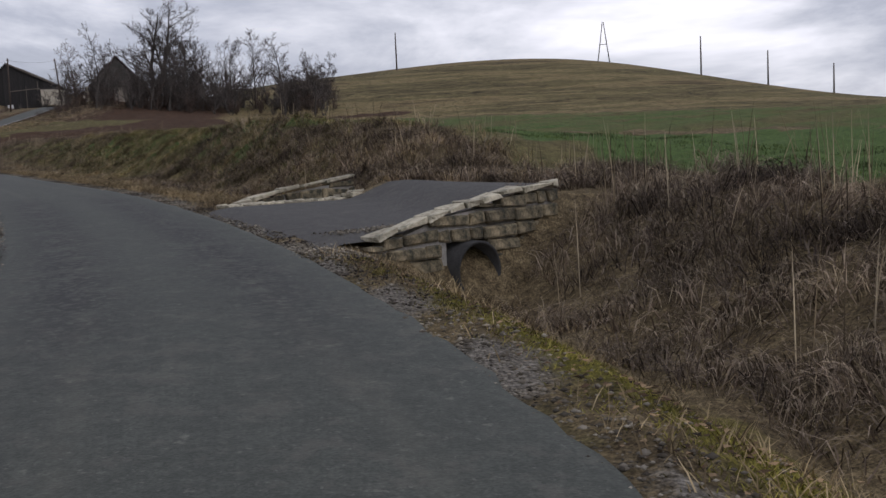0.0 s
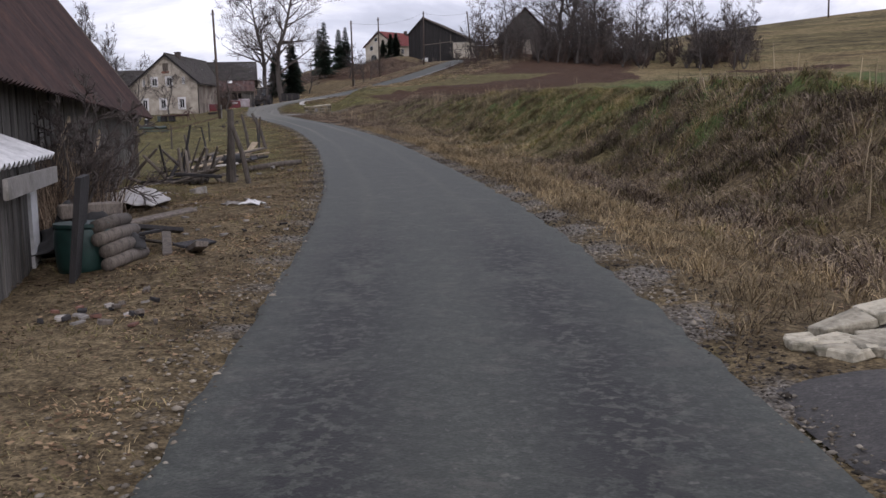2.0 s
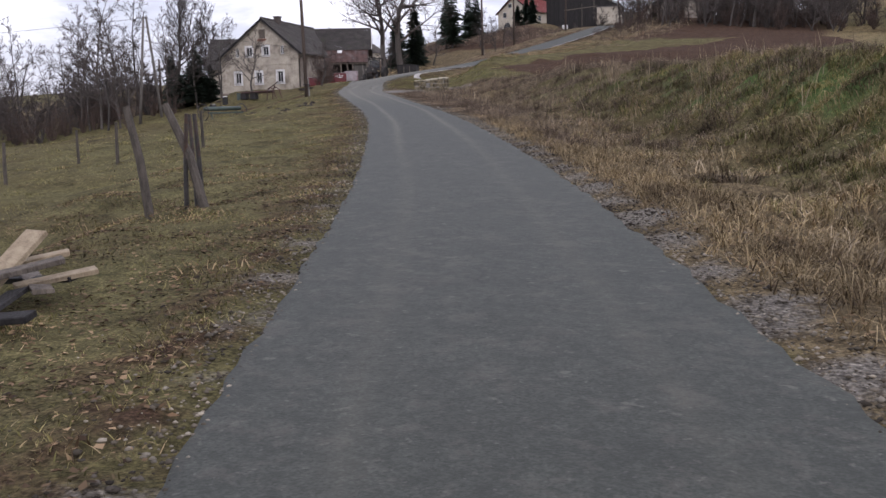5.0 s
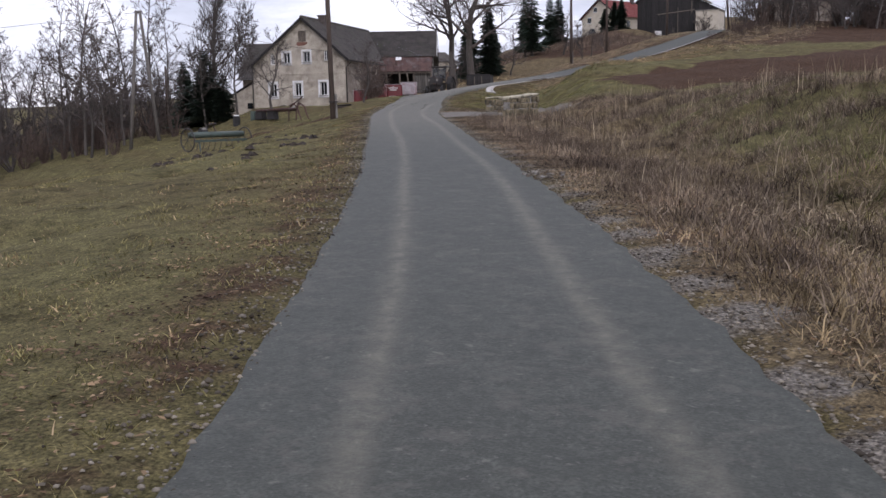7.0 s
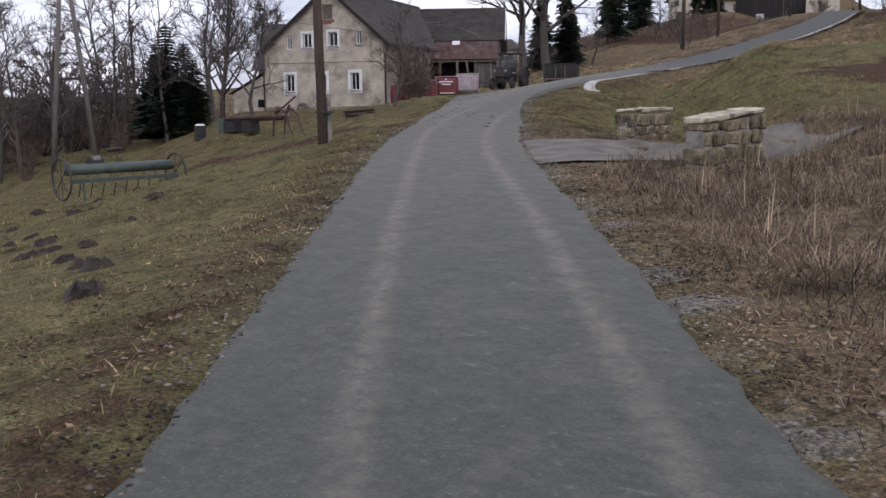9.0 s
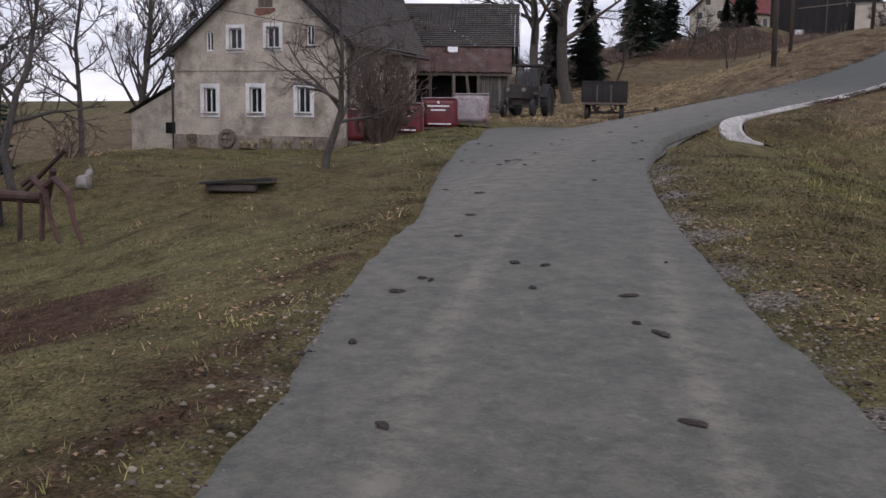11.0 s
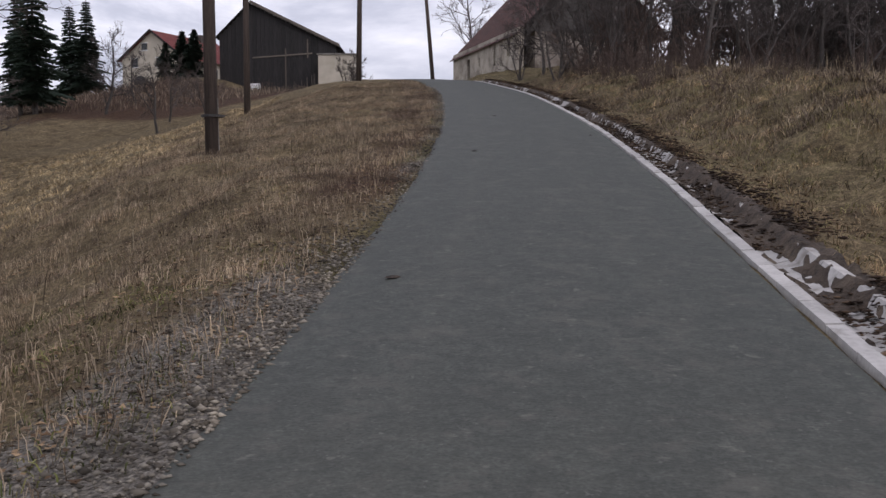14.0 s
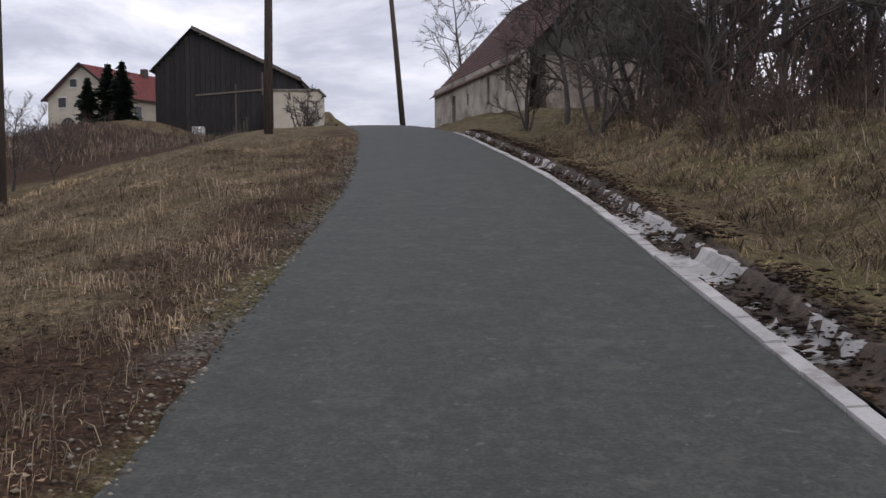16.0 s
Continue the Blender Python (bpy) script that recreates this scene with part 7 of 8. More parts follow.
for meshes in BIG + TALL + SMALL + THICK + SPREAD + POPLAR + DENSE:
    for me, mat in zip(meshes, (BARK, TWIG)):
        me.materials.append(mat)
FAN = bare_tree_meshes(44, 3.5, .17, .3, 72, .12, 5, 4, 24, .45, .1, 2, 1.2)
for meshes in BUSH + [FAN]:
    for me in meshes:
        me.materials.append(SHRUB)
NOMAT = (None, None)
tree_thing("bare_tree", "tall leafless ash tree with a thick grey trunk behind the barn", "tree", BIG[0], NOMAT, plant_at(-88.3, 147.6, 40))
tree_thing("bare_tree", "tall leafless ash tree standing close to another behind the barn", "tree", BIG[1], NOMAT, plant_at(-90.2, 145.8, 150))
tree_thing("fruit_tree", "small leafless fruit tree on the lawn before the house", "tree", SMALL[0], NOMAT, plant_at(-59.9, 91.2, 10, .72))
tree_thing("fruit_tree", "small leafless fruit tree in the pasture by the house", "tree", SMALL[1], NOMAT, plant_at(-64.0, 88.0, 70, 1.0))
tree_thing("bare_shrub", "dense leafless brown shrub beside the paved yard", "shrub", FAN, NOMAT, plant_at(-65.1, 98.7, 0, 1.0))
tree_thing("bare_shrub", "dense leafless brown shrub behind another", "shrub", FAN, NOMAT, plant_at(-66.6, 100.6, 140, .85))
tree_thing("bare_shrub", "dense leafless brown shrub by the house corner", "shrub", BUSH[1], NOMAT, plant_at(-67.6, 101.0, 80, 1.0))
tree_thing("bare_shrub", "leafless shrub climbing against the board shed", "shrub", DENSE[0], NOMAT, plant_at(-12.9, 20.4, 30, .34))
tree_thing("bare_shrub", "leafless shrub climbing against the board shed", "shrub", DENSE[0], NOMAT, plant_at(-12.2, 19.6, 130, .28))
tree_thing("bare_tree", "slender leafless poplar behind the farmhouse", "tree", POPLAR[0], NOMAT, plant_at(-101, 117, 0, 1.1))
tree_thing("bare_tree", "slender leafless poplar behind the farmhouse", "tree", POPLAR[0], NOMAT, plant_at(-98, 121, 90, .8))
tree_thing("bare_tree", "tall leafless tree at the crest of the lane", "tree", TALL[1], NOMAT, plant_at(-68.5, 211, 20, 1.1))
tree_thing("fruit_tree", "small bushy leafless tree beside the garage", "tree", DENSE[0], NOMAT, plant_at(-77.6, 194.5, 20, .62))
tree_thing("fruit_tree", "small leafless tree on the lane's bank", "tree", SMALL[0], NOMAT, plant_at(-61.0, 163.4, 60, .85))
tree_thing("bare_tree", "many-stemmed leafless tree before the roadside house", "tree", THICK[2], NOMAT, plant_at(-57.6, 157.0, 10, .95))
for x, y, kind, size in ((-58.8, 153.2, 2, .8), (-57.8, 155.4, 0, .85), (-57.2, 152.4, 2, .7), (-59.6, 158.6, 1, .75), (-56.4, 150.8, 0, .7), (-60.9, 161.5, 2, .6), (-58.6, 160.5, 1, .9)):
    tree_thing("roadside_tree", "many-stemmed leafless tree on the bank before the house", "tree", THICK[kind], NOMAT, plant_at(x, y, x * 53 % 360, size), "trees before the roadside house")
rt = random.Random(77)
# the thicket on the hillside right of the lane
k = 0
while k < 160:
    x, y = (rt.uniform(-58, -18), rt.uniform(143, 186)) if k % 2 else (rt.uniform(-58, -38), rt.uniform(146, 168))
    s_, d_, _ = (float(v[0]) for v in along(np.array([x]), np.array([y])))
    if d_ < 6.5 + rt.uniform(0, 3) or (x < -48 and y > 166) or y < 149 + (x + 58) * .12 + rt.uniform(-2, 3):
        continue
    kind = rt.random()
    meshes, size = (rt.choice(THICK), rt.uniform(.65, 1.15)) if kind < .5 else (rt.choice(BUSH), rt.uniform(.8, 1.5)) if kind < .88 else (rt.choice(TALL), rt.uniform(.6, .95))
    tree_thing("thicket_tree" if kind < .5 or kind >= .88 else "thicket_shrub", "leafless tree in the tangled hillside thicket" if kind < .5 or kind >= .88 else "leafless brown shrub in the hillside thicket", "tree" if kind < .5 or kind >= .88 else "shrub", meshes, NOMAT, plant_at(x, y, rt.uniform(0, 360), size), "hillside thicket")
    k += 1
for k in range(46):
    x, y = rt.uniform(-53, -22), rt.uniform(156, 182)
    if along(np.array([x]), np.array([y]))[1][0] < 9 or (x < -46 and y > 166):
        continue
    tree_thing("thicket_shrub", "dense leafless brown shrub in the hillside thicket", "shrub", rt.choice((DENSE[0], FAN, FAN)), NOMAT, plant_at(x, y, rt.uniform(0, 360), rt.uniform(.55, .95)), "hillside thicket")
tree_thing("bare_tree", "large spreading leafless tree standing over the thicket", "tree", SPREAD[0], NOMAT, plant_at(-51.5, 179, 60, 1.25), "")
tree_thing("bare_tree", "large spreading leafless tree standing over the thicket", "tree", SPREAD[0], NOMAT, plant_at(-46.5, 176, 200, 1.0), "")
tree_thing("bare_tree", "tall slender leafless tree on the hillside", "tree", TALL[0], NOMAT, plant_at(-31.5, 168, 200, 1.0), "")
for bx, by, bs in ((-25.5, 165, 1.15), (-22.5, 167, 1.3), (-20, 166, 1.1), (-38, 168, 1.0), (-43, 170, 1.1), (-34, 170, 1.0)):
    tree_thing("thicket_shrub", "large dense leafless bush on the hillside", "shrub", DENSE[0], NOMAT, plant_at(bx, by, 50 * bs, bs), "hillside thicket")
tree_thing("bare_tree", "tall leafless tree at the end of the thicket", "tree", TALL[0], NOMAT, plant_at(-27, 172, 60, 1.0), "")
# the wood on the far side of the pasture
for k in range(84):
    x, y = rt.uniform(-130, -78), rt.uniform(46, 108)
    if x > -80 - (y - 60) * .12 + 2:
        continue
    meshes = rt.choice(TALL + TALL + THICK)
    tree_thing("wood_tree", "slender leafless tree in the wood beyond the pasture", "tree", meshes, NOMAT, plant_at(x, y, rt.uniform(0, 360), rt.uniform(.6, .95)), "wood beyond the pasture")
for k in range(90):
    x, y = rt.uniform(-104, -78), rt.uniform(54, 100)
    tree_thing("wood_shrub", "dense leafless brown bush in the wood", "shrub", rt.choice(BUSH + DENSE[:1]), NOMAT, plant_at(x, y, rt.uniform(0, 360), rt.uniform(.7, 1.1)), "undergrowth in the wood")
for x, y, size in ((-82.3, 85.8, .62), (-80.9, 85.7, .7), (-79.3, 85.3, .6), (-77.7, 85.1, .78), (-76.2, 84.4, .66), (-75.3, 84.9, .6), (-76.8, 87.4, .56), (-73.4, 88.6, .6), (-71.0, 89.2, .58), (-69.9, 90.9, .55)):
    tree_thing("wood_tree", "slender leafless tree at the edge of the pasture", "tree", rt.choice(TALL), NOMAT, plant_at(x, y, rt.uniform(0, 360), size), "wood beyond the pasture")
for k in range(20):
    x, y = rt.uniform(-99, -82), rt.uniform(80, 96)
    tree_thing("wood_shrub", "dense leafless brown bush in the wood", "shrub", rt.choice((DENSE[0], DENSE[0], DENSE[1], FAN)), NOMAT, plant_at(x, y, rt.uniform(0, 360), rt.uniform(.45, .72)), "undergrowth in the wood")
for k in range(12):
    x, y = rt.uniform(-84, -70), rt.uniform(82, 94)
    tree_thing("garden_shrub", "leafless brown shrub at the edge of the lawn", "shrub", rt.choice(BUSH), NOMAT, plant_at(x, y, rt.uniform(0, 360), rt.uniform(.6, 1.0)), "shrubs beside the lawn")
# brown scrub at the foot of the thicket
for k in range(40):
    p = on_line(rt.uniform(148, 174), rt.uniform(4.2, 10))
    tree_thing("bank_shrub", "low leafless brown scrub at the foot of the thicket", "shrub", rt.choice(BUSH), NOMAT, plant_at(p.x, p.y, rt.uniform(0, 360), rt.uniform(.22, .5)), "scrub on the bank")
# hedges and scrub on the slope below the hill buildings
for k in range(40):
    x, y = rt.uniform(-118, -80), rt.uniform(184, 207)
    tree_thing("slope_shrub", "low leafless shrub on the slope below the barn", "shrub", rt.choice(BUSH), NOMAT, plant_at(x, y, rt.uniform(0, 360), rt.uniform(.25, .5)), "scrub on the slope")
for k in range(12):
    x, y = rt.uniform(-108, -80), rt.uniform(150, 178)
    tree_thing("slope_tree", "young leafless tree on the hillside", "tree", rt.choice(SMALL), NOMAT, plant_at(x, y, rt.uniform(0, 360), rt.uniform(.6, 1.2)), "young trees on the hillside")


def spruce_meshes(seed, h, r, open_=0.0):
    """Trunk and needled boughs of a spruce, in drooping whorls."""
    rng = random.Random(seed)
    trunk, crown = Geo(), Geo()
    trunk.tube([(0, 0, -.3), (0, 0, h * .5), (0, 0, h)], [r, r * .6, .02], 8, False)
    z = h * (.08 + open_ * .25)
    while z < h * .99:
        k = 1 - z / h
        reach = h * .21 * (k ** .75) * rng.uniform(.55, 1.15) + .12
        n = rng.randint(6, 9)
        for i in range(n):
            a = 6.283 * (i + rng.random() * .7) / n
            ln = reach * rng.uniform(.5, 1.15)
            out = Vector((math.cos(a), math.sin(a), 0))
            side = Vector((-out.y, out.x, 0))
            crown.tube([(0, 0, z), out * ln * .5 + Vector((0, 0, z - ln * .08)), out * ln + Vector((0, 0, z - ln * .28))], [.02, .014, .004], 3, False)
            m = max(5, int(ln * 11))
            for j in range(m):
                t = (j + rng.random()) / m
                c = out * ln * t + Vector((0, 0, z - ln * (.08 * t + .2 * t * t)))
                for sgn in (-1, 1):
                    w = ln * .36 * (1.15 - t) * rng.uniform(.6, 1.3) + .1
                    tip = c + side * sgn * w + out * w * .55 + Vector((0, 0, -w * rng.uniform(.2, .6)))
                    b = out * .085 + Vector((0, 0, .035))
                    crown.add([c - b, c + b, tip + b * .3, tip - b * .3 - Vector((0, 0, .05))], [(0, 1, 2, 3)])
        z += h * .021 * rng.uniform(.8, 1.3) * (1 + open_)
    return trunk.mesh("trunk", True), crown.mesh("crown")


SPRUCE = [spruce_meshes(61, 10, .16), spruce_meshes(62, 8, .13), spruce_meshes(63, 11, .18, .15)]
for meshes in SPRUCE:
    for me, mat in zip(meshes, (BARK, NEEDLE)):
        me.materials.append(mat)
for x, y, k, size, wide, lab in ((-92.7, 157.9, 0, .95, 1.2, "dark spruce on the hillside behind the barn"), (-93.8, 161.0, 1, .8, 1.1, "slim dark spruce on the hillside"), (-96.5, 158.5, 0, .8, 1.2, "dark spruce on the hillside behind the barn"),
                                 (-98.5, 162.5, 1, .9, 1.2, "dark spruce on the hillside behind the barn"), (-95.2, 173.7, 2, .95, 1.2, "open-crowned dark pine on the hillside"), (-97.5, 175.8, 2, .85, 1.2, "open-crowned dark pine on the hillside"),
                                 (-101.2, 193.2, 2, .8, 1.3, "dark pine below the cream house"), (-103.4, 194.4, 2, .82, 1.3, "dark pine below the cream house"), (-101.4, 211.0, 1, .6, 1.5, "young dark spruce before the cream house"), (-99.8, 211.6, 1, .68, 1.5, "young dark spruce before the cream house"),
                                 (-98.2, 211.0, 1, .66, 1.5, "young dark spruce before the black barn"), (-71.6, 89.8, 2, .45, 1.6, "broad dense dark conifer at the edge of the lawn"), (-72.9, 90.6, 2, .34, 1.9, "broad dense dark conifer at the edge of the lawn"), (-70.6, 90.4, 2, .3, 1.9, "low dense dark conifer at the edge of the lawn"), (-73.1, 91.9, 2, .38, 1.8, "broad dense dark conifer at the edge of the lawn"), (-73.9, 90.6, 1, .36, 2.6, "low dense dark conifer at the edge of the lawn"),
                                 (-85.0, 235.0, 1, .4, 1.4, "tiny dark spruce at the crest"), (-79.5, 95.0, 0, .5, 1.5, "dark spruce by the wood"), (-103, 150, 0, .75, 1.2, "dark spruce on the far hillside"), (-107, 156, 0, .8, 1.2, "dark spruce on the far hillside")):
    tree_thing("spruce", lab, "tree", SPRUCE[k], NOMAT, plant_at(x, y, x * 37 % 360, size) @ Matrix.Diagonal((wide, wide, 1, 1)), "conifers")


# ---- grass ----
def grass_material(name, dark, mid, light):
    mt = bpy.data.materials.new(name)
    mt.use_nodes = True
    n, l = mt.node_tree.nodes, mt.node_tree.links
    b = n["Principled BSDF"]
    b.inputs["Roughness"].default_value, b.inputs["Specular IOR Level"].default_value = .9, .15
    geo, r = n.new("ShaderNodeNewGeometry"), n.new("ShaderNodeValToRGB")
    r.color_ramp.elements.new(.5)
    for e, p, c in zip(r.color_ramp.elements, (0, .5, 1), (dark, mid, light)):
        e.position, e.color = p, (*c, 1)
    l.new(geo.outputs["Random Per Island"], r.inputs[0])
    co, tone, sh, mul = n.new("ShaderNodeTexCoord"), n.new("ShaderNodeTexNoise"), n.new("ShaderNodeValToRGB"), n.new("ShaderNodeMixRGB")
    tone.inputs["Scale"].default_value, tone.inputs["Detail"].default_value = 1.0, 7
    l.new(co.outputs["Object"], tone.inputs["Vector"])
    l.new(tone.outputs["Fac"], sh.inputs[0])
    sh.color_ramp.elements.new(.5)
    for e, p, c in zip(sh.color_ramp.elements, (.35, .5, .66), ((.34, .32, .31), (.95, .94, .88), (1.5, 1.44, 1.28))):
        e.position, e.color = p, (*c, 1)
    mul.blend_type, mul.inputs[0].default_value = "MULTIPLY", 1
    l.new(r.outputs[0], mul.inputs[1])
    l.new(sh.outputs[0], mul.inputs[2])
    l.new(mul.outputs[0], b.inputs["Base Color"])
    return mt


def blades(name, label, x, y, h, lean, width, mat, rng, matted=0.0):
    """One mesh of curved blades rooted at x, y."""
    n = len(x)
    z = lay(x, y) - .02
    s_, d_, _ = along(x, y)
    off = d_ - np.interp(s_, GUTTER_S, GUTTER_D)
    k_ = np.clip((off - .24) / 1.46, 0, 1)
    z = np.where((s_ > 113) & (s_ < 177) & (off > .2) & (off < 1.7), np.maximum(z, (gutter_z(s_) + .02) * (1 - k_) + (z - .14) * k_), z)
    a, tw = rng.rand(n) * 6.283, rng.rand(n) * 6.283
    if matted:
        a = 14 * soft_noise(x, y, 1.1, 8) + rng.normal(0, matted, n)
    dx, dy = np.cos(a) * lean * h, np.sin(a) * lean * h
    wx, wy = np.cos(tw) * width / 2, np.sin(tw) * width / 2
    drop = np.sqrt(np.clip(1 - (lean * .7) ** 2, .1, 1))
    if matted:      # long blades that arch over
        steps_ = ((-1, 0, 0), (1, 0, 0), (1, .4, .62), (-1, .4, .62), (1, .75, .74), (-1, .75, .74), (0, 1, .55))
    else:
        steps_ = ((-1, 0, 0), (1, 0, 0), (1, .55, .55), (-1, .55, .55), (0, 1, 1))
    m = len(steps_)
    P = np.empty((n, m, 3), np.float32)
    for k, (sx, t, up) in enumerate(steps_):
        w = sx * (1 - .4 * t)
        P[:, k, 0] = x + wx * w + dx * t ** 1.4
        P[:, k, 1] = y + wy * w + dy * t ** 1.4
        P[:, k, 2] = z + h * drop * up
    base = (np.arange(n) * m)[:, None]
    faces_ = [[0, 1, 2, 3], [3, 2, 4]] if m == 5 else [[0, 1, 2, 3], [3, 2, 4, 5], [5, 4, 6]]
    loops = np.concatenate([base + np.array([f]) for f in faces_], 1).astype(np.int32)
    starts = [0, 4] if m == 5 else [0, 4, 8]
    me = bpy.data.meshes.new(name)
    me.vertices.add(n * m)
    me.vertices.foreach_set("co", P.ravel())
    me.loops.add(loops.size)
    me.loops.foreach_set("vertex_index", loops.ravel())
    me.polygons.add(len(starts) * n)
    me.polygons.foreach_set("loop_start", (np.arange(n)[:, None] * loops.shape[1] + np.array([starts])).astype(np.int32).ravel())
    me.update(calc_edges=True)
    me.materials.append(mat)
    return tagged(new(name, me), label, "grass", kind="stuff")


def sown(rng, n, s0, s1, d0, d1, clump=7, tight=.09, patch=2.5, keep=.45, seed=0):
    """Roots in clumps over a strip of the road's coordinates, thinned by a patchy noise."""
    m = n // clump
    s, d = rng.uniform(s0, s1, m), rng.uniform(d0, d1, m)
    cx, cy = np.interp(s, RUN, LINE[:, 0]), np.interp(s, RUN, LINE[:, 1])
    tx, ty = np.interp(s, RUN, TANG[:, 0]), np.interp(s, RUN, TANG[:, 1])
    x, y = cx + d * ty, cy - d * tx
    ok = soft_noise(x, y, patch, seed + 3) + rng.uniform(-.3, .3, m) > keep
    x, y = np.repeat(x[ok], clump), np.repeat(y[ok], clump)
    x, y = x + rng.normal(0, tight, len(x)), y + rng.normal(0, tight, len(x))
    s, d, _ = along(x, y)
    over = np.where(d > 0, d - np.interp(s, EDGE_S, EDGE_R), -d - np.interp(s, EDGE_S, EDGE_L))
    free = over > .08 + rng.rand(len(x)) * .35 + np.where((d > 0) & (s > 17) & (s < 64), .22, 0)
    free &= ~inside(x, y, YARD_OUTLINE + [(-57.6, 108), (-56.3, 99), (-53.6, 90)])
    free &= ~inside(x, y, [(-1.2, 9.6), (-3.7, 14.9), (-3.75, 16.3), (-1.5, 17.75), (2.1, 14.4)])
    free &= ~inside(x, y, [(-43.97, 75.81), (-46.74, 79.43), (-42.28, 82.65), (-39.91, 79.53)])
    free &= ~inside(x, y, PLOUGHED)
    free &= ~((np.abs(d - np.interp(s, GUTTER_S, GUTTER_D)) < .3) & (s > 110))
    n_ = np.array((-(PARAPET_B - PARAPET_A)[1], (PARAPET_B - PARAPET_A)[0])) / np.linalg.norm(PARAPET_B - PARAPET_A)
    q = (x - PARAPET_A[0]) * n_[0] + (y - PARAPET_A[1]) * n_[1]
    free &= ~((q > -.15) & (q < .5) & (d < 6) & (d > 1.5) & (s < 16) & (s > 8))
    free &= np.hypot(x - .55, y - 10.9) > .75
    return x[free], y[free]


DRYGRASS = grass_material("dry_grass", (.07, .053, .034), (.26, .2, .122), (.46, .37, .235))
BROWNGRASS = grass_material("brown_bank_grass", (.04, .031, .024), (.2, .158, .11), (.54, .455, .34))
OLIVE = grass_material("olive_grass", (.042, .041, .015), (.19, .175, .076), (.37, .325, .165))
TANGRASS = grass_material("tan_meadow_grass", (.08, .056, .037), (.31, .226, .142), (.54, .42, .27))
MOSSY = grass_material("yellow_moss", (.05, .05, .012), (.18, .165, .04), (.34, .3, .09))
GOLDGRASS = grass_material("golden_meadow_grass", (.12, .09, .055), (.42, .33, .205), (.66, .54, .35))
GREENGRASS = grass_material("wheat_green", (.035, .058, .02), (.072, .108, .038), (.12, .16, .06))
MOSSGRASS = grass_material("short_green_grass", (.028, .034, .012), (.105, .118, .04), (.25, .245, .098))
WEEDS = grass_material("dead_brown_weeds", (.04, .03, .026), (.15, .115, .092), (.36, .295, .235))
ROSEGRASS = grass_material("rose_brown_dead_grass", (.075, .057, .045), (.27, .208, .152), (.5, .41, .31))
rg = np.random.RandomState(5)
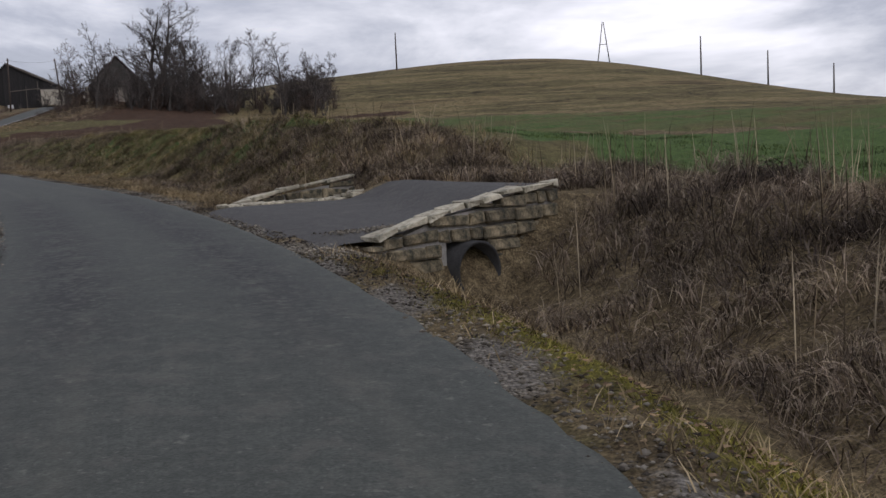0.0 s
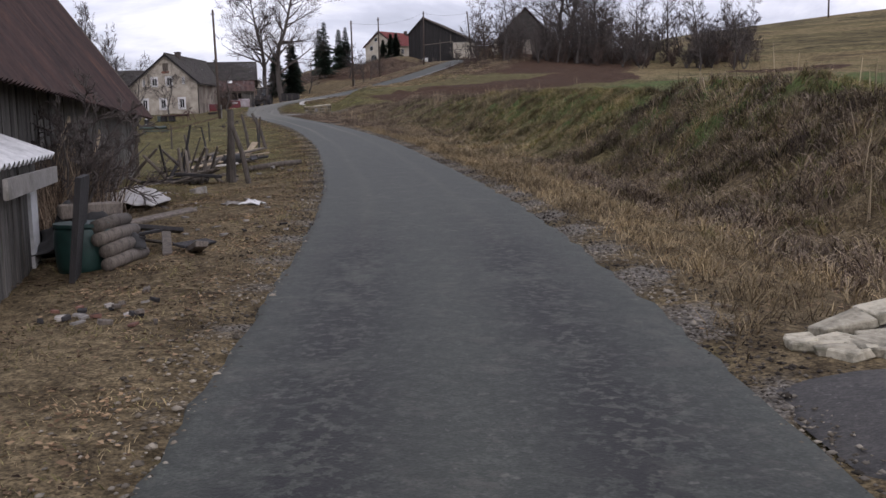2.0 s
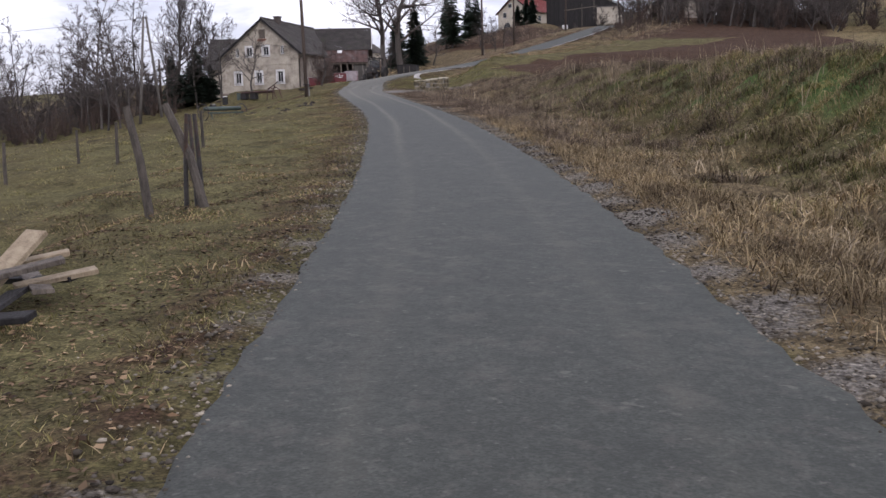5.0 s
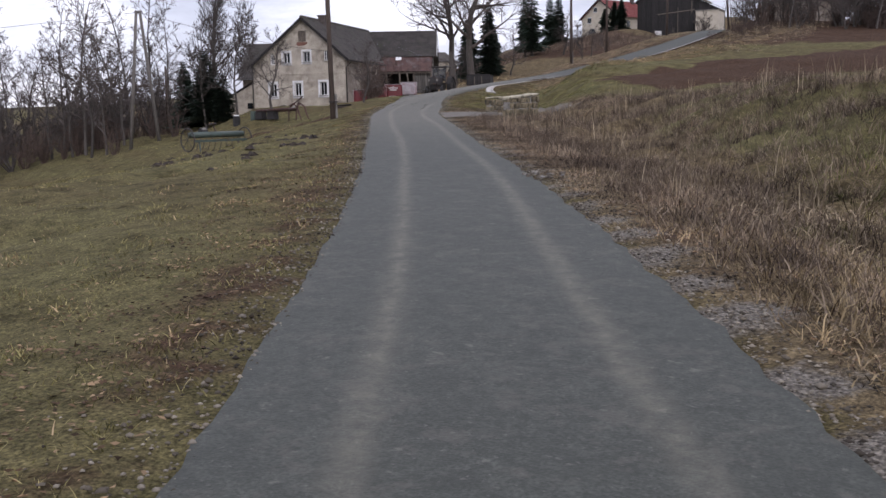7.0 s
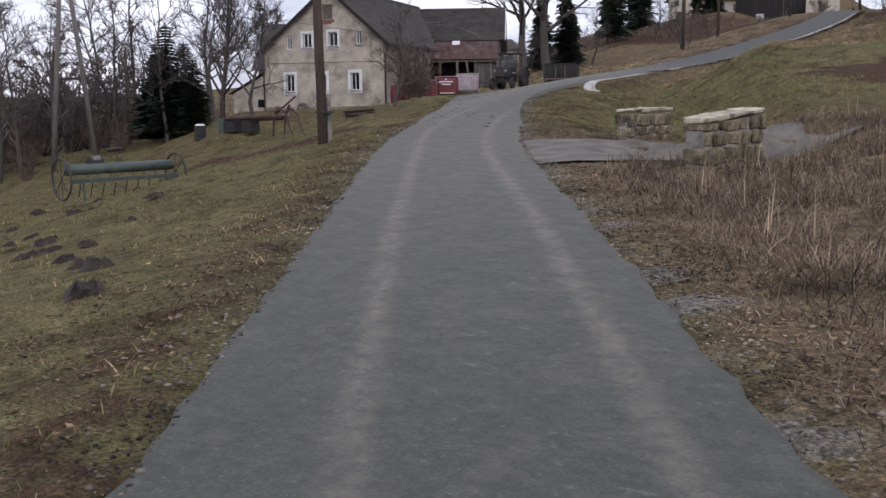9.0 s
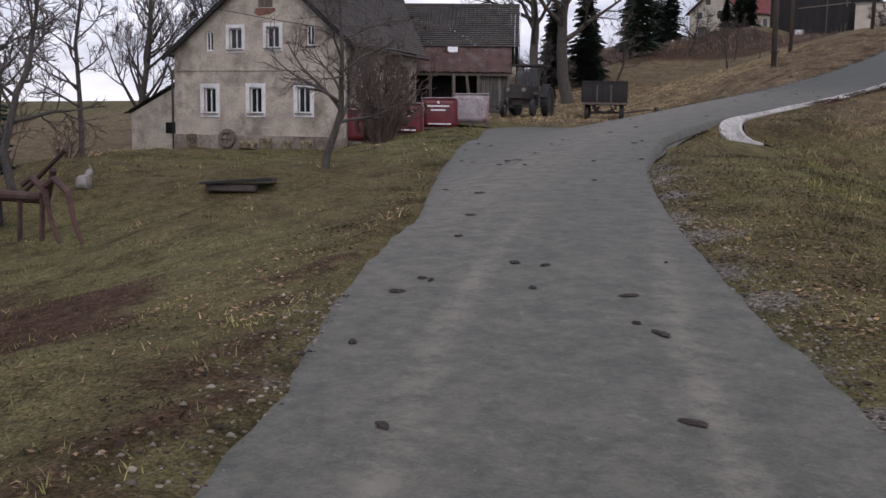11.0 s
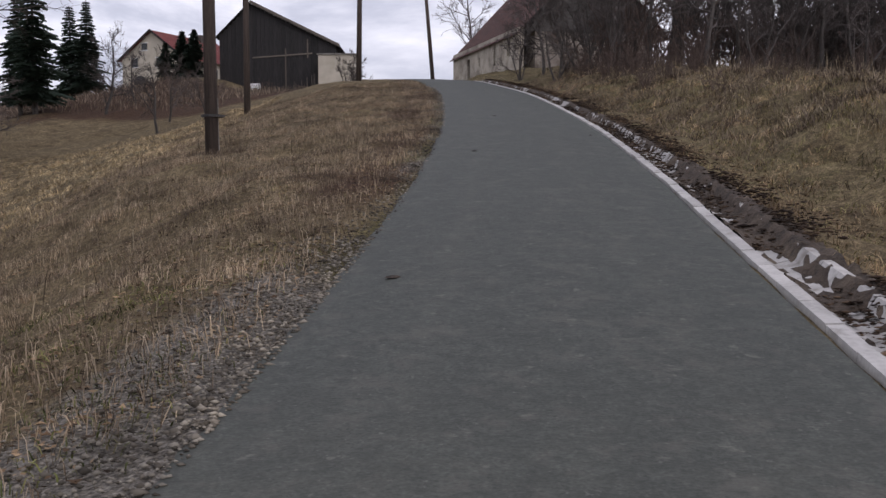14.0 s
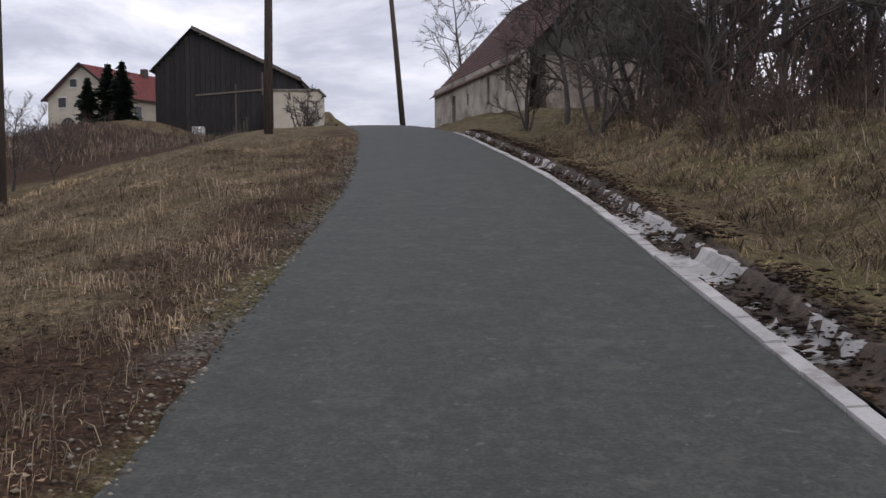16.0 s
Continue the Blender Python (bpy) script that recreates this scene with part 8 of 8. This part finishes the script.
SPECS = (
    ("verge_grass", "short dry grass along the lane's verges", 60000, -6, 62, 1.2, 3.6, DRYGRASS, (.05, .17), (.4, 1.1), .008, .36),
    ("dead_weeds", "low matted brown weeds beside the lane", 60000, 56, 98, 1.3, 3.4, WEEDS, (.03, .12), (.6, 1.3), .007, .4),
    ("verge_grass", "short dry grass along the lane's verges", 90000, -6, 48, -5.5, -1.1, DRYGRASS, (.02, .06), (.6, 1.3), .006, .3),
    ("verge_grass", "short olive grass along the lane's verges", 70000, -6, 60, -5, -1.1, OLIVE, (.02, .06), (.5, 1.2), .006, .4),
    ("bank_grass", "long grey-brown flattened grass in the ditch", 80000, -6, 36, 3.4, 7.4, WEEDS, (.15, .45), (.75, 1.35), .012, .3),
    ("bank_grass", "brown and straw grass on the bank's face", 20000, 32, 64, 3.0, 6.0, BROWNGRASS, (.12, .35), (.7, 1.35), .011, .4),
    ("dead_weeds", "low purplish brown dead weeds on the roadside bank", 110000, 50, 94, 2.0, 9.5, WEEDS, (.08, .3), (.3, 1.2), .009, .3),
    ("bank_grass", "straw tussocks on the bank", 60000, 24, 58, 1.6, 8.5, DRYGRASS, (.06, .24), (.6, 1.3), .011, .42),
    ("bank_grass", "pale dry tussocks on the roadside bank", 30000, 13, 60, 3.0, 8.0, DRYGRASS, (.12, .34), (.7, 1.3), .012, .6),
    ("bank_grass", "olive grass on the top of the bank", 75000, 24, 62, 4.8, 9, OLIVE, (.06, .2), (.5, 1.2), .012, .34),
    ("pasture_grass", "short olive pasture grass", 130000, 28, 100, -10, -1.6, OLIVE, (.03, .08), (.4, 1.1), .007, .36),
    ("pasture_grass", "short olive grass on the lawn", 60000, 60, 124, -20, -9, OLIVE, (.03, .09), (.4, 1.1), .016, .4),
    ("pasture_grass", "dry tufts in the pasture", 18000, 28, 116, -10, -1.6, TANGRASS, (.03, .1), (.4, 1.1), .011, .55),
    ("verge_grass", "short matted grass beside the gutter", 40000, 94, 150, .2, 3.8, OLIVE, (.025, .09), (.6, 1.3), .006, .4),
    ("verge_grass", "brown matted grass beside the gutter", 40000, 107, 150, .2, 3.6, WEEDS, (.025, .08), (.6, 1.3), .007, .3),
    ("meadow_grass", "fine rose-brown dead grass on the slope", 190000, 126, 172, -11, -1.4, ROSEGRASS, (.05, .2), (.15, .9), .0045, .35),
    ("meadow_grass", "tan dead meadow grass further up the slope", 130000, 131, 180, -42, -8.5, GOLDGRASS, (.1, .26), (.4, 1.2), .016, .3),
    ("meadow_grass", "olive meadow grass between dead stalks", 30000, 121, 172, -6, -1.3, OLIVE, (.02, .08), (.3, 1.1), .006, .55),
    ("bank_grass", "dry grass on the bank above the gutter", 60000, 112, 168, 2.1, 11, TANGRASS, (.06, .22), (.5, 1.25), .01, .4),
    ("bank_grass", "olive grass on the bank above the gutter", 60000, 98, 160, 2.2, 10, OLIVE, (.05, .15), (.5, 1.2), .009, .35),
    ("dead_weeds", "purplish dead weeds at the edge of the thicket", 60000, 140, 172, 3.0, 9.5, WEEDS, (.06, .26), (.3, 1.0), .011, .4),
    ("bank_grass", "brown grass at the edge of the thicket", 26000, 132, 176, 4.5, 13, BROWNGRASS, (.1, .32), (.4, 1.1), .011, .4),
    ("bank_grass", "green grass hanging over the top of the bank", 50000, 26, 66, 4.6, 9, MOSSGRASS, (.06, .18), (.5, 1.25), .009, .38),
    ("verge_grass", "short green grass on the bank before the gutter", 40000, 94, 114, 1.0, 8, MOSSGRASS, (.03, .1), (.5, 1.2), .007, .25),
    ("pasture_grass", "short green grass on the lawn by the lane", 60000, 86, 124, -11, -1.7, MOSSGRASS, (.02, .07), (.5, 1.2), .008, .3),
    ("meadow_grass", "green grass at the foot of the meadow", 90000, 112, 133, -20, -1.7, MOSSGRASS, (.03, .1), (.5, 1.2), .007, .35),
    ("verge_grass", "yellow-green moss and short grass by the culvert", 30000, 1, 11, 1.5, 3.3, MOSSY, (.02, .05), (.6, 1.2), .006, .22),
    ("wheat", "short green winter wheat", 40000, -8, 30, 6.5, 15, GREENGRASS, (.05, .11), (.3, .9), .012, .2),
)
for i, (nm, lab, n, s0, s1, d0, d1, mat, hh, ll, w, keep) in enumerate(SPECS):
    x, y = sown(rg, n, s0, s1, d0, d1, 8, .1 if hh[1] < .3 else .16, 2.4, keep, i)
    if nm == "wheat":
        ok = inside(x, y, WHEAT)
        x, y = x[ok], y[ok]
    m = len(x)
    blades(nm, lab, x, y, rg.uniform(*hh, m), rg.uniform(*ll, m), w * rg.uniform(.6, 1.4, m), mat, rg, .5 if "bank" in nm or "meadow" in nm else 0)
for lab, count, s0, s1, d0, d1, mat, hh in (("arching straw tussocks on the verge and bank", 3000, 14, 60, 1.7, 8.0, DRYGRASS, (.16, .36)), ("tangled grey brambles in the ditch", 1800, -5, 15, 3.2, 8.0, WEEDS, (.2, .5)), ("arching olive tussocks on the bank", 1700, 20, 62, 3.0, 9.0, OLIVE, (.14, .3)), ("arching green tussocks hanging over the bank", 2600, 22, 64, 4.2, 9.0, MOSSGRASS, (.12, .26)), ("tangled grey-brown dead weeds on the bank", 2600, 50, 94, 2.4, 9.5, WEEDS, (.2, .42)), ("tangled pale dead stalks on the bank", 450, 50, 94, 2.8, 9.5, BROWNGRASS, (.2, .4)),
                                            ("arching grey-brown tussocks by the culvert", 1300, -5, 34, 3.6, 7.0, BROWNGRASS, (.22, .45)), ("arching straw tussocks above the gutter", 1300, 110, 168, 2.3, 9.0, TANGRASS, (.12, .28)), ("arching brown tussocks in the meadow", 700, 124, 170, -11, -3, ROSEGRASS, (.08, .2))):
    x, y = sown(rg, count * 22, s0, s1, d0, d1, 22, .035, 1.6, .46, 40)
    m = len(x)
    blades("tussock_grass", lab, x, y, rg.uniform(*hh, m), rg.uniform(.5, 1.3, m), .0055 * np.ones(m), mat, rg, 2.5)
xs, ys = rg.uniform(-122, -78, 26000), rg.uniform(172, 208, 26000)
ok = (1 - smooth(9, 14, segment_distance(xs, ys, (-118, 196), (-90, 186)))) * (soft_noise(xs, ys, 5, 31) + .35) > rg.rand(26000)
ok &= -along(xs, ys)[1] > 6
blades("dead_weeds", "brown dead weeds on the slope below the barn", xs[ok], ys[ok], rg.uniform(.2, .7, ok.sum()), rg.uniform(.1, .7, ok.sum()), .03 * np.ones(ok.sum()), WEEDS, rg)
# tall dead weed stalks
for i, (n, s0, s1, d0, d1, hh) in enumerate(((500, -4, 13, 4.0, 8.0, (.4, 1.2)), (2600, 48, 93, 2.6, 9.5, (.25, .7)), (400, 128, 165, -9, -2.6, (.2, .5)), (200, 128, 170, 4.0, 9.0, (.3, .6)), (1200, 142, 174, 8, 14, (.3, .9)), (500, 140, 172, 5.5, 9, (.3, .7)), (500, 12, 36, 5, 9, (.4, .9)))):
    x, y = sown(rg, n, s0, s1, d0, d1, 3, .12, 3, .4, 20 + i)
    m = len(x)
    blades("weed_stalk", "tall dead weed stalks in the rough grass", x, y, rg.uniform(*hh, m), rg.uniform(.02, .35, m), .012 * np.ones(m), BROWNGRASS, rg)


# ---- stones and leaves along the edges ----
def litter(label, x, y, size, mat, rng):
    """Many dead leaves and straw flakes in one mesh, each a bent scrap of two triangles."""
    n = len(x)
    z = lay(x, y) + rng.uniform(.0, .012, n)
    s_, d_, _ = along(x, y)
    a, ratio = rng.rand(n) * 6.283, rng.uniform(.2, .8, n)
    ca, sa = np.cos(a) * size, np.sin(a) * size
    P = np.empty((n, 4, 3), np.float32)
    for k, (u, v) in enumerate(((-1, 0), (0, -1), (1, 0), (0, 1))):
        j = rng.uniform(.7, 1.2, n)
        P[:, k] = np.stack([x + (u * ca - v * sa * ratio) * j, y + (u * sa + v * ca * ratio) * j, z + rng.uniform(0, .6, n) * size], -1)
    loops = ((np.arange(n) * 4)[:, None, None] + np.array([(0, 1, 2), (0, 2, 3)])[None]).astype(np.int32)
    me = bpy.data.meshes.new("leaf_litter")
    me.vertices.add(4 * n)
    me.vertices.foreach_set("co", P.ravel())
    me.loops.add(loops.size)
    me.loops.foreach_set("vertex_index", loops.ravel())
    me.polygons.add(2 * n)
    me.polygons.foreach_set("loop_start", np.arange(0, 6 * n, 3, dtype=np.int32))
    me.update(calc_edges=True)
    me.materials.append(mat)
    return tagged(new("leaf_litter", me), label, "leaf litter", kind="stuff")


LITTER = grass_material("dead_leaf_litter", (.022, .015, .011), (.125, .08, .05), (.33, .235, .15))
for n, s0, s1, d0, d1, keep, lab in ((90000, -5, 50, -5.5, -1.0, .3, "brown leaf litter and straw on the verge"), (70000, -5, 108, 1.0, 3.4, .3, "straw and leaf litter at the foot of the bank"),
                                     (11000, 98, 126, .1, 2.4, .35, "wet brown leaf litter beside the gutter"), (26000, 122, 166, 1.9, 3.4, .3, "brown leaf litter above the gutter"),
                                     (30000, 50, 105, -3.2, -1.0, .35, "leaf litter along the pasture's edge"), (110000, 118, 172, -8.5, -1.0, .25, "leaf litter along the meadow's edge")):
    x, y = sown(rg, n, s0, s1, d0, d1, 6, .12, 1.6, keep, 60)
    litter(lab, x, y, rg.uniform(.008, .03, len(x)), LITTER, rg)
tx = np.r_[rg.normal(-12.7, .3, 1700), rg.normal(-14.3, .35, 1700)]
ty = np.r_[rg.normal(19.7, .35, 1700), rg.normal(21.2, .4, 1700)]
blades("dead_weeds", "tall tangle of dead brown weeds by the shed", tx, ty, rg.uniform(.35, 1.35, 3400), rg.uniform(.05, .8, 3400), .011 * np.ones(3400), WEEDS, rg)


def pebbles(name, label, x, y, size, mat, rng, thick=.5, lift=.004):
    """Many small stones in one mesh, each an uneven octahedron."""
    n = len(x)
    z = lay(x, y)
    P = np.empty((n, 6, 3), np.float32)
    for k, (a, b, c) in enumerate(((1, 0, 0), (0, 1, 0), (-1, 0, 0), (0, -1, 0), (0, 0, 1), (0, 0, -1))):
        j = rng.uniform(.55, 1.2, n)
        P[:, k] = np.stack([x + a * size * j, y + b * size * j, z + lift + c * size * thick * j], -1)
    tri = np.array([(0, 1, 4), (1, 2, 4), (2, 3, 4), (3, 0, 4), (1, 0, 5), (2, 1, 5), (3, 2, 5), (0, 3, 5)])
    loops = ((np.arange(n) * 6)[:, None, None] + tri[None]).astype(np.int32)
    me = bpy.data.meshes.new(name)
    me.vertices.add(6 * n)
    me.vertices.foreach_set("co", P.ravel())
    me.loops.add(loops.size)
    me.loops.foreach_set("vertex_index", loops.ravel())
    me.polygons.add(8 * n)
    me.polygons.foreach_set("loop_start", np.arange(0, 24 * n, 3, dtype=np.int32))
    me.update(calc_edges=True)
    me.materials.append(mat)
    return tagged(new(name, me), label, "stones", kind="stuff")


PEBBLE = grass_material("mixed_pebbles", (.05, .044, .037), (.125, .11, .093), (.3, .275, .24))
for i, (n, s0, s1, side, out) in enumerate(((26000, -5, 110, 1, .35), (16000, -5, 100, -1, .3), (7000, 118, 165, -1, .22), (5000, 124, 133, -1, .5))):
    s = rg.uniform(s0, s1, n)
    d = side * (np.interp(s, EDGE_S, EDGE_R if side > 0 else EDGE_L) + np.abs(rg.normal(0, out, n)) - .05)
    x = np.interp(s, RUN, LINE[:, 0]) + d * np.interp(s, RUN, TANG[:, 1])
    y = np.interp(s, RUN, LINE[:, 1]) - d * np.interp(s, RUN, TANG[:, 0])
    ok = ~inside(x, y, YARD_OUTLINE + [(-57.6, 108), (-56.3, 99), (-53.6, 90)])
    pebbles("verge_gravel", "loose gravel along the edge of the asphalt", x[ok], y[ok], np.abs(rg.normal(0, .01, ok.sum())) + .006, PEBBLE, rg)
gx, gy = rg.normal(-.95, .2, 900), rg.normal(9.75, .25, 900)
f = rg.rand(1300)
gx = np.r_[gx, PARAPET_A[0] + (PARAPET_B - PARAPET_A)[0] * f - .45 + rg.normal(0, .1, 1300)]
gy = np.r_[gy, PARAPET_A[1] + (PARAPET_B - PARAPET_A)[1] * f + .5 + rg.normal(0, .1, 1300)]
pebbles("culvert_gravel", "loose pale gravel at the foot of the parapet", gx, gy, np.abs(rg.normal(0, .008, len(gx))) + .006, PEBBLE, rg, .7, np.r_[np.zeros(900) + .01, np.zeros(1300) + .065])
LEAF = grass_material("dead_leaves", (.025, .016, .012), (.06, .04, .028), (.14, .095, .065))
s = rg.uniform(118, 176, 20000)
d = np.interp(s, GUTTER_S, GUTTER_D) + rg.normal(.12, .16, len(s)) + .35 * rg.rand(len(s)) ** 2
keep = (soft_noise(s, d * 0, 4.0, 9) + rg.uniform(-.15, .15, len(s)) < .2 + .45 * smooth(119, 134, s)) & (d - np.interp(s, GUTTER_S, GUTTER_D) > -.17)
s, d = s[keep], d[keep]
x = np.interp(s, RUN, LINE[:, 0]) + d * np.interp(s, RUN, TANG[:, 1])
y = np.interp(s, RUN, LINE[:, 1]) - d * np.interp(s, RUN, TANG[:, 0])
leaf_ob = pebbles("gutter_leaves", "dark wet leaves and mud lying in the gutter", x, y, np.abs(rg.normal(0, .018, len(x))) + .014, LEAF, rg, .25)
co = np.empty(len(leaf_ob.data.vertices) * 3, np.float32)
leaf_ob.data.vertices.foreach_get("co", co)
co = co.reshape(-1, 3)
cz = np.interp(np.repeat(s, 6), RUN, LINE[:, 2])
off = np.repeat(d - np.interp(s, GUTTER_S, GUTTER_D), 6)
co[:, 2] += (cz - .05 + .14 * np.clip(np.abs(off) / .25, 0, 1) ** 2 - .02) - np.repeat(lay(x, y), 6) + np.repeat(rg.uniform(0, .05, len(s)), 6)
leaf_ob.data.vertices.foreach_set("co", co.ravel())
leaf_ob.data.update()
